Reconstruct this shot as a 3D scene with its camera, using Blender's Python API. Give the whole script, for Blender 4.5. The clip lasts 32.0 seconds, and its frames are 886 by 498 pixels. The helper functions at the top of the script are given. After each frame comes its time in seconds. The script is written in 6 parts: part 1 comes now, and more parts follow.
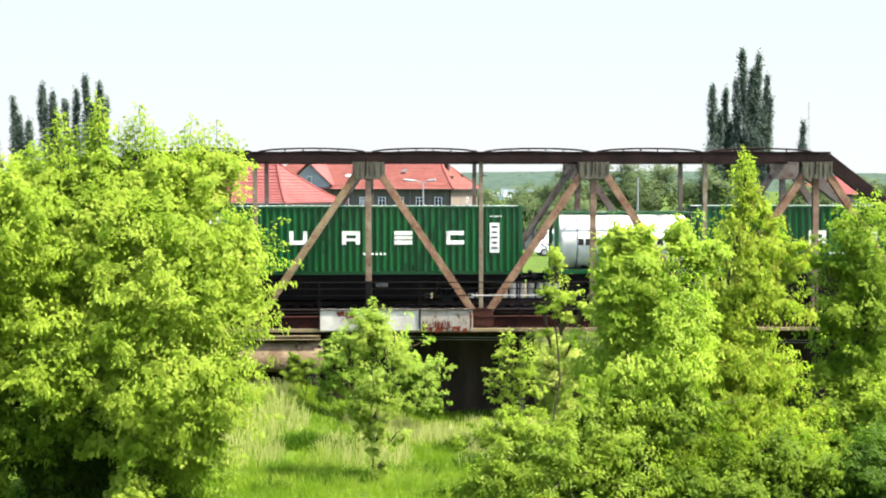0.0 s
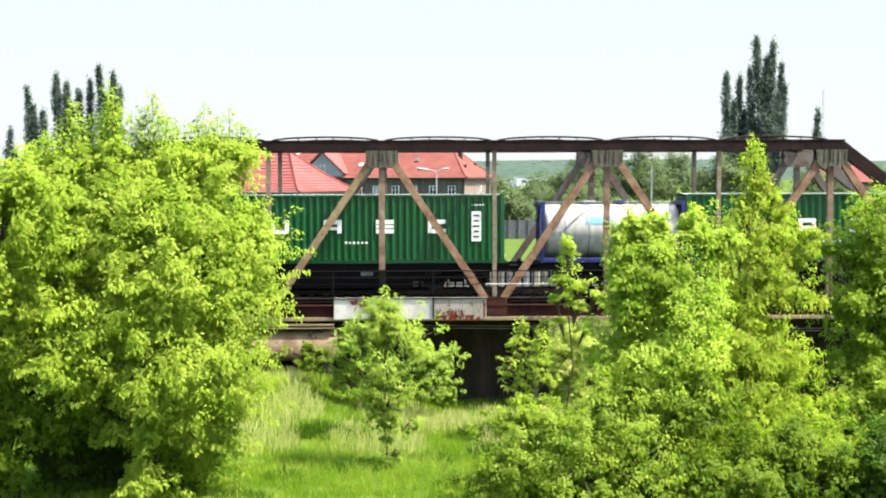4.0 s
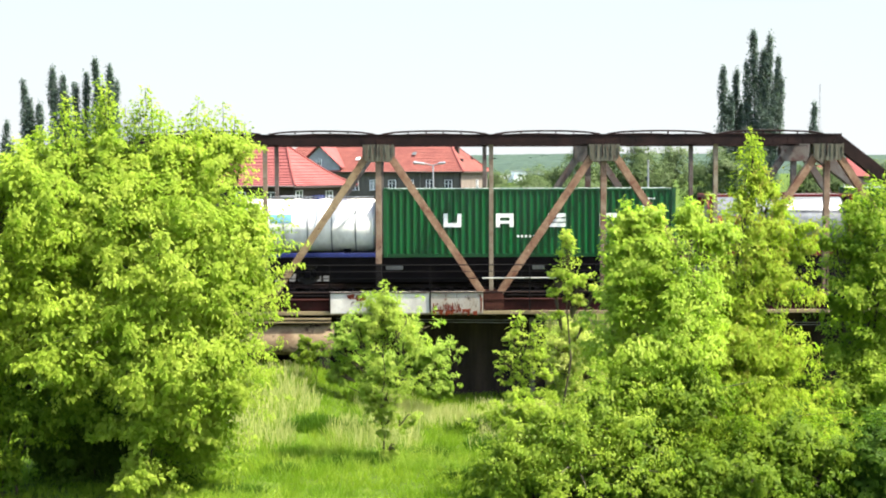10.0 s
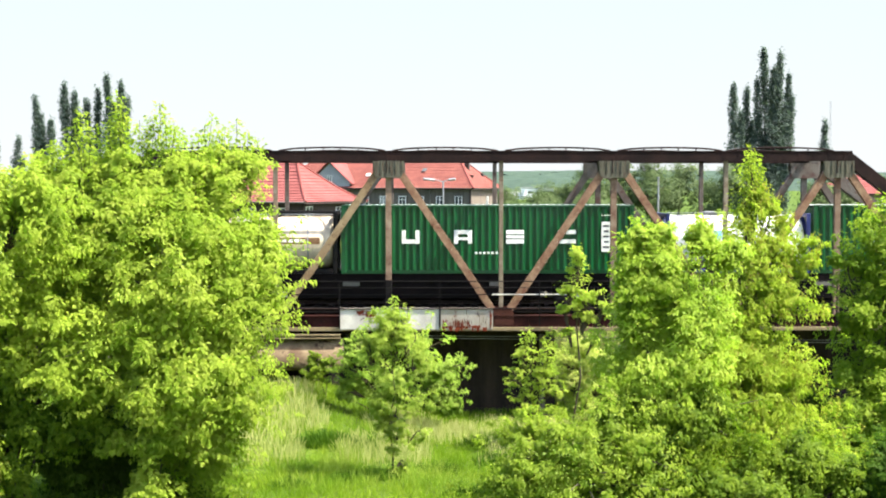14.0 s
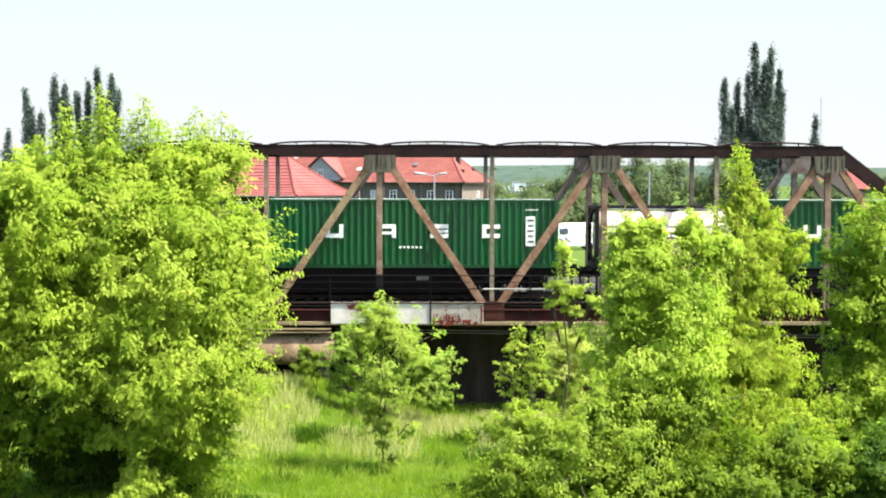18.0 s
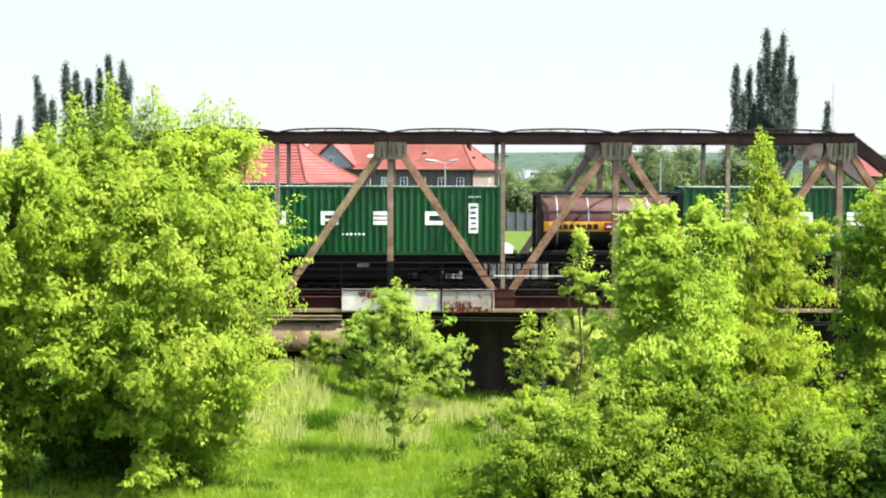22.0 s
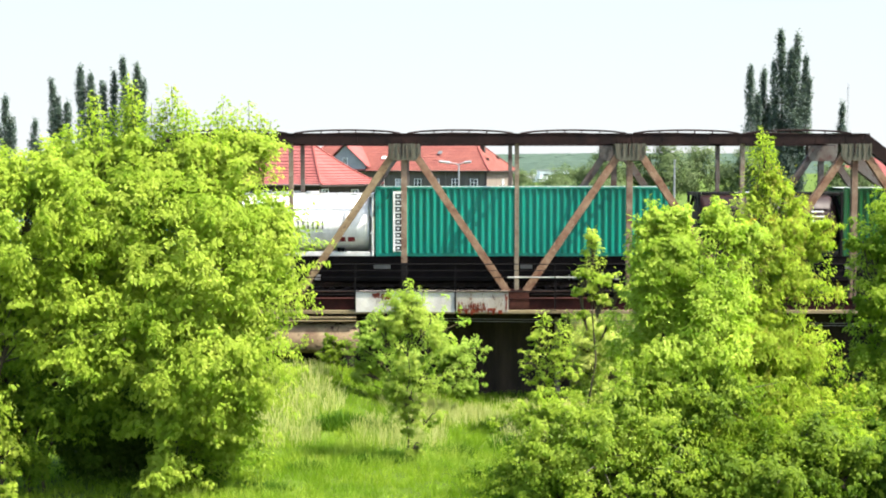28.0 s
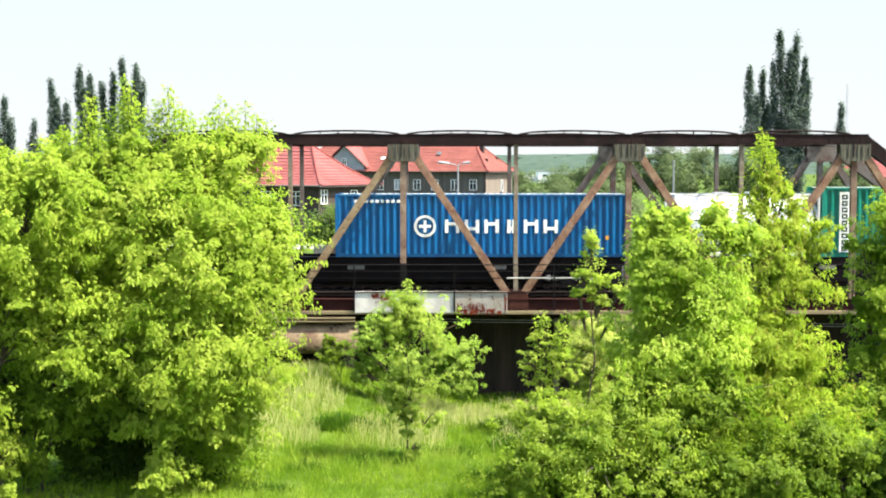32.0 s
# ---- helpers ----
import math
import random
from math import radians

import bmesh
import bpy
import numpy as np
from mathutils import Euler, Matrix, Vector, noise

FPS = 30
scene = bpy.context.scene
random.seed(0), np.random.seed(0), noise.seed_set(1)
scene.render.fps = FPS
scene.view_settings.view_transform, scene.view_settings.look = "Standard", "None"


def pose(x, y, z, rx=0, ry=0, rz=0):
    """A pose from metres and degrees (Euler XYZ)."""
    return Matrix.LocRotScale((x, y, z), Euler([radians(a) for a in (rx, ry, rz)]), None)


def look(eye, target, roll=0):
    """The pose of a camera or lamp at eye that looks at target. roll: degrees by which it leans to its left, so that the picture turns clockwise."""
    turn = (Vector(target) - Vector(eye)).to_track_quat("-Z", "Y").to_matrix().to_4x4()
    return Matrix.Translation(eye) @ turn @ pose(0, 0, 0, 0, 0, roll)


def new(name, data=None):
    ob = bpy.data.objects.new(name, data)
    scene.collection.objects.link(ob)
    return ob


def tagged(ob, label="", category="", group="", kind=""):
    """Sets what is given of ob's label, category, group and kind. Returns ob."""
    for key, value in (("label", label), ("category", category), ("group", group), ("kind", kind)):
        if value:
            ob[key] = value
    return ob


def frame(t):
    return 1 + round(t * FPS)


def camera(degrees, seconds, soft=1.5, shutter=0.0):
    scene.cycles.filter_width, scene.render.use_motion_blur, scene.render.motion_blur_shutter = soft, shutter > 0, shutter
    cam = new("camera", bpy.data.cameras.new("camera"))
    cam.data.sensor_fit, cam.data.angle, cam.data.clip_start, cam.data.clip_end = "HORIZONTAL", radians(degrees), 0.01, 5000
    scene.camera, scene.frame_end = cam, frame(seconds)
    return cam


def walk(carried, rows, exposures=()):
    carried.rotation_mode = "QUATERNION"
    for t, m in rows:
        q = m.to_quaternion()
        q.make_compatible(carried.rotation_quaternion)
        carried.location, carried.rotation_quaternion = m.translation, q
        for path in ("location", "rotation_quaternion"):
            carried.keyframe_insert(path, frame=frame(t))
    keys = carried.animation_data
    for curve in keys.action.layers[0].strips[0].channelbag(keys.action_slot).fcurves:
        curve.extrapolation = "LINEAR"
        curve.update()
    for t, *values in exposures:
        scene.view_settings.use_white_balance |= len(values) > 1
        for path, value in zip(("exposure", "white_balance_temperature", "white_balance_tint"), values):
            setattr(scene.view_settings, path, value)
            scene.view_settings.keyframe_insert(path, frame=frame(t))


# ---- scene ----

# ------------------------------------------------------------ camera
cam = camera(36.4, 32.0, soft=2.0)
EYE = (0.0, 0.0, 9.1)
# seconds, yaw, pitch, roll of the hand-held camera on its one standpoint
TURNS = [
    (0, -1.864, -2.641, 0.028), (0.5, -1.663, -2.748, 0.089), (1, -1.636, -2.749, -0.046), (1.5, -1.556, -2.632, -0.045),
    (2, -1.503, -2.602, 0.057), (2.5, -1.578, -3.165, 0.128), (3, -1.507, -2.734, -0.028), (3.5, -1.286, -2.913, 0.182),
    (5.5, -1.443, -3.37, -0.074), (6, -1.453, -3.368, -0.169), (6.5, -1.358, -3.641, -0.264), (7, -1.575, -3.509, -0.166),
    (7.5, -1.606, -3.543, -0.328), (8, -1.688, -3.672, -0.332), (8.5, -1.671, -3.623, -0.085), (9, -1.658, -3.52, 0.07),
    (9.5, -1.539, -3.381, 0.142), (10, -1.437, -3.376, 0.149), (10.5, -1.331, -3.598, 0.565), (11, -1.374, -3.657, 0.479),
    (11.5, -1.137, -3.003, 0.138), (12, -1.183, -2.688, 0.101), (12.5, -1.056, -2.558, 0.041), (13, -1.04, -2.991, -0.035),
    (13.5, -0.772, -2.747, 0.063), (14, -1.01, -2.681, -0.006), (14.5, -1.037, -2.889, 0.106), (16.5, -1.215, -3.051, 0.001),
    (17, -1.251, -3.005, -0.007), (17.5, -1.528, -2.931, -0.196), (18, -1.392, -2.922, -0.151), (18.5, -1.761, -2.802, -0.095),
    (19, -1.539, -3.022, -0.292), (19.5, -1.475, -2.671, -0.723), (20, -1.295, -2.619, -0.476), (20.5, -1.349, -2.483, -0.497),
    (21, -0.977, -2.869, -0.601), (21.5, -0.85, -3.25, 0.208), (22, -0.93, -3.472, -0.141), (22.5, -1.136, -3.274, -0.253),
    (23, -0.859, -3.187, 0.15), (23.5, -0.781, -3.83, 0.565), (24, -0.769, -3.472, -0.211), (24.5, -0.165, -3.361, -0.056),
    (25, -0.012, -3.501, -0.361), (25.5, -0.172, -3.234, -0.573), (27.5, -0.395, -3.33, 0.115), (28, -0.348, -3.414, -0.008),
    (28.5, -0.391, -3.338, -0.226), (29, -0.264, -3.028, -0.314), (29.5, -0.191, -3.104, -0.419), (30, -0.189, -3.121, -0.339),
    (30.5, -0.372, -3.065, -0.394), (31, -0.343, -3.074, -0.418), (31.5, -0.654, -3.322, -0.146), (32, -0.385, -3.385, -0.013)]
walk(cam, [(t, pose(*EYE, 90 + pitch, roll, yaw)) for t, yaw, pitch, roll in TURNS])

# ------------------------------------------------------------ light
SUN_EL, SUN_AZ = 58.0, 108.0     # azimuth clockwise from +y (away from the camera)
world = bpy.data.worlds.new("sky")
scene.world = world
world.use_nodes = True
wn = world.node_tree.nodes
sky = wn.new("ShaderNodeTexSky")
sky.sky_type = "NISHITA"
sky.sun_disc = False
sky.sun_elevation = radians(SUN_EL)
sky.sun_rotation = radians(SUN_AZ)
sky.dust_density = 3.0
sky.air_density = 1.0
world.node_tree.links.new(sky.outputs[0], wn["Background"].inputs[0])
wn["Background"].inputs[1].default_value = 0.15
sun_data = bpy.data.lights.new("sun", "SUN")
sun_data.energy = 4.3
sun_data.angle = radians(0.5)
sun_data.color = (1.0, 0.95, 0.85)
sun = new("sun", sun_data)
sun_dir = Vector((math.sin(radians(SUN_AZ)) * math.cos(radians(SUN_EL)),
                  math.cos(radians(SUN_AZ)) * math.cos(radians(SUN_EL)), math.sin(radians(SUN_EL))))
sun.matrix_world = look(sun_dir * 100, (0, 0, 0))
scene.view_settings.exposure = 2.2

# ------------------------------------------------------------ materials
def lin(r, g, b):
    """The reflectance of a paint from its 8-bit colour card value; dark paints reflect about half of the card's value."""
    t = min(1.0, max(0.0, (max(r, g, b) - 190) / 50))
    k = 0.45 + 0.42 * t * t * (3 - 2 * t)
    return tuple(k * (((c / 255 + 0.055) / 1.055) ** 2.4 if c > 10 else c / 255 / 12.92) for c in (r, g, b)) + (1.0,)


def surface(name, c1, c2, scale=3.0, rough=0.6, metal=0.0, bump=0.15, fine=60.0, c3=None, wear=0.6, streak=False, spec=0.4):
    """Two-scale mottled surface: c1 to c2 in patches, c3 as worn or stained spots, fine grain as relief."""
    m = bpy.data.materials.new(name)
    m.use_nodes = True
    nt = m.node_tree
    n, l = nt.nodes, nt.links
    b = n["Principled BSDF"]
    b.inputs["Metallic"].default_value = metal
    b.inputs["Specular IOR Level"].default_value = spec
    co = n.new("ShaderNodeTexCoord")
    info = n.new("ShaderNodeObjectInfo")
    shift = n.new("ShaderNodeVectorMath")
    shift.operation = "MULTIPLY_ADD"
    l.new(info.outputs["Random"], shift.inputs[0])
    shift.inputs[1].default_value = (37.0, 53.0, 71.0)
    l.new(co.outputs["Object"], shift.inputs[2])
    vec = shift.outputs[0]
    if streak:
        mp = n.new("ShaderNodeMapping")
        mp.inputs["Scale"].default_value = (3.0, 3.0, 0.35)
        l.new(vec, mp.inputs[0])
        big_vec = mp.outputs[0]
    else:
        big_vec = vec
    big = n.new("ShaderNodeTexNoise")
    big.inputs["Scale"].default_value = scale
    big.inputs["Detail"].default_value = 6
    big.inputs["Roughness"].default_value = 0.65
    l.new(big_vec, big.inputs["Vector"])
    small = n.new("ShaderNodeTexNoise")
    small.inputs["Scale"].default_value = fine
    small.inputs["Detail"].default_value = 4
    l.new(vec, small.inputs["Vector"])
    ramp = n.new("ShaderNodeValToRGB")
    ramp.color_ramp.elements[0].position, ramp.color_ramp.elements[1].position = 0.34, 0.66
    ramp.color_ramp.elements[0].color, ramp.color_ramp.elements[1].color = c1, c2
    l.new(big.outputs["Fac"], ramp.inputs[0])
    grain = n.new("ShaderNodeMix")
    grain.data_type, grain.blend_type = "RGBA", "OVERLAY"
    grain.inputs["Factor"].default_value = 0.35
    l.new(ramp.outputs[0], grain.inputs["A"])
    l.new(small.outputs["Fac"], grain.inputs["B"])
    out = grain.outputs["Result"]
    if c3:
        spots = n.new("ShaderNodeTexNoise")
        spots.inputs["Scale"].default_value = scale * 2.7
        spots.inputs["Detail"].default_value = 8
        spots.inputs["Roughness"].default_value = 0.7
        l.new(big_vec, spots.inputs["Vector"])
        edge = n.new("ShaderNodeValToRGB")
        edge.color_ramp.elements[0].position, edge.color_ramp.elements[1].position = wear, wear + 0.08
        l.new(spots.outputs["Fac"], edge.inputs[0])
        mix = n.new("ShaderNodeMix")
        mix.data_type = "RGBA"
        l.new(edge.outputs[0], mix.inputs["Factor"])
        l.new(out, mix.inputs["A"])
        mix.inputs["B"].default_value = c3
        out = mix.outputs["Result"]
    l.new(out, b.inputs["Base Color"])
    rr = n.new("ShaderNodeMapRange")
    rr.inputs["To Min"].default_value, rr.inputs["To Max"].default_value = max(0.05, rough - 0.12), min(1.0, rough + 0.12)
    l.new(big.outputs["Fac"], rr.inputs["Value"])
    l.new(rr.outputs[0], b.inputs["Roughness"])
    if bump:
        bp = n.new("ShaderNodeBump")
        bp.inputs["Strength"].default_value = bump
        bp.inputs["Distance"].default_value = 0.02
        l.new(small.outputs["Fac"], bp.inputs["Height"])
        l.new(bp.outputs[0], b.inputs["Normal"])
    return m


def foliage(name, c1, c2, c3, see_through=0.4, patch=0.6, gloss=0.07):
    """Leaves: every leaf its own shade, clumps that differ, light that shines through."""
    m = bpy.data.materials.new(name)
    m.use_nodes = True
    nt = m.node_tree
    n, l = nt.nodes, nt.links
    b = n["Principled BSDF"]
    b.inputs["Roughness"].default_value = 0.5
    b.inputs["Specular IOR Level"].default_value = gloss
    geo = n.new("ShaderNodeNewGeometry")
    ramp = n.new("ShaderNodeValToRGB")
    ramp.color_ramp.elements[0].color, ramp.color_ramp.elements[1].color = c1, c2
    l.new(geo.outputs["Random Per Island"], ramp.inputs[0])
    co = n.new("ShaderNodeTexCoord")
    big = n.new("ShaderNodeTexNoise")
    big.inputs["Scale"].default_value = patch
    big.inputs["Detail"].default_value = 3
    l.new(co.outputs["Object"], big.inputs["Vector"])
    edge = n.new("ShaderNodeMapRange")
    edge.inputs["From Min"].default_value, edge.inputs["From Max"].default_value = 0.42, 0.66
    l.new(big.outputs["Fac"], edge.inputs["Value"])
    mix = n.new("ShaderNodeMix")
    mix.data_type = "RGBA"
    l.new(edge.outputs[0], mix.inputs["Factor"])
    l.new(ramp.outputs[0], mix.inputs["A"])
    mix.inputs["B"].default_value = c3
    l.new(mix.outputs["Result"], b.inputs["Base Color"])
    tr = n.new("ShaderNodeBsdfTranslucent")
    green = n.new("ShaderNodeMix")
    green.data_type, green.blend_type = "RGBA", "MULTIPLY"
    green.inputs["Factor"].default_value = 1.0
    green.inputs["B"].default_value = (0.84, 1.06, 0.6, 1)      # light that has passed through a leaf is greener
    l.new(mix.outputs["Result"], green.inputs["A"])
    l.new(green.outputs["Result"], tr.inputs[0])
    both = n.new("ShaderNodeMixShader")
    both.inputs[0].default_value = see_through
    l.new(b.outputs[0], both.inputs[1])
    l.new(tr.outputs[0], both.inputs[2])
    l.new(both.outputs[0], n["Material Output"].inputs[0])
    return m


RUST_TAN = surface("rusty_tan_paint", lin(178, 156, 120), lin(142, 114, 84), 2.0, 0.85, 0, 0.35, 30, lin(98, 64, 46), 0.57, spec=0.15)
RUST_DARK = surface("dark_rusted_steel", lin(54, 35, 30), lin(32, 23, 21), 1.3, 0.85, 0, 0.3, 40, lin(88, 56, 41), 0.64, spec=0.12)
RUST_RED = surface("red_rusted_steel", lin(74, 36, 30), lin(42, 24, 21), 1.5, 0.9, 0, 0.35, 40, lin(96, 54, 42), 0.64, spec=0.1)
RUST_PLATE = surface("brown_rusted_plate", lin(92, 54, 43), lin(64, 38, 31), 2.4, 0.9, 0, 0.35, 40, lin(50, 31, 27), 0.58, spec=0.1)
PALE_POST = surface("pale_grey_flaking_paint", lin(166, 154, 132), lin(132, 112, 92), 2.2, 0.85, 0, 0.35, 30, lin(98, 66, 50), 0.58, spec=0.15)
RUST_WARM = surface("rust_brown_peeling_paint", lin(176, 144, 114), lin(126, 84, 62), 2.2, 0.8, 0, 0.3, 30, lin(198, 180, 154), 0.6, spec=0.2)
RUST_POST = surface("brown_grey_peeling_paint", lin(168, 146, 122), lin(118, 84, 66), 1.6, 0.8, 0, 0.3, 30, lin(92, 58, 44), 0.6, spec=0.2)
STAIN_DARK = surface("dark_rust_drips", lin(84, 54, 42), lin(62, 38, 30), 5, 0.9, 0, 0.3, 60, lin(120, 72, 52), 0.6, spec=0.1)
STAIN_RUST = surface("rust_bloom", lin(148, 72, 50), lin(116, 50, 36), 5, 0.9, 0, 0.3, 60, lin(160, 104, 78), 0.6, spec=0.1)
GREY_GUSSET = surface("grey_green_old_paint", lin(124, 122, 104), lin(84, 80, 66), 3.4, 0.8, 0, 0.25, 40, lin(88, 56, 42), 0.55, streak=True, spec=0.15)
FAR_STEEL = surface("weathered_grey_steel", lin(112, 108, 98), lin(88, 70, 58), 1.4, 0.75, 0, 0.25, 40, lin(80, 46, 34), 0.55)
WHITE_PANEL = surface("white_panel_paint", lin(214, 208, 196), lin(194, 189, 178), 1.0, 0.7, 0, 0.1, 50, lin(150, 130, 108), 0.7, spec=0.2)
RUSTY_WHITE = surface("rusty_white_panel", lin(196, 190, 178), lin(180, 168, 150), 1.2, 0.8, 0, 0.25, 50, lin(122, 70, 48), 0.6, spec=0.2)
PALE_SHEET = surface("weathered_pale_sheet", lin(196, 199, 202), lin(150, 152, 154), 2.5, 0.7, 0, 0.2, 40, lin(94, 92, 90), 0.6, streak=True, spec=0.2)
BEIGE_STEEL = surface("beige_dusty_steel", lin(170, 152, 116), lin(138, 120, 90), 1.2, 0.85, 0, 0.2, 40, lin(96, 76, 56), 0.6, spec=0.15)
RUSTY_PIPE = surface("stained_beige_pipe", lin(182, 164, 130), lin(112, 88, 70), 0.9, 0.9, 0, 0.25, 30, lin(76, 56, 46), 0.56, spec=0.15)
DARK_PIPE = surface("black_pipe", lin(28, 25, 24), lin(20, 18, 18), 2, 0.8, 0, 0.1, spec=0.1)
LIGHT_PIPE = surface("galvanised_tube", lin(140, 136, 126), lin(104, 100, 92), 3, 0.6, 0.2, 0.1)
# stained concrete, darkened further so its colour holds the shade under the bridge
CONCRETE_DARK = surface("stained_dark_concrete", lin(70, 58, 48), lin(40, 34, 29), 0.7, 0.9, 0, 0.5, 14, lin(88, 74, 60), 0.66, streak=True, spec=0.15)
CONCRETE_PALE = surface("pale_precast_concrete", lin(128, 132, 124), lin(108, 111, 102), 0.8, 0.9, 0, 0.3, 18, lin(90, 92, 80), 0.6, streak=True, spec=0.15)
CONCRETE = surface("weathered_concrete", lin(150, 140, 122), lin(116, 106, 92), 0.9, 0.9, 0, 0.4, 18, lin(88, 78, 66), 0.6, streak=True)
CINDER = surface("dusty_cinder_and_weeds", lin(128, 118, 98), lin(96, 88, 72), 0.8, 0.95, 0, 0.8, 18, lin(104, 116, 58), 0.6, spec=0.1)
BALLAST = surface("ballast_gravel", lin(104, 92, 80), lin(70, 62, 56), 6, 0.95, 0, 1.0, 25)
SLEEPER = surface("tarred_timber", lin(34, 28, 25), lin(22, 19, 18), 5, 0.95, 0, 0.4, 30, spec=0.1)
RAIL = surface("rail_steel", lin(70, 52, 43), lin(50, 38, 33), 3, 0.6, 0.2, 0.1, spec=0.2)

GREEN = surface("green_container_paint", lin(8, 98, 46), lin(5, 84, 38), 0.5, 0.32, 0, 0.06, 30, lin(20, 76, 40), 0.72, streak=True, spec=0.5)
TEAL = surface("teal_container_paint", lin(10, 160, 134), lin(6, 140, 118), 0.8, 0.38, 0, 0.06, 30, lin(44, 120, 104), 0.71, streak=True)
BLUE = surface("blue_container_paint", lin(2, 116, 178), lin(3, 98, 156), 0.8, 0.38, 0, 0.06, 30, lin(36, 82, 108), 0.7, streak=True)
# pale tone that puts the sky's gleam on the container tops into the colour
PALE_TOP = surface("bleached_roof_paint", lin(206, 214, 206), lin(184, 194, 186), 0.8, 0.7, 0, 0.1, 30, lin(150, 150, 140), 0.66)
CORTEN = surface("underside_rust", lin(70, 50, 42), lin(44, 36, 33), 2, 0.8, 0, 0.2)
MARK_WHITE = surface("white_marking_paint", lin(236, 236, 228), lin(214, 214, 204), 3, 0.5, 0, 0.05)
MARK_YELLOW = surface("yellow_marking_paint", lin(226, 160, 24), lin(206, 138, 20), 3, 0.5, 0, 0.05)
MARK_RED = surface("red_marking_paint", lin(164, 22, 36), lin(140, 18, 30), 3, 0.5, 0, 0.05)
MARK_BLACK = surface("black_marking_paint", lin(26, 26, 28), lin(18, 18, 20), 3, 0.5, 0, 0.05)
MARK_GREY = surface("dark_grey_marking", lin(92, 92, 94), lin(76, 76, 80), 3, 0.5, 0, 0.05)
MARK_BLUE = surface("light_blue_marking", lin(120, 184, 202), lin(108, 168, 190), 3, 0.5, 0, 0.05)
WAGON_BROWN = surface("grimy_wagon_brown", lin(24, 18, 16), lin(15, 13, 12), 1.2, 0.85, 0, 0.25, 30, lin(38, 30, 26), 0.68, spec=0.08)
WAGON_IRON = surface("oily_black_iron", lin(16, 14, 13), lin(10, 10, 10), 3, 0.8, 0, 0.2, spec=0.08)
TYRE_STEEL = surface("worn_wheel_steel", lin(48, 42, 38), lin(34, 30, 28), 4, 0.5, 0.4, 0.1)

ROOF = surface("red_clay_tiles", lin(170, 100, 95), lin(152, 86, 80), 0.5, 0.9, 0, 0.2, 12, lin(138, 84, 74), 0.64, spec=0.15)
ROOF_OLD = surface("weathered_clay_tiles", lin(168, 102, 90), lin(148, 88, 78), 0.7, 0.9, 0, 0.3, 12, lin(132, 88, 74), 0.6, spec=0.15)
ROOF_EDGE = surface("ridge_tiles", lin(150, 66, 54), lin(128, 56, 46), 2, 0.85, 0, 0.3)
PLASTER_GREY = surface("grey_roughcast", lin(112, 106, 98), lin(90, 85, 79), 0.6, 0.95, 0, 0.5, 20, lin(80, 74, 68), 0.6, streak=True)
PLASTER_BEIGE = surface("beige_roughcast", lin(150, 136, 120), lin(132, 118, 104), 0.6, 0.95, 0, 0.5, 20, lin(112, 100, 88), 0.62, streak=True)
PLASTER_BLUE = surface("blue_grey_boarding", lin(186, 188, 192), lin(168, 170, 176), 1, 0.85, 0, 0.3, 20)
BRICK_DARK = surface("dark_brown_wall", lin(74, 60, 52), lin(56, 46, 42), 1, 0.9, 0, 0.4, 20)
FRAME_WHITE = surface("white_window_paint", lin(232, 232, 228), lin(210, 210, 206), 3, 0.5, 0, 0.05)
HALL_WHITE = surface("white_hall_cladding", lin(236, 238, 238), lin(216, 220, 222), 0.1, 0.6, 0, 0.05)
LAMP_GREY = surface("lamp_grey_paint", lin(186, 188, 190), lin(160, 162, 164), 2, 0.4, 0.3, 0.05)
ASPHALT = surface("pale_concrete_road", lin(186, 180, 168), lin(164, 158, 148), 0.7, 0.95, 0, 0.4, 30)
FENCE_GREY = surface("grey_fence_boards", lin(118, 122, 124), lin(96, 99, 100), 2, 0.9, 0, 0.3, spec=0.15)
BARK = surface("brown_bark", lin(92, 76, 58), lin(62, 52, 42), 4, 0.95, 0, 0.8, 20)
STEM = surface("young_stem_bark", lin(104, 92, 60), lin(76, 64, 44), 5, 0.9, 0, 0.4, 20)
GLASS = bpy.data.materials.new("window_glass")
GLASS.use_nodes = True
GLASS.node_tree.nodes["Principled BSDF"].inputs["Base Color"].default_value = (0.02, 0.025, 0.03, 1)
GLASS.node_tree.nodes["Principled BSDF"].inputs["Roughness"].default_value = 0.06

LEAF_BRIGHT = foliage("fresh_maple_leaves", (0.275, 0.352, 0.036, 1), (0.35, 0.412, 0.06, 1), (0.22, 0.31, 0.027, 1), 0.66, 0.8)
LEAF_FRESH = foliage("thin_young_leaves", (0.29, 0.365, 0.05, 1), (0.40, 0.455, 0.09, 1), (0.22, 0.31, 0.035, 1), 0.68, 0.9)
LEAF_GREEN = foliage("green_ash_leaves", (0.215, 0.3, 0.025, 1), (0.29, 0.365, 0.04, 1), (0.12, 0.2, 0.014, 1), 0.62, 0.9)
LEAF_ASH = foliage("fresh_ash_leaves", (0.30, 0.395, 0.036, 1), (0.39, 0.465, 0.066, 1), (0.225, 0.325, 0.026, 1), 0.65, 0.9, gloss=0.12)
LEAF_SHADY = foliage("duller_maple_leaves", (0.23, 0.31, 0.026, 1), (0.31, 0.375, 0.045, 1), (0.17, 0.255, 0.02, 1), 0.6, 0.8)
LEAF_OLIVE = foliage("olive_ash_leaves", (0.245, 0.325, 0.022, 1), (0.34, 0.405, 0.042, 1), (0.165, 0.24, 0.014, 1), 0.6, 1.1)
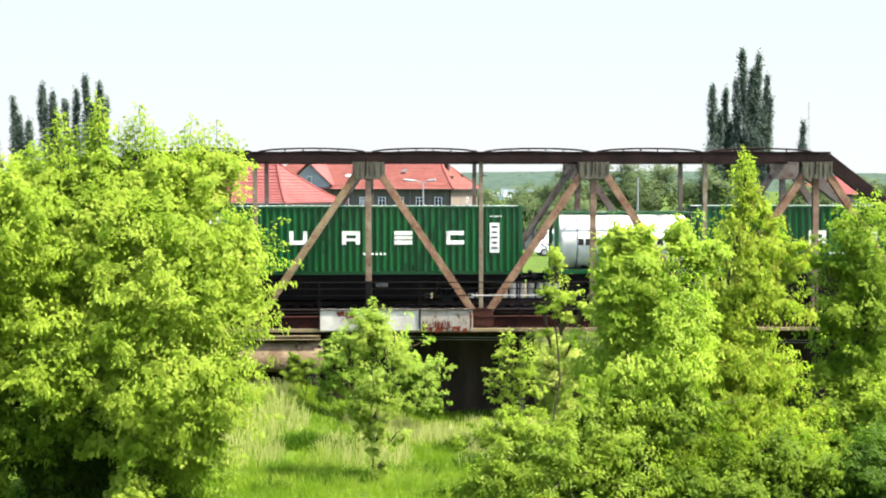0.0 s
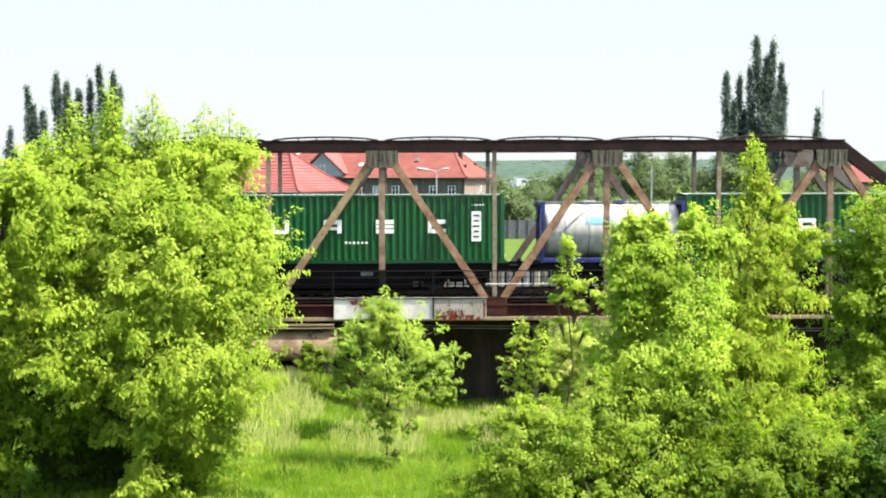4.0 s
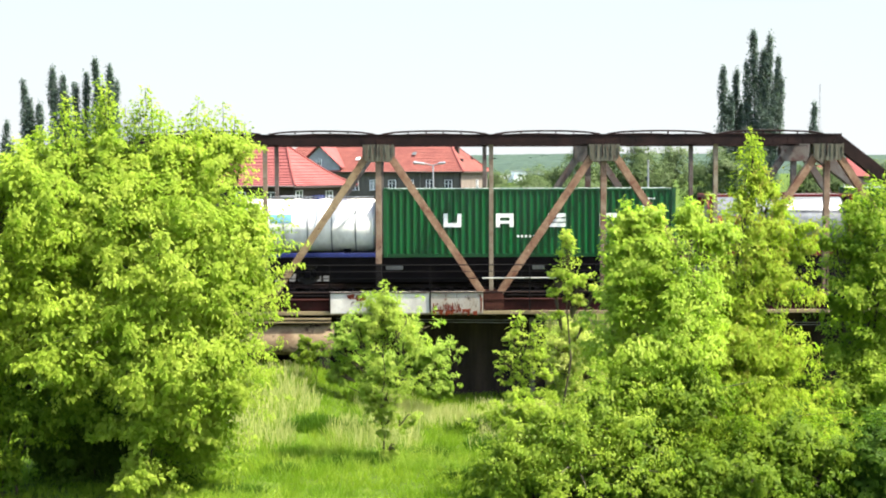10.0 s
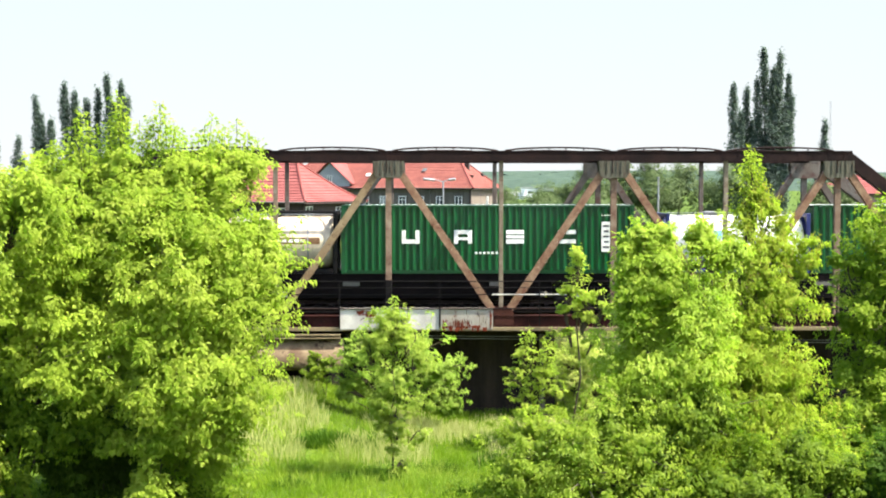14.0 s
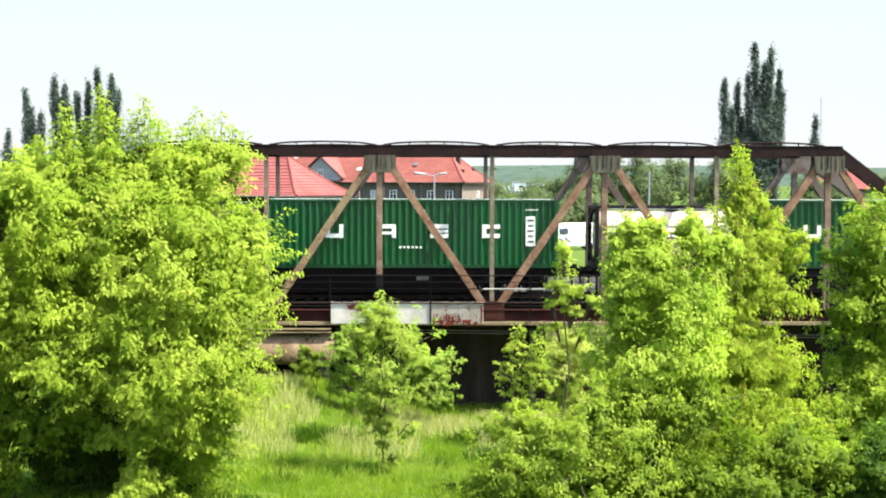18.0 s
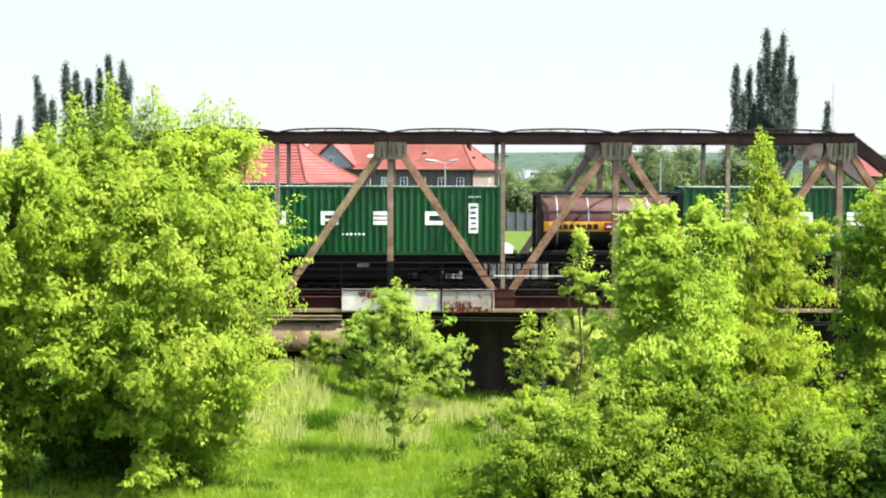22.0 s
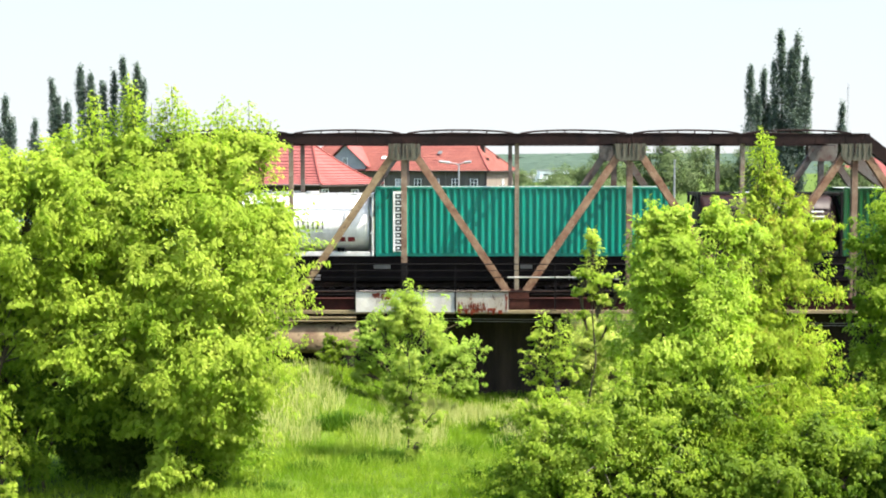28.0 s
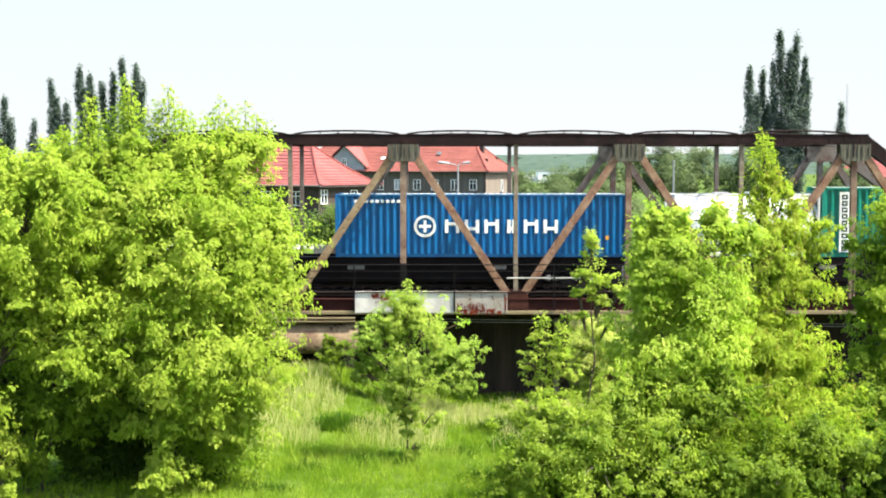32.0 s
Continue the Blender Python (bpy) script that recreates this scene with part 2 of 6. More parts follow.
LEAF_MID = foliage("mid_green_leaves", (0.205, 0.285, 0.022, 1), (0.29, 0.36, 0.038, 1), (0.115, 0.19, 0.011, 1), 0.62, 0.9, gloss=0.12)
LEAF_ELDER = foliage("elder_leaves", (0.23, 0.325, 0.045, 1), (0.32, 0.41, 0.075, 1), (0.17, 0.26, 0.03, 1), 0.6, 0.7)
LEAF_YOUNG = foliage("pale_young_leaves", (0.38, 0.45, 0.06, 1), (0.50, 0.55, 0.11, 1), (0.31, 0.40, 0.045, 1), 0.72, 0.9)
# very dark green that holds the shade at the thicket's end
LEAF_SHADE = foliage("thicket_leaves", (0.05, 0.105, 0.008, 1), (0.09, 0.15, 0.014, 1), (0.035, 0.075, 0.006, 1), 0.5, 0.9)
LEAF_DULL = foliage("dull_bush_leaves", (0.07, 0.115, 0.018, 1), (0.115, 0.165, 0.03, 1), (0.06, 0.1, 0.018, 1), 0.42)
# shade among the lower leaves is put into this darker green
LEAF_DARKENED = foliage("undergrowth_leaves", (0.1, 0.16, 0.009, 1), (0.165, 0.23, 0.017, 1), (0.055, 0.105, 0.006, 1), 0.55, 0.9)
LEAF_PALE = foliage("pale_willow_leaves", (0.40, 0.44, 0.09, 1), (0.52, 0.54, 0.16, 1), (0.35, 0.40, 0.08, 1), 0.64)
# near-black leaves that carry the shade of the hollows in their colour
LEAF_HOLLOW = foliage("dark_ivy_leaves", (0.036, 0.066, 0.007, 1), (0.072, 0.11, 0.012, 1), (0.036, 0.062, 0.007, 1), 0.4, gloss=0.015)
LEAF_SEED = foliage("yellow_seed_bunches", (0.25, 0.24, 0.035, 1), (0.38, 0.35, 0.07, 1), (0.19, 0.185, 0.025, 1), 0.5, 1.2)
# distance haze is mixed into the poplars' leaf colour as a blue-grey tint
LEAF_POPLAR = foliage("dark_poplar_leaves", (0.062, 0.09, 0.074, 1), (0.115, 0.148, 0.118, 1), (0.05, 0.074, 0.062, 1), 0.45, 0.3)
LEAF_FAR = foliage("distant_tree_leaves", (0.05, 0.078, 0.026, 1), (0.088, 0.118, 0.042, 1), (0.058, 0.082, 0.03, 1), 0.35, 0.12)
# forest green with a mild blue of aerial haze blended into the base colour
CANOPY = surface("far_forest_canopy", (0.030, 0.048, 0.036, 1), (0.044, 0.064, 0.046, 1), 0.05, 1.0, 0, 0, 0.9, (0.034, 0.052, 0.042, 1), 0.5, spec=0.02)
GRASS_BLADE = foliage("meadow_grass", (0.15, 0.235, 0.014, 1), (0.235, 0.305, 0.028, 1), (0.12, 0.205, 0.012, 1), 0.55, 0.5)
GRASS_TALL = foliage("tall_grass", (0.23, 0.30, 0.04, 1), (0.33, 0.38, 0.07, 1), (0.19, 0.28, 0.03, 1), 0.55, 0.5)
LEAF_WEED = foliage("weed_leaves", (0.05, 0.11, 0.009, 1), (0.10, 0.175, 0.014, 1), (0.04, 0.09, 0.008, 1), 0.4, 1.4)
GRASS_DRY = foliage("dry_grass_stalks", (0.44, 0.42, 0.15, 1), (0.58, 0.54, 0.25, 1), (0.42, 0.42, 0.14, 1), 0.55, 0.5)
GRASS_SLOPE = foliage("slope_grass", (0.20, 0.19, 0.075, 1), (0.28, 0.26, 0.11, 1), (0.17, 0.18, 0.06, 1), 0.35, 0.5)
TURF = surface("turf_soil", lin(98, 122, 36), lin(74, 98, 26), 0.9, 1.0, 0, 0.6, 8, lin(108, 120, 48), 0.62, spec=0.1)


HAZE = bpy.data.materials.new("hazy_sky")
HAZE.use_nodes = True
hz = HAZE.node_tree
glow = hz.nodes.new("ShaderNodeEmission")
tint = hz.nodes.new("ShaderNodeValToRGB")
tint.color_ramp.elements[0].color, tint.color_ramp.elements[1].color = (0.217, 0.224, 0.226, 1), (0.193, 0.217, 0.224, 1)
place = hz.nodes.new("ShaderNodeTexCoord")
height = hz.nodes.new("ShaderNodeSeparateXYZ")
span = hz.nodes.new("ShaderNodeMapRange")
span.inputs["From Min"].default_value, span.inputs["From Max"].default_value = 0.0, 500.0
hz.links.new(place.outputs["Object"], height.inputs[0])
hz.links.new(height.outputs["Z"], span.inputs["Value"])
hz.links.new(span.outputs[0], tint.inputs[0])
hz.links.new(tint.outputs[0], glow.inputs[0])
hz.links.new(glow.outputs[0], hz.nodes["Material Output"].inputs[0])

# ------------------------------------------------------------ builders
def part(name, bm, material, parent, label="", at=None, smooth=False):
    """Links a bmesh as one mesh object under a thing or a part."""
    me = bpy.data.meshes.new(name)
    bm.to_mesh(me)
    bm.free()
    me.materials.append(material)
    if smooth:
        for p in me.polygons:
            p.use_smooth = True
    ob = new(name, me)
    ob.parent = parent
    if at is not None:
        ob.matrix_basis = at
    if label:
        ob["label"] = label
    return ob


def share(ob, parent, at):
    """A further part on the same mesh."""
    c = new(ob.name.split(".")[0], ob.data)
    c.parent = parent
    c.matrix_basis = at
    if "label" in ob:
        c["label"] = ob["label"]
    return c


def thing(name, place, label, category, group="", kind=""):
    ob = new(name)
    ob.location = place
    ob.empty_display_size = 0.2
    return tagged(ob, label, category, group, kind)


def add_box(bm, cx, cy, cz, sx, sy, sz, turn=None, bevel=0.0):
    r = bmesh.ops.create_cube(bm, size=1.0)
    vs = r["verts"]
    bmesh.ops.scale(bm, vec=(sx, sy, sz), verts=vs)
    if bevel:
        es = list({e for v in vs for e in v.link_edges})
        r2 = bmesh.ops.bevel(bm, geom=es, offset=bevel, segments=1, affect="EDGES")
        vs = list({v for f in r2["faces"] for v in f.verts} | {v for v in vs if v.is_valid})
    if turn is not None:
        bmesh.ops.transform(bm, matrix=turn, verts=vs)
    bmesh.ops.translate(bm, vec=(cx, cy, cz), verts=vs)
    return vs


def box(cx, cy, cz, sx, sy, sz, bevel=0.0, turn=None):
    bm = bmesh.new()
    add_box(bm, cx, cy, cz, sx, sy, sz, turn, bevel)
    return bm


def add_rod(bm, a, b, r, seg=8, r2=None):
    a, b = Vector(a), Vector(b)
    d = b - a
    q = d.to_track_quat("Z", "Y").to_matrix().to_4x4()
    res = bmesh.ops.create_cone(bm, cap_ends=True, segments=seg, radius1=r, radius2=r if r2 is None else r2, depth=d.length)
    bmesh.ops.transform(bm, matrix=Matrix.Translation((a + b) / 2) @ q, verts=res["verts"])
    return res["verts"]


def rod(a, b, r, seg=8, r2=None):
    bm = bmesh.new()
    add_rod(bm, a, b, r, seg, r2)
    return bm


def member(a, b, width, depth, plate=0.03, laced=True):
    """A built-up steel member from a to b in a plane of constant y: two flange plates, a web, battens between."""
    a, b = Vector(a), Vector(b)
    d = b - a
    ln = d.length
    ang = math.atan2(d.x, d.z)
    rot = Matrix.Rotation(ang, 4, "Y")
    bm = bmesh.new()
    for s in (-1, 1):
        add_box(bm, 0, s * (depth - plate) / 2, 0, width, plate, ln, bevel=0.006)
        add_box(bm, s * (width / 2 - 0.035), 0, 0, plate, depth - 2 * plate, ln)
    if laced:
        n = max(2, int(ln / 0.9))
        for i in range(n):
            z = -ln / 2 + (i + 0.5) * ln / n
            add_box(bm, 0, -(depth / 2 + 0.006), z, width * 0.86, 0.012, 0.2)
    bmesh.ops.transform(bm, matrix=Matrix.Translation((a + b) / 2) @ rot, verts=bm.verts)
    return bm


# ------------------------------------------------------------ ground
Y_TRACK, Z_RAIL = 57.2, 4.3
BR_L, BR_R = -19.57, 26.23      # ends of the bridge


def smooth(a, b, v):
    t = min(1.0, max(0.0, (v - a) / (b - a)))
    return t * t * (3 - 2 * t)


def ground_z(x, y):
    bank = 7.4 * (1 - smooth(2.0, 26.0, y))
    far = 3.7 * smooth(61.5, 67.0, y) - 0.9 * smooth(75.0, 150.0, y)
    ridge = 16.0 * smooth(900.0, 2200.0, y) * (0.75 + 0.35 * math.sin(x / 520.0 + 0.6) + 0.12 * math.sin(x / 170.0))
    d = abs(y - Y_TRACK)
    dam = 3.72 * (1 - smooth(3.2, 8.4, d)) * max(1 - smooth(BR_L - 3.4, BR_L - 0.2, x), smooth(BR_R + 0.2, BR_R + 3.4, x))
    bump = 0.12 * noise.noise((x * 0.25, y * 0.25, 0)) + 0.25 * noise.noise((x * 0.06, y * 0.06, 4)) if y < 62 else 0
    rise = 1.0 * smooth(41, 53, y) * (1 - smooth(55, 60, y)) * (1 - smooth(-4.5, -0.5, x)) - 0.7 * smooth(46, 55, y) * (1 - smooth(59, 62, y)) * smooth(-1.5, 1.5, x) * (1 - smooth(9, 14, x))
    return bank + max(far, dam) + ridge + bump * (1 - dam / 4) + rise


def axis(stops):
    out = []
    for a, b, n in stops:
        out += list(np.linspace(a, b, n, endpoint=False))
    return out + [stops[-1][1]]


gx = axis([(-2600, -300, 16), (-300, -40, 20), (-40, 40, 110), (40, 300, 20), (300, 2600, 16)])
gy = axis([(-400, 0, 10), (0, 30, 16), (30, 70, 90), (70, 160, 20), (160, 900, 14), (900, 3600, 18)])
gv = [(x, y, ground_z(x, y)) for y in gy for x in gx]
nx = len(gx)
gf = [(j * nx + i, j * nx + i + 1, (j + 1) * nx + i + 1, (j + 1) * nx + i) for j in range(len(gy) - 1) for i in range(nx - 1)]
gme = bpy.data.meshes.new("ground")
gme.from_pydata(gv, [], gf)
gme.materials.append(TURF)
for p in gme.polygons:
    p.use_smooth = True
tagged(new("ground", gme), "green meadow ground sloping from the bank to the railway", "ground", kind="structure")

# a street and a fence behind the railway
bm = bmesh.new()
rx = np.linspace(-70, 6.4, 33)
row = []
for x in rx:
    row.append((bm.verts.new((x, 92, ground_z(x, 92) + 0.06)), bm.verts.new((x, 100, ground_z(x, 100) + 0.06))))
for a, b in zip(row, row[1:]):
    bm.faces.new((a[0], b[0], b[1], a[1]))
lane = [[bm.verts.new((xl + k * (xr - xl) / 3, y, ground_z(xl, y) + 0.065)) for k in range(4)]
        for y, xl, xr in ((69.0, 2.4, 5.0), (75.0, 2.5, 5.2), (82.0, 2.5, 5.6), (88.0, 2.4, 6.0), (93.0, 2.2, 6.4))]
for a, b in zip(lane, lane[1:]):
    for k in range(3):
        bm.faces.new((a[k], a[k + 1], b[k + 1], b[k]))
road = part("road", bm, ASPHALT, None)
bm = bmesh.new()
row = []
for x in np.linspace(-70, 70, 71):
    row.append([bm.verts.new((x, y, ground_z(x, y) + 0.05)) for y in (66.2 + 0.2 * math.sin(x * 3), 67, 68, 69.5, 71, 72.5, 74 + 0.6 * math.sin(x))])
for a, b in zip(row, row[1:]):
    for k in range(6):
        bm.faces.new((a[k], b[k], b[k + 1], a[k + 1]))
tagged(part("cinder_path", bm, CINDER, None), "dusty cinder service path beside the track", "path", kind="structure")
tagged(road, "pale concrete street with a lane to the railway line", "road", kind="structure")


# ------------------------------------------------------------ bridge
YF, YB = 54.8, 59.6
PANEL, X0 = 4.58, 3.33
Z_TOP, Z_BOT = 10.31, 3.58
bridge = thing("truss_bridge", (3.33, Y_TRACK, 0), "rusty riveted steel truss railway bridge with peeling tan paint", "bridge", kind="structure")
OFF = Vector((3.33, Y_TRACK, 0))


def bpart(name, bm, material, label="", parent=None):
    bmesh.ops.translate(bm, vec=-OFF, verts=bm.verts)
    return part(name, bm, material, parent or bridge, label)


nodes_x = [X0 + PANEL * k for k in range(-5, 6)]
top_x = [X0 + PANEL * k for k in (-3, -1, 1, 3)]
bot_x = [X0 + PANEL * k for k in (-4, -2, 0, 2, 4)]
for side, y in (("front", YF), ("back", YB)):
    front = side == "front"
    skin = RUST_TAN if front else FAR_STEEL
    # top chord: channel webs under a wide cover plate
    bm = bmesh.new()
    l, r = top_x[0] - 0.5, top_x[-1] + 0.55
    add_box(bm, (l + r) / 2, y, Z_TOP + 0.2, r - l, 0.4, 0.03)
    for s in (-1, 1):
        add_box(bm, (l + r) / 2, y + s * 0.16, Z_TOP, r - l, 0.03, 0.38)
        add_box(bm, (l + r) / 2, y + s * 0.18, Z_TOP - 0.19, r - l, 0.09, 0.03)
    for k in range(46):
        add_box(bm, l + (k + 0.5) * (r - l) / 46, y - 0.18, Z_TOP, 0.07, 0.012, 0.36)
    bpart("top_chord", bm, RUST_DARK, "dark rusted top chord")
    # bottom chord with its beige foot plate
    bm = bmesh.new()
    add_box(bm, (BR_L + BR_R) / 2, y, Z_BOT, BR_R - BR_L, 0.4, 0.44, bevel=0.01)
    add_box(bm, (BR_L + BR_R) / 2, y - 0.02, Z_BOT + 0.235, BR_R - BR_L, 0.5, 0.03)
    for k in range(60):
        add_box(bm, BR_L + (k + 0.5) * (BR_R - BR_L) / 60, y - 0.208, Z_BOT, 0.06, 0.014, 0.42)
    # red-brown chord in front; the far one is coloured near-black
    bpart("bottom_chord", bm, RUST_RED if front else DARK_PIPE, "red-brown rusted bottom chord" if front else "near-black bottom chord")
    bpart("foot_plate", box((BR_L + BR_R) / 2, y - 0.05, Z_BOT - 0.29, BR_R - BR_L, 0.62, 0.14, 0.01), BEIGE_STEEL, "beige foot plate")
    # end posts and web members
    bpart("end_post", member((top_x[0] - 0.3, y, Z_TOP), (BR_L, y, Z_BOT), 0.5, 0.42), RUST_DARK if front else FAR_STEEL)
    bpart("end_post", member((top_x[-1] + 0.3, y, Z_TOP), (BR_R, y, Z_BOT), 0.5, 0.42), RUST_DARK if front else FAR_STEEL)
    for x in nodes_x[1:-1]:
        if x < top_x[0] - 1 or x > top_x[-1] + 1:
            continue
        w = 0.24 if min(abs(x - q) for q in top_x) < 0.1 else 0.17
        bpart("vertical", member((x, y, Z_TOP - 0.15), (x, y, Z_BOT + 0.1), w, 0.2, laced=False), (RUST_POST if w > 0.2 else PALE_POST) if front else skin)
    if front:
        # lower stretch of this one post is black: a thin box around it
        bpart("sleeve", box(X0 - PANEL, y, Z_BOT + 1.1, 0.25, 0.24, 1.2, 0.01), DARK_PIPE, "black lower stretch of the post")
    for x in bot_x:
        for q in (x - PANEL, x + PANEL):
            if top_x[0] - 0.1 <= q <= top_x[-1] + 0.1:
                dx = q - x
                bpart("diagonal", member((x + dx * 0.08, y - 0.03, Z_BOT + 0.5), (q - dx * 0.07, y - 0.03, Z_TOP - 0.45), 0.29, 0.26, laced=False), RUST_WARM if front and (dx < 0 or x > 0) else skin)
    for x in top_x:
        bm = bmesh.new()
        pts = [(-0.63, 0.02), (0.63, 0.02), (0.63, -0.46), (0.5, -0.68), (-0.5, -0.68), (-0.63, -0.46)]
        for s in (-0.225, 0.225):
            f = bm.faces.new([bm.verts.new((x + px, y + s, Z_TOP + pz - 0.2)) for px, pz in pts])
            e = bmesh.ops.extrude_face_region(bm, geom=[f])
            bmesh.ops.translate(bm, vec=(0, 0.02, 0), verts=[v for v in e["geom"] if isinstance(v, bmesh.types.BMVert)])
        bmesh.ops.recalc_face_normals(bm, faces=bm.faces)
        plate_ = bpart("gusset_plate", bm, GREY_GUSSET if front else FAR_STEEL, "grey-green painted gusset plate")
        if front:
            for dx in (-0.57, -0.28, -0.07, 0.1, 0.3, 0.57):
                bpart("stiffener", box(x + dx, y - 0.24, Z_TOP - 0.44, 0.035, 0.03, 0.5 if abs(dx) < 0.35 else 0.36), RUST_DARK if abs(dx) < 0.1 else GREY_GUSSET, parent=plate_)
    for x in bot_x:
        bm = bmesh.new()
        pts = [(-0.52, -0.34), (0.52, -0.34), (0.52, 0.34), (0.42, 0.52), (0.2, 0.6), (-0.2, 0.6), (-0.42, 0.52), (-0.52, 0.34)]
        for s in (-0.245, 0.225):
            f = bm.faces.new([bm.verts.new((x + px, y + s, Z_BOT + pz)) for px, pz in pts])
            e = bmesh.ops.extrude_face_region(bm, geom=[f])
            bmesh.ops.translate(bm, vec=(0, 0.02, 0), verts=[v for v in e["geom"] if isinstance(v, bmesh.types.BMVert)])
        bmesh.ops.recalc_face_normals(bm, faces=bm.faces)
        bpart("bottom_gusset", bm, RUST_PLATE)
    # bowed guard bars over every panel of the top chord
    for xa, xb in zip([X0 + PANEL * k for k in range(-3, 3)], [X0 + PANEL * k for k in range(-2, 4)]):
        bm = bmesh.new()
        prev = None
        for k in range(9):
            t = k / 8
            p = (xa + 0.15 + (xb - xa - 0.3) * t, y, Z_TOP + 0.22 + 0.13 * math.sin(math.pi * t) ** 0.55)
            if prev:
                add_rod(bm, prev, p, 0.035, 6)
            prev = p
        for t in (0.25, 0.42, 0.58, 0.75):
            x = xa + 0.15 + (xb - xa - 0.3) * t
            add_rod(bm, (x, y, Z_TOP + 0.2), (x, y, Z_TOP + 0.22 + 0.13 * math.sin(math.pi * t) ** 0.55), 0.03, 6)
        bpart("guard_bar", bm, RUST_DARK)

# overhead bracing between the two top chords
for x in nodes_x[2:-2]:
    bpart("top_strut", box(x, Y_TRACK, Z_TOP + 0.02, 0.2, YB - YF - 0.4, 0.26), RUST_DARK)
for xa, xb in zip(nodes_x[2:-3], nodes_x[3:-2]):
    for ya, yb in ((YF, YB), (YB, YF)):
        bpart("top_brace", rod((xa, ya, Z_TOP + 0.05), (xb, yb, Z_TOP + 0.05), 0.05, 6), RUST_DARK)
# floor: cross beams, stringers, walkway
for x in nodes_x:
    # floor members are coloured near-black to keep the space under the track dark
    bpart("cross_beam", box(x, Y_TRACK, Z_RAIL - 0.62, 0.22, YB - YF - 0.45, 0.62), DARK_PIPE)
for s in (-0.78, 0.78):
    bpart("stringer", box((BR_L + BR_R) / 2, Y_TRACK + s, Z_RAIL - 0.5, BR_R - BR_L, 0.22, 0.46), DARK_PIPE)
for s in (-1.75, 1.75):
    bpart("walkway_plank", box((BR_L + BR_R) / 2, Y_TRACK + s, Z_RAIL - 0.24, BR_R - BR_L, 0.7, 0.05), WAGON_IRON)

# unseen planks added beneath the sleepers to stop light coming through the floor
bpart("deck_planking", box((BR_L + BR_R) / 2, Y_TRACK, Z_RAIL - 0.36, BR_R - BR_L, YB - YF - 0.5, 0.05), SLEEPER, "dark planking added to block light through the bridge floor")

# covers hung in front of the bottom chord, hand rail and service tubes
for xa, xb, m, lab in ((-3.21, 0.80, WHITE_PANEL, "white painted sheet-metal cover"), (0.86, 2.98, RUSTY_WHITE, "white cover streaked with rust")):
    bm = bmesh.new()
    add_box(bm, (xa + xb) / 2, YF - 0.36, 3.72, xb - xa, 0.03, 0.86, bevel=0.008)
    for z in (3.3, 4.14):
        add_box(bm, (xa + xb) / 2, YF - 0.33, z, xb - xa, 0.08, 0.03)
    bpart("cover_panel", bm, m, lab)
stain_rng = random.Random(5)


def stains(name, x0, x1, z0, z1, n, w, h, y, label, material=STAIN_RUST):
    """Ragged rust patches with drips, a few millimetres proud of the sheet."""
    bm = bmesh.new()
    for k in range(n):
        cx, cz = stain_rng.uniform(x0, x1), stain_rng.uniform(z0, z1)
        ww, hh = w * stain_rng.uniform(0.4, 1.2), h * stain_rng.uniform(0.3, 1.3)
        m = 9
        vs = []
        for j in range(m):
            a = 2 * math.pi * j / m
            r = stain_rng.uniform(0.55, 1.0)
            vs.append(bm.verts.new((cx + math.cos(a) * ww * r, y - 0.0004 * k, cz + math.sin(a) * hh * r * (1.6 if math.sin(a) < 0 else 0.7))))
        bm.faces.new(vs)
    tagged(bpart(name, bm, material, label), kind="stuff")


stains("rust_stain", -2.5, -1.8, 3.84, 4.05, 16, 0.12, 0.09, YF - 0.38, "rust patch on the white cover")
stains("rust_stain", 2.86, 2.94, 3.4, 4.05, 12, 0.035, 0.16, YF - 0.385, "rust patch at the cover's edge")
stains("rust_stain", -2.4, -1.8, 3.7, 3.9, 9, 0.02, 0.1, YF - 0.39, "dark rust drips on the white cover", STAIN_DARK)
stains("rust_stain", 0.95, 2.75, 3.3, 3.42, 26, 0.09, 0.09, YF - 0.38, "red rust bloom on the cover")
stains("rust_stain", 0.95, 2.1, 3.4, 3.66, 40, 0.03, 0.14, YF - 0.385, "red rust bloom on the cover")
stains("rust_stain", 0.95, 2.7, 3.4, 3.72, 34, 0.013, 0.12, YF - 0.4, "dark rust drips on the cover", STAIN_DARK)
stains("rust_stain", 1.5, 2.9, 3.75, 4.05, 9, 0.02, 0.1, YF - 0.415, "dark rust drips on the cover", STAIN_DARK)
for x in (-7.26, -3.23, 0.83, 4.88, 8.93, 12.98, 17.0, 21.05):
    bpart("rail_post", box(x, YF - 0.4, 4.3, 0.05, 0.05, 1.9), DARK_PIPE)
for z, r, m in ((5.24, 0.022, DARK_PIPE), (4.98, 0.014, DARK_PIPE), (4.13, 0.025, RUST_DARK)):
    bpart("hand_rail", rod((BR_L, YF - 0.4, z), (BR_R, YF - 0.4, z), r, 6), m)
bpart("service_tube", rod((2.95, YF - 0.34, 4.7), (6.3, YF - 0.34, 4.7), 0.03, 8), WHITE_PANEL, "white service tube")
bpart("hand_rail", rod((BR_L, YF - 0.34, 4.7), (BR_R, YF - 0.34, 4.7), 0.02, 6), DARK_PIPE)
for z in (2.98, 2.88):
    bpart("hanging_cable", rod((-3.0, YF - 0.1, z + 0.06), (25.0, YF - 0.1, z - 0.3), 0.015, 5), LIGHT_PIPE)

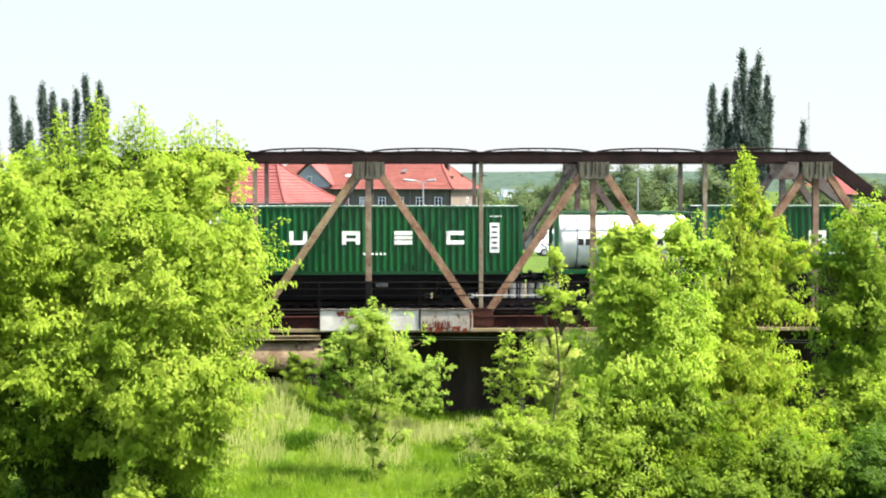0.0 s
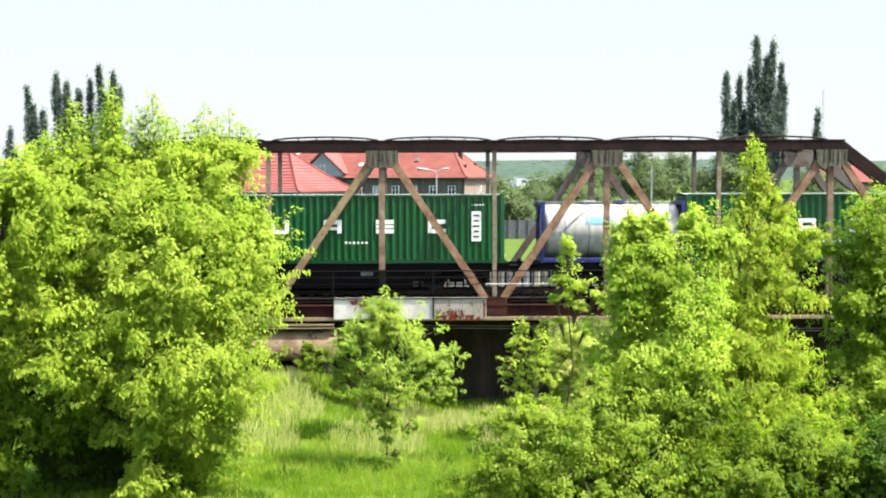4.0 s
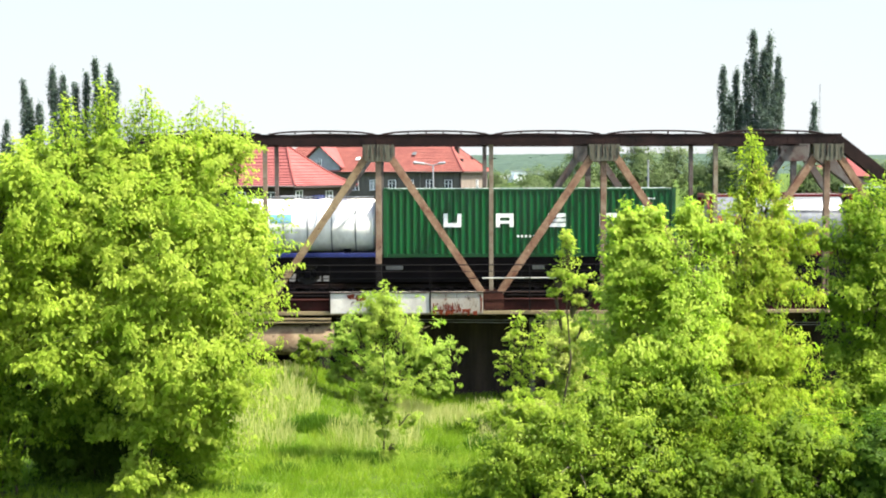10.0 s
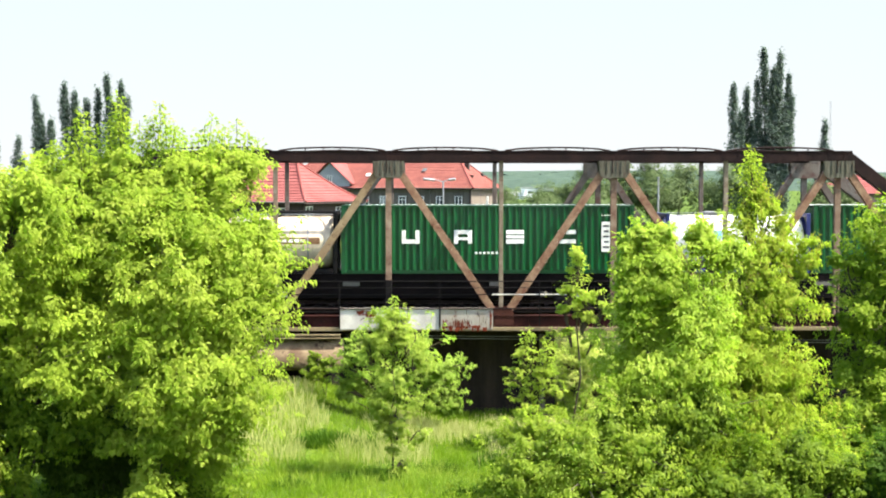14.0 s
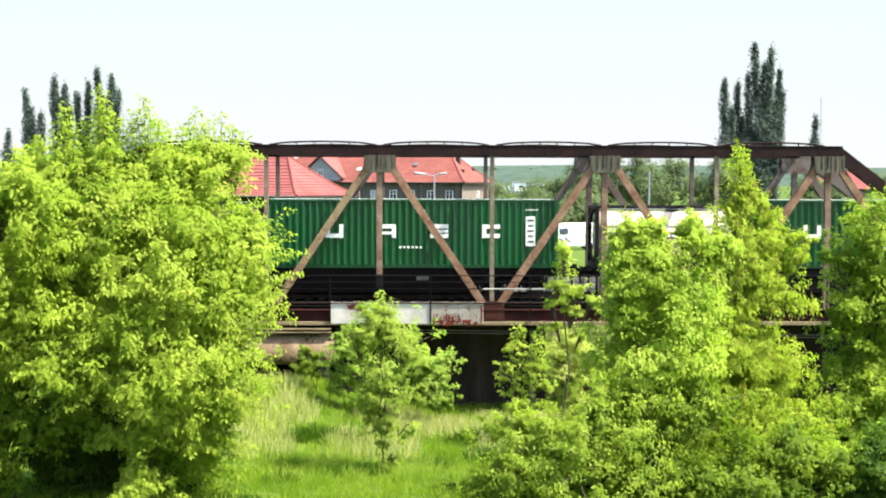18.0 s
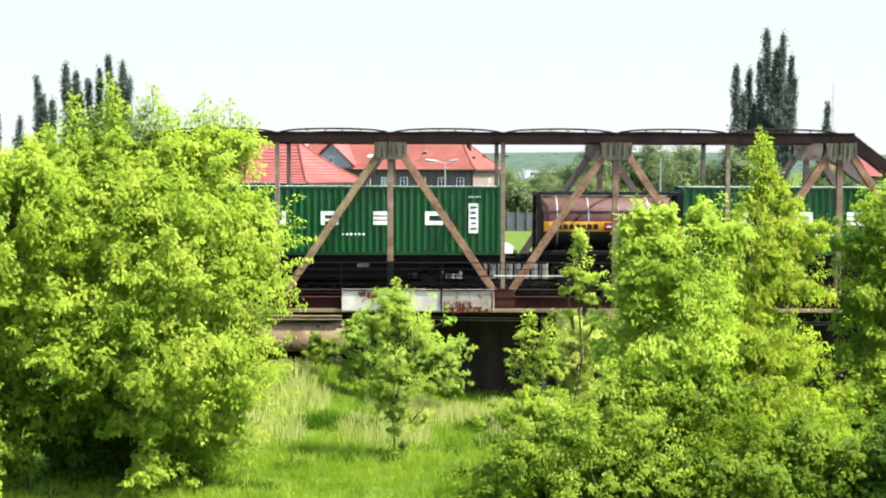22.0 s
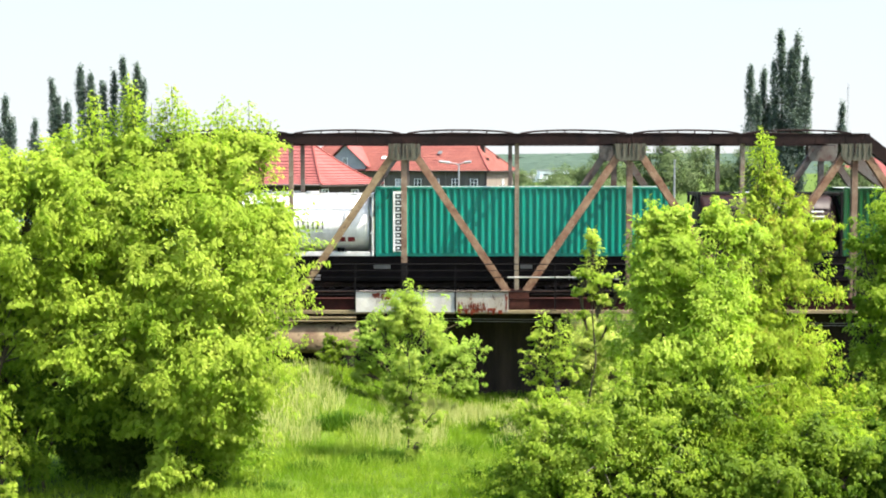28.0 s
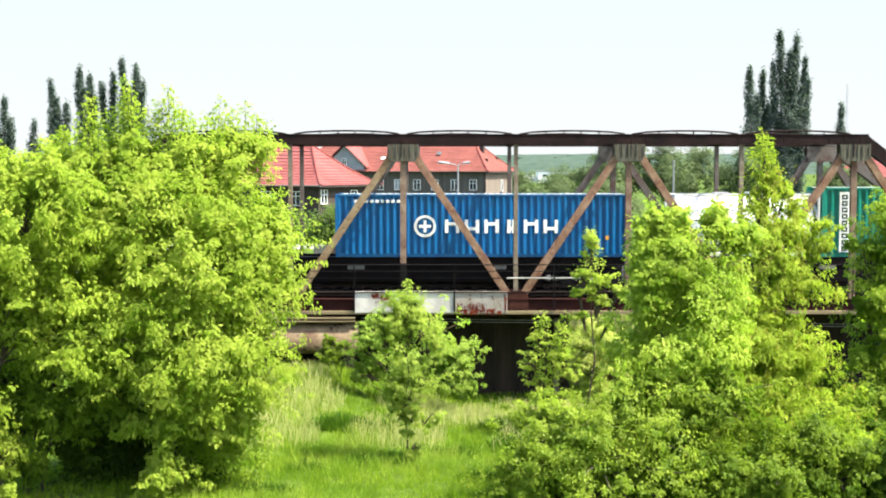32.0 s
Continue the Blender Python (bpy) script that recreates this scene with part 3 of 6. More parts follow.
# black sheets added on the far side to keep the view under the wagons dark
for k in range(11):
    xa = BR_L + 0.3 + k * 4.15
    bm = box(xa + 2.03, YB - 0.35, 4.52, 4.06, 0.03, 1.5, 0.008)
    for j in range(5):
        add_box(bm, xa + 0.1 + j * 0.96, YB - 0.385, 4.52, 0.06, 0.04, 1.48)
    bpart("parapet_sheet", bm, DARK_PIPE, "black backing sheet along the far side")
for k in range(11):
    xa = BR_L + 0.3 + k * 4.15
    bm = bmesh.new()
    for j in range(11):
        add_box(bm, xa + 0.2 + 0.37 * j, YB - 0.43, 4.53, 0.27, 0.02, 0.64)
        add_box(bm, xa + 0.2 + 0.37 * j, YB - 0.445, 4.53, 0.05, 0.03, 0.66)
    bpart("pale_cover", bm, PALE_SHEET, "pale ribbed sheet-metal cover")
    bpart("ledge", box(xa + 2.03, YB - 0.5, 4.17, 4.06, 0.16, 0.04), PALE_SHEET)

# track
track = thing("railway_track", (3.33, Y_TRACK, Z_RAIL), "single railway track with rusty rails on dark timber sleepers", "track", kind="structure")
for s in (-0.75, 0.75):
    bm = bmesh.new()
    add_box(bm, 0, s, -0.02, 380, 0.07, 0.04)
    add_box(bm, 0, s, -0.085, 380, 0.02, 0.1)
    add_box(bm, 0, s, -0.145, 380, 0.14, 0.02)
    part("rail", bm, RAIL, track)
first = part("sleeper", box(0, 0, -0.235, 0.24, 2.5, 0.15, 0.01), SLEEPER, track, at=pose(-22.6, 0, 0))
for k in range(1, 76):
    share(first, track, pose(-22.6 + 0.6 * k, 0, 0))
bm = bmesh.new()
for s in (-1, 1):
    for k in range(90):
        add_box(bm, s * (24.5 + 0.6 * k) + (0 if s > 0 else 1.6), 0, -0.235, 0.24, 2.5, 0.15)
tagged(part("sleepers", bm, SLEEPER, track), kind="stuff")
for x1, x2 in ((BR_L - 170, BR_L - 0.4), (BR_R + 0.4, BR_R + 170)):
    bm = bmesh.new()
    prof = [(-2.6, -0.62), (-1.6, -0.26), (1.6, -0.26), (2.6, -0.62)]
    for (ya, za), (yb, zb) in zip(prof, prof[1:]):
        bm.faces.new([bm.verts.new((x - 3.33, yy, zz)) for x, yy, zz in ((x1, ya, za), (x2, ya, za), (x2, yb, zb), (x1, yb, zb))])
    part("ballast", bm, BALLAST, track)

# abutments, the pier wall set back under the deck, the pipe beside the bridge
for x, s in ((BR_L - 1.2, -1), (BR_R + 1.2, 1)):
    ab = thing("abutment", (x, Y_TRACK, 0), "weathered concrete bridge abutment with bearing shelf", "abutment", "bridge abutments", "structure")
    part("wall", box(0, 0, 1.3, 2.6, 8.0, 3.4, 0.03), CONCRETE, ab)
    part("back_wall", box(s * 0.9, 0, 3.45, 0.8, 8.0, 0.9, 0.03), CONCRETE, ab)
    part("bearing", box(-s * 0.9, YF - Y_TRACK, 3.1, 0.5, 0.5, 0.22, 0.02), RUST_DARK, ab)
    part("bearing", box(-s * 0.9, YB - Y_TRACK, 3.1, 0.5, 0.5, 0.22, 0.02), RUST_DARK, ab)
# stained pier wall; part of its darkness is shade put into the concrete's colour
pier = thing("pier", (2.6, 58.4, 0), "stained concrete pier wall, the under-bridge shade deepened in its colour", "pier", kind="structure")
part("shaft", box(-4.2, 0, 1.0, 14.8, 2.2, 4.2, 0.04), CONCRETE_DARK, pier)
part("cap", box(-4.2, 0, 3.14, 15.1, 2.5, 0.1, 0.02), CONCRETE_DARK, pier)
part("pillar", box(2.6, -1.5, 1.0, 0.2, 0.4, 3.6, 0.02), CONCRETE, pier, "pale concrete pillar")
# added dark wall in place of the plain shade under the right spans
shade_wall = thing("pier", (18.8, 58.4, 0), "dark wall added to stand for the shade under the bridge", "pier", kind="structure")
part("shaft", box(0, 0, 1.0, 12.4, 2.2, 4.2, 0.04), CONCRETE_DARK, shade_wall)
part("cap", box(0, 0, 3.14, 12.7, 2.5, 0.1, 0.02), CONCRETE_DARK, shade_wall)
pipe = thing("pipeline", (-11.5, 54.9, 0), "wide beige insulated pipeline on concrete saddles", "pipe")
part("tube", rod((-9, 0.2, 2.2), (8.4, 0.2, 2.2), 0.66, 32), RUSTY_PIPE, pipe, smooth=True)
for x in (-7.5, -1.5, 4.5, 8.0):
    part("saddle", box(x, 0.25, 0.85, 0.4, 1.1, 1.6, 0.02), CONCRETE_DARK, pipe)
for z, h in ((3.06, 0.07), (2.93, 0.05)):
    part("cover_strip", box(-0.3, -0.3, z, 17.2, 0.4, h, 0.01), BEIGE_STEEL, pipe)


# ------------------------------------------------------------ train
TRAVEL = [0, 4.65, 9.28, 13.9, 18.5, 23.09, 27.65, 32.19, 36.69, 41.16, 45.6, 50.01, 54.41, 58.79, 63.15, 67.48, 71.79, 76.08, 80.34, 84.58, 88.81, 93.05, 97.28, 101.52, 105.76, 110, 114.27, 118.64, 123.14, 127.78, 132.44, 137.1, 141.76]
CARRIED = []      # thing, place on the train, height
WHEELS = []
Z_DECK = Z_RAIL + 1.155


def ring(bm, cx, cz, w, h, t, y, d=0.012):
    add_box(bm, cx, y, cz + h / 2 - t / 2, w, d, t)
    add_box(bm, cx, y, cz - h / 2 + t / 2, w, d, t)
    add_box(bm, cx - w / 2 + t / 2, y, cz, t, d, h - 2 * t)
    add_box(bm, cx + w / 2 - t / 2, y, cz, t, d, h - 2 * t)


def corrugated(length, height, y, out, pitch=0.284, depth=0.075):
    """A trapezoid-profiled side wall."""
    bm = bmesh.new()
    n = int(round(length / pitch))
    p = length / n
    xs = []
    for k in range(n):
        x = -length / 2 + k * p
        xs += [(x, 0), (x + 0.2 * p, 0), (x + 0.5 * p, 1), (x + 0.7 * p, 1)]
    xs.append((length / 2, 0))
    lo = [bm.verts.new((x, y - out * depth * d, 0)) for x, d in xs]
    hi = [bm.verts.new((x, y - out * depth * d, height)) for x, d in xs]
    for i in range(len(xs) - 1):
        f = (lo[i], lo[i + 1], hi[i + 1], hi[i]) if out < 0 else (lo[i + 1], lo[i], hi[i], hi[i + 1])
        bm.faces.new(f)
    return bm


def container(u_left, paint, height, label, marks):
    L, W = 12.19, 2.44
    ob = thing("shipping_container", (0, Y_TRACK, Z_DECK), label, "container", "containers on the train")
    for s in (-1, 1):
        bm = corrugated(L - 0.2, height - 0.24, s * (W / 2 - 0.012), s)
        bmesh.ops.translate(bm, vec=(0, 0, 0.14), verts=bm.verts)
        part("side_wall", bm, paint, ob)
        part("bottom_rail", box(0, s * (W / 2 - 0.1), 0.075, L - 0.24, 0.08, 0.15, 0.008), paint, ob)
        part("top_rail", box(0, s * (W / 2 - 0.035), height - 0.055, L - 0.24, 0.07, 0.09, 0.008), paint, ob)
    for sx in (-1, 1):
        for s in (-1, 1):
            bm = box(sx * (L / 2 - 0.08), s * (W / 2 - 0.08), height / 2, 0.16, 0.16, height - 0.24)
            add_box(bm, sx * (L / 2 - 0.089), s * (W / 2 - 0.081), 0.06, 0.178, 0.162, 0.118)
            add_box(bm, sx * (L / 2 - 0.089), s * (W / 2 - 0.081), height - 0.06, 0.178, 0.162, 0.118)
            part("corner_post", bm, paint, ob)
        bm = corrugated(W - 0.3, height - 0.24, 0, -1, 0.24)
        bmesh.ops.transform(bm, matrix=pose(sx * (L / 2 - 0.05), 0, 0.12, 0, 0, 90), verts=bm.verts)
        part("end_wall", bm, paint, ob)
    for y in (-0.75, -0.3, 0.3, 0.75):
        part("lock_rod", rod((L / 2 + 0.01, y, 0.15), (L / 2 + 0.01, y, height - 0.15), 0.02, 6), LIGHT_PIPE, ob)
    bm = bmesh.new()
    n = 44
    p = (L - 0.2) / n
    prof = []
    for k in range(n):
        x = -(L - 0.2) / 2 + k * p
        prof += [(x, 0), (x + 0.4 * p, 0), (x + 0.5 * p, 0.018), (x + 0.9 * p, 0.018)]
    a = [bm.verts.new((x, -W / 2 + 0.06, height - 0.03 + d)) for x, d in prof]
    b = [bm.verts.new((x, W / 2 - 0.06, height - 0.03 + d)) for x, d in prof]
    for i in range(len(prof) - 1):
        bm.faces.new((a[i], a[i + 1], b[i + 1], b[i]))
    # roof sheet and edge strip are pale to paint the bright sky-lit top line
    part("roof_sheet", bm, PALE_TOP, ob, "roof coloured pale for its bright sky-lit edge")
    part("roof_edge", box(0, -W / 2 + 0.03, height - 0.006, L - 0.36, 0.055, 0.028), PALE_TOP, ob)
    part("underside", box(0, 0, 0.1, L - 0.3, W - 0.2, 0.12), CORTEN, ob)
    yf = -W / 2 - 0.002
    marks(ob, -L / 2, yf, height)
    CARRIED.append((ob, u_left + L / 2, Z_DECK))
    return ob


def marks_four(ob, x0, y, h):
    """Four large white signs along the side, a code column at the end, a line of small print."""
    for dx, gap in ((2.87, "t"), (5.05, "b"), (7.22, "s"), (9.38, "r")):
        bm = bmesh.new()
        cx, cz, w, ht, t = x0 + dx, 1.53, 0.74, 0.56, 0.17
        if gap != "t":
            add_box(bm, cx, y, cz + ht / 2 - t / 2, w, 0.012, t)
        if gap != "b":
            add_box(bm, cx, y, cz - ht / 2 + t / 2, w, 0.012, t)
        else:
            add_box(bm, cx, y, cz - 0.08, w * 0.7, 0.012, 0.12)
        if gap != "s":
            add_box(bm, cx - w / 2 + t / 2, y - 0.001, cz, t, 0.012, ht)
            if gap != "r":
                add_box(bm, cx + w / 2 - t / 2, y - 0.001, cz, t, 0.012, ht)
        else:
            add_box(bm, cx, y, cz, w, 0.012, 0.13)
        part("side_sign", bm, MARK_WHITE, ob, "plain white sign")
    bm = bmesh.new()
    add_box(bm, x0 + 11.02, y, 1.53, 0.4, 0.012, 1.24)
    part("code_board", bm, MARK_WHITE, ob, "white upright board with grey marks")
    bm = bmesh.new()
    for k in range(5):
        add_box(bm, x0 + 11.02, y - 0.008, 1.98 - 0.22 * k, 0.2 if k % 2 else 0.26, 0.012, 0.08)
    tagged(part("code_signs", bm, MARK_GREY, ob), kind="stuff")
    bm = bmesh.new()
    for k in range(6):
        add_box(bm, x0 + 5.6 + 0.17 * k, y, 0.86, 0.09, 0.012, 0.09)
    tagged(part("small_print", bm, MARK_WHITE, ob), kind="stuff")
    bm = bmesh.new()
    for k in range(5):
        add_box(bm, x0 + 10.85 + 0.11 * k, y, 2.42, 0.06, 0.012, 0.05)
    tagged(part("code_line", bm, MARK_WHITE, ob), kind="stuff")


def marks_column(ob, x0, y, h):
    part("code_board", box(x0 + 0.94, y, 1.45, 0.42, 0.012, 2.5), MARK_WHITE, ob, "white board with dark signs")
    bm = bmesh.new()
    for k in range(9):
        ring(bm, x0 + 0.94, 2.5 - 0.27 * k, 0.24, 0.2, 0.06, y - 0.008)
    tagged(part("code_signs", bm, MARK_BLACK, ob), kind="stuff")


def marks_round(ob, x0, y, h):
    bm = bmesh.new()
    for k in range(20):
        a = 2 * math.pi * k / 20
        add_box(bm, x0 + 3.72 + 0.4 * math.cos(a), y, 1.28 + 0.4 * math.sin(a), 0.11, 0.012, 0.15, Matrix.Rotation(-a, 4, "Y"))
    add_box(bm, x0 + 3.72, y, 1.28, 0.5, 0.012, 0.12)
    add_box(bm, x0 + 3.72, y - 0.001, 1.28, 0.12, 0.012, 0.5)
    part("round_sign", bm, MARK_WHITE, ob, "white ring-shaped sign")
    for k in range(6):
        bm = bmesh.new()
        cx = x0 + 4.85 + 0.82 * k
        w = 0.6 if k != 3 else 0.34
        add_box(bm, cx - w / 2 + 0.07, y, 1.28, 0.14, 0.012, 0.56)
        add_box(bm, cx + w / 2 - 0.07, y, 1.28, 0.14, 0.012, 0.56)
        add_box(bm, cx, y - 0.001, 1.28 + 0.1 * (-1) ** k, w, 0.012, 0.13)
        part("side_sign", bm, MARK_WHITE, ob, "plain white sign")
    bm = bmesh.new()
    for k in range(9):
        add_box(bm, x0 + 0.85 + 0.22 * k, y, h - 0.3, 0.14, 0.012, 0.12)
    tagged(part("code_line", bm, MARK_WHITE, ob), kind="stuff")
    bm = bmesh.new()
    for cx, cz in ((10.9, 0.45), (11.3, 0.8)):
        add_box(bm, x0 + cx, y, cz, 0.13, 0.012, 0.16)
    part("small_sign", bm, MARK_YELLOW, ob)


def tank(u_left, length, shell, livery, label, height=2.55, radius=1.12, rails=True, belts=(), band=None, extras=None, top=True, post=0.16):
    """A tank container: two end frames, side rails, a vessel with domed ends on saddles, a walkway on top."""
    L, W = length, 2.44
    ob = thing("tank_container", (0, Y_TRACK, Z_DECK), label, "tank container", "tank containers on the train")
    zc = 0.17 + radius
    bm = bmesh.new()
    prof = [(-L / 2 + 0.12, 0.02), (-L / 2 + 0.13, 0.55), (-L / 2 + 0.17, 0.83), (-L / 2 + 0.25, 0.955), (-L / 2 + 0.38, 1.0)]
    prof += [(-x, r) for x, r in reversed(prof)]
    seg = 36
    rings = [[bm.verts.new((x, math.cos(2 * math.pi * k / seg) * r * radius, zc + math.sin(2 * math.pi * k / seg) * r * radius)) for k in range(seg)] for x, r in prof]
    for a, b in zip(rings, rings[1:]):
        for k in range(seg):
            bm.faces.new((a[k], a[(k + 1) % seg], b[(k + 1) % seg], b[k]))
    bm.faces.new(list(rings[0]))
    bm.faces.new(list(reversed(rings[-1])))
    bmesh.ops.recalc_face_normals(bm, faces=bm.faces)
    part("vessel", bm, shell, ob, smooth=True)
    for x in belts:
        bm = bmesh.new()
        for k in range(seg):
            a0, a1 = 2 * math.pi * k / seg, 2 * math.pi * (k + 1) / seg
            r0, r1 = radius + 0.002, radius + 0.018
            q = [(x - 0.03, r1, a0), (x + 0.03, r1, a0), (x + 0.03, r1, a1), (x - 0.03, r1, a1)]
            bm.faces.new([bm.verts.new((xx, math.cos(aa) * rr, zc + math.sin(aa) * rr)) for xx, rr, aa in q])
        part("belt", bm, LAMP_GREY, ob)
    for sx in (-1, 1):
        bm = bmesh.new()
        for s in (-1, 1):
            add_box(bm, sx * (L / 2 - post / 2), s * (W / 2 - 0.08), height / 2, post, 0.15, height, bevel=0.01)
            add_box(bm, sx * (L / 2 - 0.08), s * 0.68, 0.55, 0.1, 1.3, 0.1, Matrix.Rotation(s * 0.7, 4, "X"))
            add_box(bm, sx * (L / 2 - 0.08), s * 0.68, height - 0.55, 0.1, 1.3, 0.1, Matrix.Rotation(-s * 0.7, 4, "X"))
        add_box(bm, sx * (L / 2 - 0.08), 0, 0.09, 0.14, W - 0.32, 0.16)
        add_box(bm, sx * (L / 2 - 0.08), 0, height - 0.08, 0.14, W - 0.32, 0.14)
        part("end_frame", bm, livery, ob)
    for s in (-1, 1):
        part("bottom_rail", box(0, s * (W / 2 - 0.07), 0.1, L - 0.34, 0.1, 0.17, 0.01), livery, ob)
        if rails:
            part("top_rail", box(0, s * (W / 2 - 0.06), height - 0.06, L - 0.34, 0.08, 0.1, 0.01), livery, ob)
    for sx in (-1, 1):
        part("saddle", box(sx * L * 0.27, 0, 0.2, 0.3, 1.7, 0.26), WAGON_IRON, ob)
    if top:
        bm = bmesh.new()
        for k in range(12):
            add_box(bm, 0, -0.3 + 0.055 * k, zc + radius + 0.07, L - 0.6, 0.03, 0.025)
        tagged(part("walkway", bm, LAMP_GREY, ob), kind="stuff")
        part("manhole", rod((0.4, 0, zc + radius - 0.05), (0.4, 0, zc + radius + 0.14), 0.28, 14), livery, ob)
        part("valve_box", box(-0.9, 0, zc + radius + 0.06, 0.6, 0.5, 0.14, 0.02), LAMP_GREY, ob)
    if band:
        z0, z1, m, xa, xb = band
        bm = bmesh.new()
        n = 8
        for s in (-1, 1):
            for k in range(n):
                q = []
                for xx, kk in ((xa, k), (xb, k), (xb, k + 1), (xa, k + 1)):
                    z = z0 + (z1 - z0) * kk / n - zc
                    q.append((xx, s * math.sqrt(max(0.0, radius ** 2 - z * z)) * 1.006 + s * 0.004, zc + z))
                bm.faces.new([bm.verts.new(p) for p in q])
        part("colour_band", bm, m, ob)
    if extras:
        extras(ob, L, radius, zc)
    CARRIED.append((ob, u_left + L / 2, Z_DECK))
    return ob


def on_shell(ob, name, mat, radius, zc, x, z, w, h, lift=0.012, bars=1, gap=0.3):
    """Plain bars of paint that follow the curve of the vessel on the near side."""
    bm = bmesh.new()
    bw = w / (bars + (bars - 1) * gap)
    for i in range(bars):
        xa = x - w / 2 + i * bw * (1 + gap)
        n = 6
        for k in range(n):
            q = []
            for xx, kk in ((xa, k), (xa + bw, k), (xa + bw, k + 1), (xa, k + 1)):
                zz = z - h / 2 + h * kk / n - zc
                q.append((xx, -math.sqrt(max(0.0, radius ** 2 - zz * zz)) - lift, zc + zz))
            bm.faces.new([bm.verts.new(p) for p in q])
    ob = part(name, bm, mat, ob)
    if bars > 1:
        tagged(ob, kind="stuff")


WHITE_TANK = surface("white_tank_shell", lin(236, 233, 224), lin(220, 216, 206), 0.8, 0.55, 0, 0.04, 30, lin(192, 184, 168), 0.7, streak=True, spec=0.25)
GREYWHITE_TANK = surface("dusty_white_shell", lin(212, 208, 198), lin(190, 186, 176), 0.8, 0.45, 0, 0.05, 30, lin(160, 152, 138), 0.65, streak=True)
SILVER_TANK = surface("brushed_silver_shell", lin(170, 173, 174), lin(146, 149, 150), 0.8, 0.38, 0.55, 0.05, 30, lin(118, 118, 114), 0.62, streak=True)
BEIGE_TANK = surface("cream_tank_shell", lin(218, 202, 174), lin(200, 184, 156), 0.8, 0.45, 0, 0.05, 30, lin(170, 150, 120), 0.64, streak=True)
PINK_TANK = surface("faded_red_brown_shell", lin(106, 72, 64), lin(86, 57, 50), 0.8, 0.55, 0, 0.05, 30, lin(72, 46, 38), 0.6, streak=True, spec=0.2)
BROWN_TANK = surface("dark_brown_shell", lin(56, 31, 28), lin(42, 24, 22), 0.8, 0.5, 0, 0.05, 30, lin(34, 22, 20), 0.62, streak=True, spec=0.14)
FRAME_BLUE = surface("blue_frame_paint", lin(34, 50, 130), lin(26, 38, 104), 2, 0.5, 0, 0.08, 30, lin(60, 60, 84), 0.68)
FRAME_RED = surface("red_frame_paint", lin(128, 16, 34), lin(106, 14, 28), 2, 0.5, 0, 0.08, 30, lin(80, 30, 32), 0.68, spec=0.2)
FRAME_BLACK = surface("black_frame_paint", lin(26, 22, 21), lin(18, 16, 16), 2, 0.6, 0, 0.1, 30, lin(52, 38, 32), 0.68, spec=0.15)
FRAME_GREY = surface("grey_frame_paint", lin(224, 223, 216), lin(204, 203, 196), 2, 0.6, 0, 0.08, 30, spec=0.2)
OCHRE_BAND = surface("brown_ochre_band", lin(134, 96, 52), lin(116, 80, 44), 2, 0.6, 0, 0.05, 30, lin(170, 148, 110), 0.62)


def bogie(wagon, x):
    bg = new("bogie")
    bg.parent = wagon
    bg.matrix_basis = pose(x, 0, 0)
    for s in (-1, 1):
        bm = bmesh.new()
        add_box(bm, 0, s * 1.0, 0.62, 1.3, 0.14, 0.3, bevel=0.03)
        add_box(bm, 0, s * 1.0, 0.46, 0.6, 0.16, 0.22, bevel=0.02)
        for sx in (-1, 1):
            add_box(bm, sx * 0.9, s * 1.0, 0.56, 0.7, 0.13, 0.2, Matrix.Rotation(sx * 0.16, 4, "Y"), 0.02)
            add_box(bm, sx * 0.9, s * 1.03, 0.44, 0.32, 0.24, 0.3, bevel=0.04)
            add_rod(bm, (sx * 0.6, s * 1.04, 0.34), (sx * 0.6, s * 1.04, 0.62), 0.07, 8)
            add_rod(bm, (sx * 1.2, s * 1.04, 0.34), (sx * 1.2, s * 1.04, 0.62), 0.07, 8)
        part("side_frame", bm, WAGON_IRON, bg)
    part("bolster", box(0, 0, 0.72, 0.5, 2.0, 0.22, 0.02), WAGON_IRON, bg)
    for sx in (-0.9, 0.9):
        bm = bmesh.new()
        for s in (-0.75, 0.75):
            add_rod(bm, (0, s - 0.065, 0), (0, s + 0.065, 0), 0.46, 28)
            add_rod(bm, (0, s - 0.11 * (1 if s > 0 else -1) - 0.015, 0), (0, s - 0.11 * (1 if s > 0 else -1) + 0.015, 0), 0.49, 28)
            for k in range(4):
                a = math.pi / 4 + k * math.pi / 2
                add_box(bm, 0.25 * math.cos(a), s + (0.07 if s > 0 else -0.07), 0.25 * math.sin(a), 0.1, 0.02, 0.1)
        add_rod(bm, (0, -1.05, 0), (0, 1.05, 0), 0.075, 12)
        w = part("wheelset", bm, TYRE_STEEL, bg, at=pose(sx, 0, 0.46))
        WHEELS.append((w, sx))
    return bg


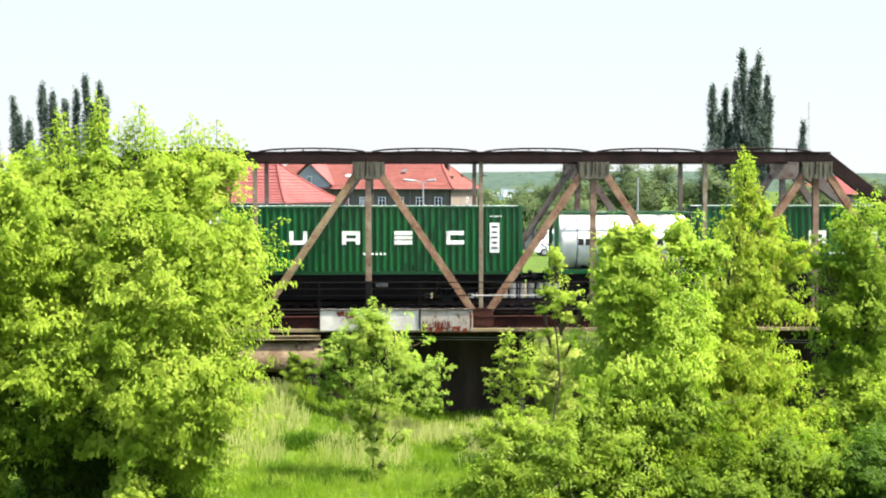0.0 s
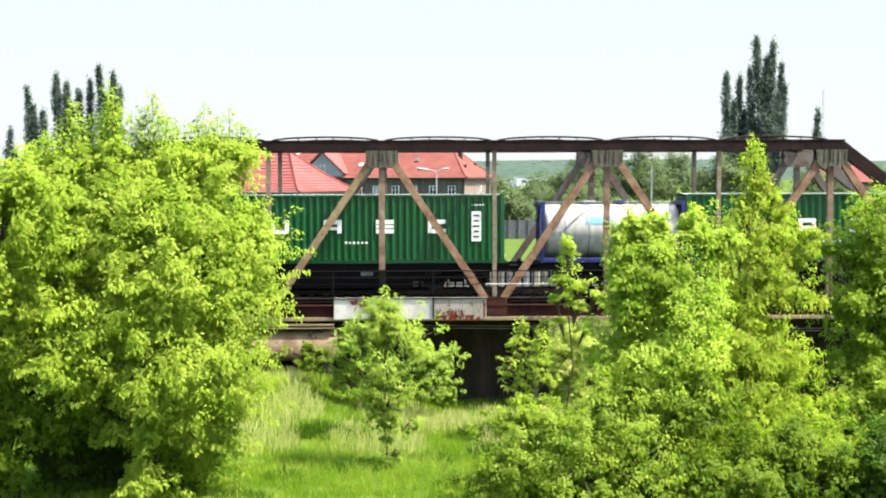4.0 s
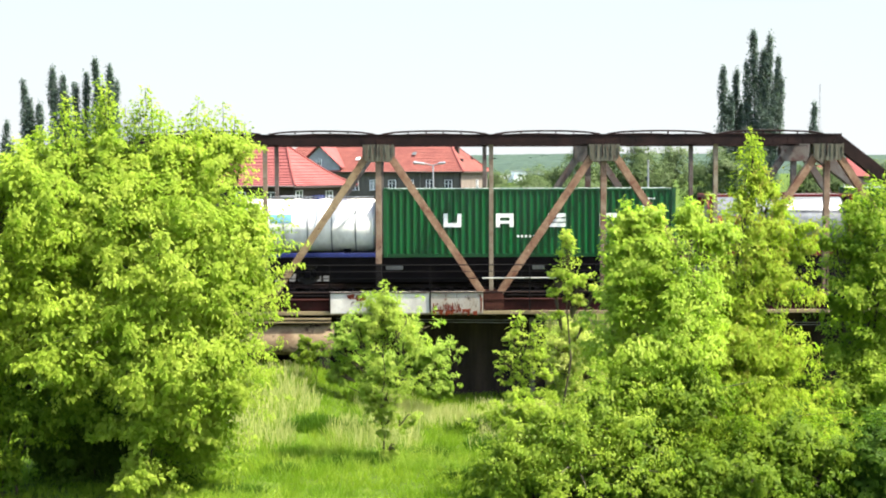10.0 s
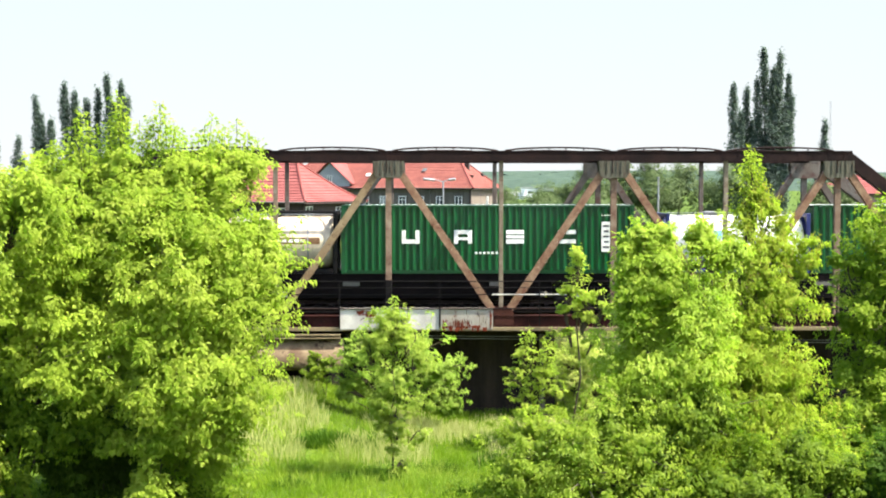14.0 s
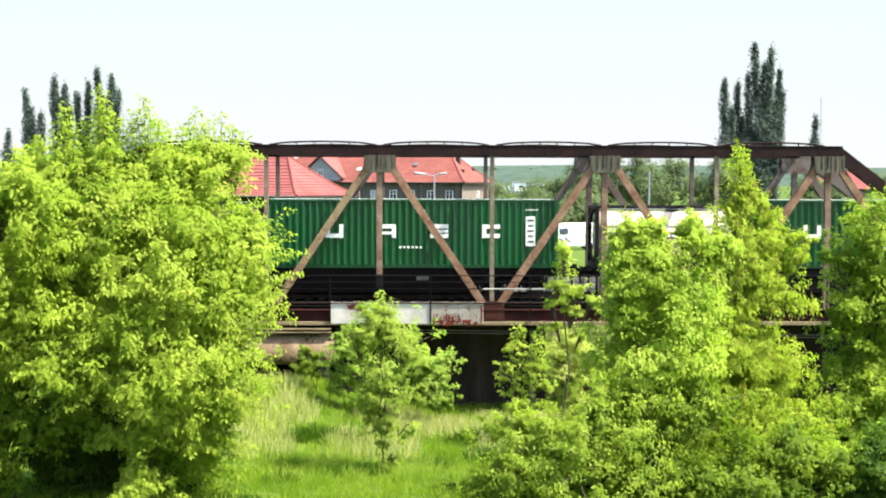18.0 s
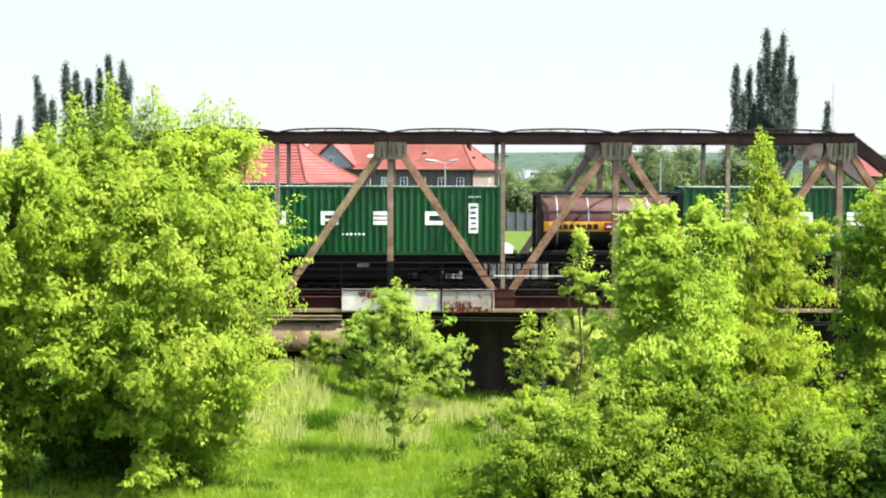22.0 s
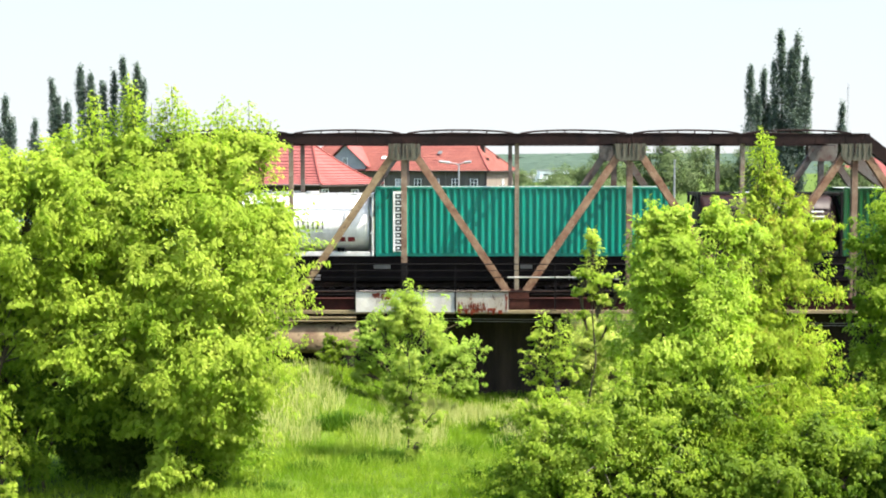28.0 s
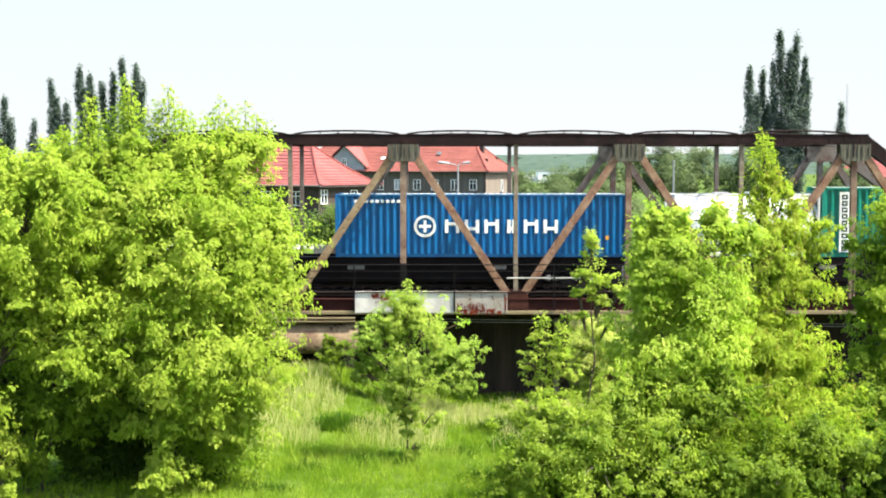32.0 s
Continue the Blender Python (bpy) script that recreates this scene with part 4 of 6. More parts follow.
def wagon(u_left, u_right, label):
    """A four-axle container flat wagon between its buffer faces."""
    L = u_right - u_left
    ob = thing("flat_wagon", (0, Y_TRACK, Z_RAIL), label, "wagon", "container wagons of the train")
    for s in (-1, 1):
        bm = bmesh.new()
        add_box(bm, 0, s * 1.2, 0.98, L - 1.25, 0.05, 0.30)
        add_box(bm, 0, s * 1.17, 1.135, L - 1.25, 0.14, 0.03)
        add_box(bm, 0, s * 1.17, 0.835, L - 1.25, 0.14, 0.03)
        add_box(bm, 0, s * 1.16, 0.49, L - 9.2, 0.05, 0.74)
        for e in (-1, 1):
            add_box(bm, e * (L / 2 - 4.55), s * 1.155, 0.62, 0.9, 0.04, 0.44)
        for k in range(23):
            add_box(bm, -L / 2 + 0.9 + k * (L - 1.8) / 22, s * 1.215, 0.98, 0.03, 0.06, 0.27)
        part("side_sill", bm, WAGON_BROWN, ob)
    part("centre_sill", box(0, 0, 0.93, L - 1.3, 0.5, 0.34), WAGON_IRON, ob)
    bearer = part("cross_bearer", box(0, 0, 1.06, 0.14, 2.3, 0.12), WAGON_IRON, ob, at=pose(-L / 2 + 1.2, 0, 0))
    for k in range(1, 12):
        share(bearer, ob, pose(-L / 2 + 1.2 + k * (L - 2.4) / 11, 0, 0))
    for sx in (-1, 1):
        part("headstock", box(sx * (L / 2 - 0.64), 0, 0.98, 0.12, 2.5, 0.36, 0.01), WAGON_BROWN, ob)
        for s in (-0.875, 0.875):
            bm = rod((sx * (L / 2 - 0.6), s, 1.0), (sx * (L / 2 - 0.08), s, 1.0), 0.09, 12)
            add_rod(bm, (sx * (L / 2 - 0.08), s, 1.0), (sx * (L / 2 - 0.02), s, 1.0), 0.22, 16)
            part("buffer", bm, WAGON_IRON, ob)
        part("coupling", rod((sx * (L / 2 - 0.6), 0, 0.98), (sx * (L / 2 + 0.0), 0, 0.92), 0.045, 8), WAGON_IRON, ob)
        bogie(ob, sx * (L / 2 - 2.77))
    bm = box(0.6, -0.9, 0.5, 1.3, 0.5, 0.36, 0.02)
    add_rod(bm, (-1.8, -0.8, 0.52), (-0.6, -0.8, 0.52), 0.2, 14)
    part("brake_gear", bm, WAGON_IRON, ob)
    part("data_plate", box(-2.6, -1.232, 0.72, 0.7, 0.012, 0.16), LIGHT_PIPE, ob, "pale data plate")
    part("data_plate", box(3.4, -1.232, 0.72, 0.5, 0.012, 0.16), LIGHT_PIPE, ob, "pale data plate")
    CARRIED.append((ob, (u_left + u_right) / 2, Z_RAIL))
    return ob


def bars(name, mat, x, z, w, h, n=1, lift=0.012, gap=0.3):
    return lambda ob, L, r, zc: on_shell(ob, name, mat, r, zc, x, z, w, h, lift, n, gap)


def many(*fs):
    return lambda ob, L, r, zc: [f(ob, L, r, zc) for f in fs]


GREEN_LABEL = "dark green corrugated steel shipping container with white signs"
LEFTS = (12.5, -7.05, -26.87, -46.68, -66.38, -86.35, -106.12)
for k, u in enumerate(LEFTS):
    container(u, GREEN, 2.86, GREEN_LABEL, marks_four)
container(-125.6, TEAL, 2.9, "teal corrugated steel shipping container with a white code board", marks_column)
container(-145.85, BLUE, 2.62, "blue corrugated steel shipping container with white signs", marks_round)
FIVE = (-2.0, -1.0, 0.0, 1.0, 2.0)
tank(6.5, 5.9, WHITE_TANK, GREEN, "white tank container in a green frame", 2.6, 1.14, belts=(-2.0, 2.0),
     extras=bars("name_mark", MARK_BLACK, -0.2, 1.34, 3.6, 0.28, 11))
tank(-13.15, 6.05, GREYWHITE_TANK, FRAME_BLUE, "dusty white tank container in a dark blue frame", 2.55, 1.13, belts=FIVE, rails=False,
     extras=bars("blue_sign", MARK_BLUE, -0.6, 1.75, 1.1, 0.32))
tank(-33.06, 6.06, SILVER_TANK, FRAME_RED, "silver tank container in a red frame", 2.58, 1.16,
     extras=many(bars("red_sign", MARK_RED, -2.0, 1.52, 1.35, 0.34, 4, gap=0.35), bars("white_plate", MARK_WHITE, -2.6, 0.62, 0.5, 0.36)))
tank(-52.87, 6.06, WHITE_TANK, FRAME_BLUE, "bright white tank container in a blue frame", 2.5, 1.13, belts=FIVE, rails=False,
     extras=bars("blue_sign", MARK_BLUE, -1.1, 1.62, 0.9, 0.36))
tank(-72.62, 6.06, BEIGE_TANK, FRAME_BLACK, "cream tank container with an ochre band in a black frame", 2.6, 1.1, belts=(-1.8, 0.0, 1.8),
     band=(1.22, 1.5, OCHRE_BAND, -2.2, 2.3), extras=bars("name_mark", MARK_WHITE, -0.1, 1.36, 3.6, 0.12, 14))
tank(-92.45, 6.0, PINK_TANK, FRAME_BLACK, "red-brown tank container with a yellow band in a black frame", 2.62, 1.12, belts=(-2.13, -0.83, 0.42, 1.68),
     band=(0.98, 1.4, MARK_YELLOW, -2.7, 2.7),
     extras=many(lambda ob, L, r, zc: on_shell(ob, "black_underside", MARK_BLACK, r, zc, 0.0, 0.62, 5.2, 0.72, 0.006), bars("name_mark", MARK_BLACK, -1.3, 1.18, 1.7, 0.22, 7, 0.03), bars("name_mark", MARK_BLACK, 1.3, 1.18, 1.7, 0.22, 7, 0.03),
                 bars("red_plate", MARK_RED, 0.0, 1.19, 0.34, 0.34, 1, 0.03), bars("white_cross", MARK_WHITE, 0.0, 1.19, 0.2, 0.08, 1, 0.045)))
tank(-112.2, 6.06, BROWN_TANK, FRAME_BLACK, "dark brown tank container with a yellow sign board", 2.66, 1.18, post=0.1,
     extras=many(bars("yellow_board", MARK_YELLOW, 0.1, 1.32, 2.05, 0.5), bars("name_mark", MARK_BLACK, 0.2, 1.32, 1.6, 0.22, 8, 0.03),
                 bars("small_print", MARK_WHITE, 2.0, 1.86, 0.5, 0.05, 4), bars("small_print", MARK_WHITE, 2.0, 1.66, 0.55, 0.05, 5), bars("small_print", MARK_WHITE, 2.0, 1.48, 0.5, 0.05, 4)))
tank(-131.75, 6.06, WHITE_TANK, FRAME_GREY, "white tank container with a dark name sign and red plates", 2.62, 1.19, post=0.07,
     extras=many(bars("sign_box", MARK_BLACK, -2.2, 1.32, 0.62, 0.46), bars("sign_field", MARK_WHITE, -2.2, 1.32, 0.46, 0.32, 1, 0.03),
                 bars("name_mark", MARK_GREY, -0.3, 1.3, 2.5, 0.34, 13, gap=2.2), bars("red_plate", MARK_RED, 1.9, 0.7, 0.7, 0.2, 2)))
ENDS = [24.9] + [u - 6.85 for u in LEFTS[:7]] + [-132.5, -152.3]
for a, b in zip(ENDS[1:], ENDS):
    wagon(a, b, "grimy dark four-axle container flat wagon with black bogies" if a > -150 else "grimy dark container flat wagon, partly empty, with black bogies")


# ------------------------------------------------------------ plants
rng = np.random.default_rng(7)


def leaf_mesh(name, pos, size, out, droop=0.25, thin=0.3):
    """One mesh of folded leaves: places, sizes and the way that each one points."""
    n = len(pos)
    o = out / (np.linalg.norm(out, axis=1, keepdims=True) + 1e-6)
    nrm = o * 0.75 + np.array([0, -0.25, 0.7]) + rng.normal(0, 0.15, (n, 3))
    d = o * 0.5 + rng.normal(0, 0.8, (n, 3))
    d[:, 2] -= droop
    return leaves(name, pos, size, d, nrm, thin)


def leaves(name, pos, size, d, nrm, thin=0.3):
    """One mesh of folded leaves: places, sizes, the way that each one points and the way that its face looks."""
    n = len(pos)
    nrm = nrm / (np.linalg.norm(nrm, axis=1, keepdims=True) + 1e-9)
    d = d - nrm * np.sum(d * nrm, 1, keepdims=True)
    d /= np.linalg.norm(d, axis=1, keepdims=True) + 1e-9
    side = np.cross(d, nrm)
    s = (size * rng.uniform(0.65, 1.3, n))[:, None]
    v = np.empty((n, 4, 3))
    v[:, 0] = pos
    v[:, 1] = pos + d * s * 0.45 + side * s * thin + nrm * s * 0.06
    v[:, 2] = pos + d * s - nrm * s * 0.16
    v[:, 3] = pos + d * s * 0.45 - side * s * thin + nrm * s * 0.06
    return quads(name, v)


def quads(name, v):
    n = len(v)
    me = bpy.data.meshes.new(name)
    me.vertices.add(4 * n)
    me.vertices.foreach_set("co", v.reshape(-1).astype(np.float32))
    me.loops.add(4 * n)
    me.loops.foreach_set("vertex_index", np.arange(4 * n, dtype=np.int32))
    me.polygons.add(n)
    me.polygons.foreach_set("loop_start", np.arange(0, 4 * n, 4, dtype=np.int32))
    me.polygons.foreach_set("loop_total", np.full(n, 4, dtype=np.int32))
    me.update(calc_edges=True)
    return me


def tufts(blobs, count, depth=0.8, shell=0.55):
    """Tuft places inside a union of ellipsoids (x, y, z, half width, half height), more of them near the skin."""
    # boughs first, then the tufts that each of them carries, so that dark hollows stay between
    area = np.array([b[3] * b[4] for b in blobs])
    pick = np.concatenate([np.repeat(np.arange(len(blobs)), 4), rng.choice(len(blobs), count // 8, p=area / area.sum())])
    n = len(pick)
    b = np.array(blobs)[pick]
    d = rng.normal(0, 1, (n, 3))
    d[:, 1] -= 0.25
    d /= np.linalg.norm(d, axis=1, keepdims=True)
    r = rng.uniform(shell ** 2, 1.0, n) ** 0.5
    ext = np.stack([b[:, 3], b[:, 3] * depth, b[:, 4]], 1)
    bough = b[:, :3] + d * r[:, None] * ext
    reach = np.minimum(0.38, 0.36 * np.minimum(b[:, 3], b[:, 4]))
    k = rng.integers(0, n, count)
    off = rng.normal(0, 1, (count, 3)) * np.array([1.15, 1.15, 0.75])
    off += d[k] * rng.uniform(-1.2, 0.8, (count, 1))
    return bough[k] + off * reach[k][:, None], d[k] * 0.7 + 0.25 * off, np.clip(reach[k] / 0.27, 0.42, 1.0)


def tree(name, base, blobs, label, leafmat, count, per, leaf, tuft=0.28, stems=3, trunk_r=0.11, shoots=(), bark=BARK, depth=0.8, seeds=0,
         shell=0.55, category="tree", droop=0.25, group="", gaps=-0.25, thin=0.25, lift=0.52, fade=0.16, boughs=()):
    """A tree of tapered stems and limbs with a crown of leafy sprays on twigs."""
    ob = thing(name, base, label, category, group)
    base = Vector(base)
    count, per, tuft = int(count * 1.45), int(per * 0.68), tuft * 0.9
    c, d, size = tufts(blobs, count, depth, shell)
    c[:, 2] = np.maximum(c[:, 2], base.z + 0.15)
    # the crown thins out towards its top, and hollows stay between the boughs
    low, high = c[:, 2].min(), c[:, 2].max()
    airy = gaps + fade * np.clip((c[:, 2] - low) / (high - low) * 3.2 - 2.0, 0, 1.2)
    keep = np.array([noise.noise((p[0] * 1.1, p[1] * 1.1, p[2] * 0.9)) + 0.35 * noise.noise((p[0] * 3, p[1] * 3, p[2] * 3)) for p in c]) > airy
    c, d, size = c[keep], d[keep], size[keep]
    count = len(c)
    # every tuft is a spray: a shoot that reaches outwards and arches over, with leaves hanging to both sides of it
    down = np.array([0, 0, -1.0])
    axis_ = d * np.array([0.75, 0.75, 0.5]) + np.array([0, 0, lift]) + rng.normal(0, 0.34, (count, 3))
    axis_ /= np.linalg.norm(axis_, axis=1, keepdims=True)
    beside = np.cross(axis_, down + rng.normal(0, 0.25, (count, 3)))
    beside /= np.linalg.norm(beside, axis=1, keepdims=True) + 1e-6
    long_ = rng.uniform(0, 1, count) < 0.16      # some sprays are slender and reach out of the crown
    axis_[long_] += np.array([0, 0, 0.35]) + 0.3 * d[long_]
    axis_ /= np.linalg.norm(axis_, axis=1, keepdims=True)
    ln = np.repeat(rng.uniform(1.3, 2.5, count) * tuft * size * np.where(long_, 1.55, 1.0), per)[:, None]
    slim = np.repeat(np.where(long_, 0.5, 1.0), per)[:, None]
    A, B, D = np.repeat(axis_, per, 0), np.repeat(beside, per, 0), np.repeat(d, per, 0)
    n = count * per
    t = rng.uniform(0, 1, (n, 1)) ** 0.85
    q = np.clip(rng.normal(0, 1, (n, 1)), -1.9, 1.9)
    turn_ = np.sign(q)
    pos = np.repeat(c, per, 0) + ln * (A * (1.25 * t - 0.5) + down * 0.3 * t ** 2)
    around = rng.uniform(-1, 1, (n, 1))
    pos += slim * ln * (0.34 - 0.22 * t) * (B * q + np.cross(A, B) * around + down * (0.14 * q ** 2)) + ln * rng.normal(0, 0.04, (n, 3))
    way = A * 0.35 + B * turn_ * 0.55 + np.cross(A, B) * around * 0.5 + down * (0.45 + droop) + rng.normal(0, 0.34, (n, 3))
    face = -down * 0.62 + D * 0.55 + B * turn_ * 0.22 + np.array([0.2, -0.25, 0]) + rng.normal(0, 0.26, (n, 3))
    twig, sp, sw = [], [], []
    for foot, tip in boughs:
        # a side branch: a few loose sprays along its outer half
        foot, tip = np.array(foot), np.array(tip)
        m = int(80 * 0.12 / leaf)
        u = rng.choice((0.45, 0.65, 0.85, 1.0), m)
        off = rng.normal(0, 1, (m, 3))
        sp.append(foot + (tip - foot) * u[:, None] + off * 0.085 + down * 0.16 * np.sin(u * 9)[:, None] ** 2)
        sw.append(off * 0.6 + down * 0.7)
        twig.append((foot, tip))
    for top in shoots:
        top = np.array(top)
        for q in range(2):
            tip = top + (rng.normal(0, 1, 3) * np.array([0.2, 0.25, 0.1]) - np.array([0, 0, rng.uniform(0.15, 0.7)]) if q else 0)
            foot = np.array([top[0] + rng.normal(0, 0.12), top[1] + rng.normal(0, 0.2), top[2] - 1.9])
            m = int(190 * 0.12 / leaf)
            u = rng.uniform(0, 1, m) ** 1.1
            off = rng.normal(0, 1, (m, 3))
            sp.append(foot + (tip - foot) * (1 - u)[:, None] + off * (0.06 + 0.2 * u)[:, None])
            sw.append(off * 0.6 + down * 0.4)
            twig.append((foot, tip))
    if sp:
        k = sum(len(v) for v in sp)
        pos, way = np.vstack([pos] + sp), np.vstack([way] + sw)
        face = np.vstack([face, rng.normal(0, 0.45, (k, 3)) + np.array([0.1, -0.2, 0.8])])
    me = leaves("crown", pos - np.array(base), np.full(len(pos), leaf), way, face, thin)
    me.materials.append(leafmat)
    cr = new("crown", me)
    cr.parent = ob
    if seeds:
        k = rng.choice(len(c), seeds)
        p = np.repeat(c[k] + d[k] * 0.16, 16, 0) + rng.normal(0, 0.05, (seeds * 16, 3)) * np.array([1, 1, 3.0])
        me = leaf_mesh("seed_foliage", p - np.array(base), np.full(len(p), leaf * 0.8), rng.normal(0, 0.3, (len(p), 3)) + np.array([0, 0, -1.2]), 0.9, 0.25)
        me.materials.append(LEAF_SEED)
        sb = new("seed_foliage", me)
        sb.parent = ob
        tagged(sb, "hanging yellow seed bunches", kind="stuff")
    # stems, each a part, and the twigs that carry the sprays
    mid = np.array(blobs)
    for s in range(stems):
        bm = bmesh.new()
        foot = Vector((rng.normal(0, 0.25 if stems > 1 else 0.0), rng.normal(0, 0.25 if stems > 1 else 0.0), -0.25))
        goal = Vector(mid[s % len(mid)][:3]) - base
        p, r = foot, trunk_r * rng.uniform(0.75, 1.1)
        for k in range(1, 6):
            q = foot.lerp(goal + Vector((0, 0, mid[s % len(mid)][4] * 0.5)), k / 5) + Vector(rng.normal(0, 0.1, 3))
            q.z = max(q.z, p.z + 0.1)
            add_rod(bm, p, q, r, 8, r * 0.8)
            p, r = q, r * 0.8
        part("trunk", bm, bark, ob)
    bm = bmesh.new()
    for i in rng.choice(len(c), min(len(c), 110), replace=False):
        tip = Vector(c[i]) - base
        b = min(mid, key=lambda m: (m[0] - c[i][0]) ** 2 + (m[1] - c[i][1]) ** 2 + (m[2] - c[i][2]) ** 2)
        root = Vector(b[:3]) - base
        root = root.lerp(Vector((0, 0, max(0.3, root.z * 0.6))), 0.35)
        a = root.lerp(tip, 0.55) + Vector((0, 0, 0.12))
        add_rod(bm, root, a, 0.03, 5, 0.02)
        add_rod(bm, a, tip, 0.02, 5, 0.008)
    for foot, tip in twig:
        add_rod(bm, Vector(foot) - base, Vector(tip) - base, 0.016, 5, 0.005)
    tagged(part("twig", bm, bark, ob), "thin crooked twigs", kind="stuff")
    return ob


def on_ground(x, y):
    return (x, y, ground_z(x, y))


big_maple = tree("maple_tree", on_ground(-7.2, 38.6),
     [(-7.02, 38.2, 6.38, 2.8, 3.04), (-9.02, 38.2, 8.14, 1.84, 1.44), (-6.22, 38.7, 8.29, 1.54, 1.38), (-5.7, 38.2, 5.42, 1.22, 1.54), (-5.85, 37.7, 3.41, 1.11, 1.36),
      (-10.32, 39.2, 6.14, 1.73, 2.47)] + [(-8.24, 37.2, 4.11, 1.56, 1.4), (-7.17, 36.7, 1.56, 0.46, 1.46), (-4.54, 39.2, 6.34, 0.33, 0.74), (-6.71, 37.4, 4.24, 1.88, 1.73), (-5.16, 38.7, 7.15, 0.75, 1.4), (-5.8, 37.6, 2, 0.73, 0.66), (-7.7, 38.4, 9.1, 1.45, 0.72),
      (-10.33, 38.6, 8.94, 1.13, 0.97), (-5.53, 39, 9.59, 0.74, 0.65), (-6.83, 37.2, 2.86, 0.94, 0.94), (-6.15, 37.8, 1.33, 0.79, 0.79), (-8.23, 36.8, 2.16, 0.52, 0.34), (-7.16, 36.5, 0.83, 0.55, 0.61), (-6.79, 38.3, 9.34, 0.8, 0.58), (-10.3, 38.5, 9.34, 0.81, 0.42), (-8.54, 38.2, 9.71, 0.64, 0.38), (-4.6, 39.0, 7.9, 0.3, 0.3)],
     "tall many-stemmed maple with fresh yellow-green leaves", LEAF_BRIGHT, 4300, 62, 0.135, 0.34, 5, 0.12,
     shoots=((-7.5, 38.2, 11.42), (-7.19, 38.7, 10.89), (-8.7, 38.2, 11.66), (-9.66, 38.2, 11.18), (-6.18, 39.2, 11.11), (-5.47, 39.2, 11.07), (-5.13, 39.2, 10.66), (-6.38, 38.2, 10.62), (-8.06, 38.2, 10.94), (-10.52, 38.7, 10.32), (-6.81, 38.4, 10.47), (-9.23, 38.4, 10.79), (-7.36, 38.3, 11.11), (-7.68, 38.3, 10.71), (-8.54, 38.2, 11.26), (-8.88, 38.3, 10.87), (-9.52, 38.3, 10.63), (-5.79, 39.1, 10.82), (-10.06, 38.5, 10.07), (-11.22, 38.9, 9.72)),
     boughs=(((-5.4, 38.8, 7.2), (-3.55, 38.8, 8.25)), ((-5.2, 38.8, 6.9), (-3.5, 38.8, 7.55)), ((-5.2, 38.8, 6.8), (-3.85, 38.8, 7.75)), ((-5.3, 38.8, 6.4), (-3.65, 38.8, 7.1)), ((-5.3, 38.8, 6.9), (-4.3, 38.8, 8.0))))
tree("maple_tree", on_ground(-12.6, 35.4),
     [(-11.1, 35.4, 7.62, 1.48, 1.78), (-12.43, 35.8, 7.15, 1.65, 2.55), (-10.9, 36.2, 5.76, 1.14, 1.21), (-9.84, 36.2, 5.15, 0.91, 1.06), (-12.74, 35.4, 3.46, 0.89, 2.08), (-9.99, 35.4, 8.51, 0.89, 0.74), (-11.43, 35.5, 8.8, 1.04, 0.74), (-11.05, 36.2, 4.55, 0.76, 0.76), (-9.38, 36.2, 4.55, 0.91, 0.91)],
     "maple beside a larger one, fresh leaves over a dark hollow", LEAF_SHADY, 1200, 62, 0.135, 0.34, 3, 0.12,
     shoots=((-11.33, 35.4, 9.47), (-10.51, 35.4, 9.55)))
# added leaf mass: its near-black colour paints the shade inside the maples' hollow
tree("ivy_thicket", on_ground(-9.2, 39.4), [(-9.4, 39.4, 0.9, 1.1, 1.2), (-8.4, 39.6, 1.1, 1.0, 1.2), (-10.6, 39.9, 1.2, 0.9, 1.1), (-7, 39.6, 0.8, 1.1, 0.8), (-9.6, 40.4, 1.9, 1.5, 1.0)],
     "near-black leaf mass added for the shade in the maples' hollow", LEAF_HOLLOW, 520, 50, 0.15, 0.26, 3, 0.05, category="bush", gaps=-0.6, shell=0.1)
# shaded maple foliage: the shade comes from the darker leaf colour
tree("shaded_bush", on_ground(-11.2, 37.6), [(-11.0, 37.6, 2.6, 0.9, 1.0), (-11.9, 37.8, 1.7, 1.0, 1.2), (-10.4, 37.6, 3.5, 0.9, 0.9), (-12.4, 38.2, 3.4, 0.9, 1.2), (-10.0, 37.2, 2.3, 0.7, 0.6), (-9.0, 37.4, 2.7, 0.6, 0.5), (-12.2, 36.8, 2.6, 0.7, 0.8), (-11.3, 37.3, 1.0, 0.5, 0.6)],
     "dull green leaves under the maples, their shade put into the colour", LEAF_DARKENED, 420, 56, 0.14, 0.27, 3, 0.05, category="bush")
tree("young_maple", on_ground(-11.4, 35.5), [(-11.65, 35.6, 1.41, 0.45, 0.6), (-12.5, 35.6, 1.64, 0.9, 0.9), (-11.6, 35.4, 0.79, 0.42, 0.4), (-12.0, 35.6, 2.13, 0.4, 0.3)], "low young maple with yellow-green leaves", LEAF_BRIGHT, 190, 55, 0.13, 0.22, 2, 0.04, category="shrub")
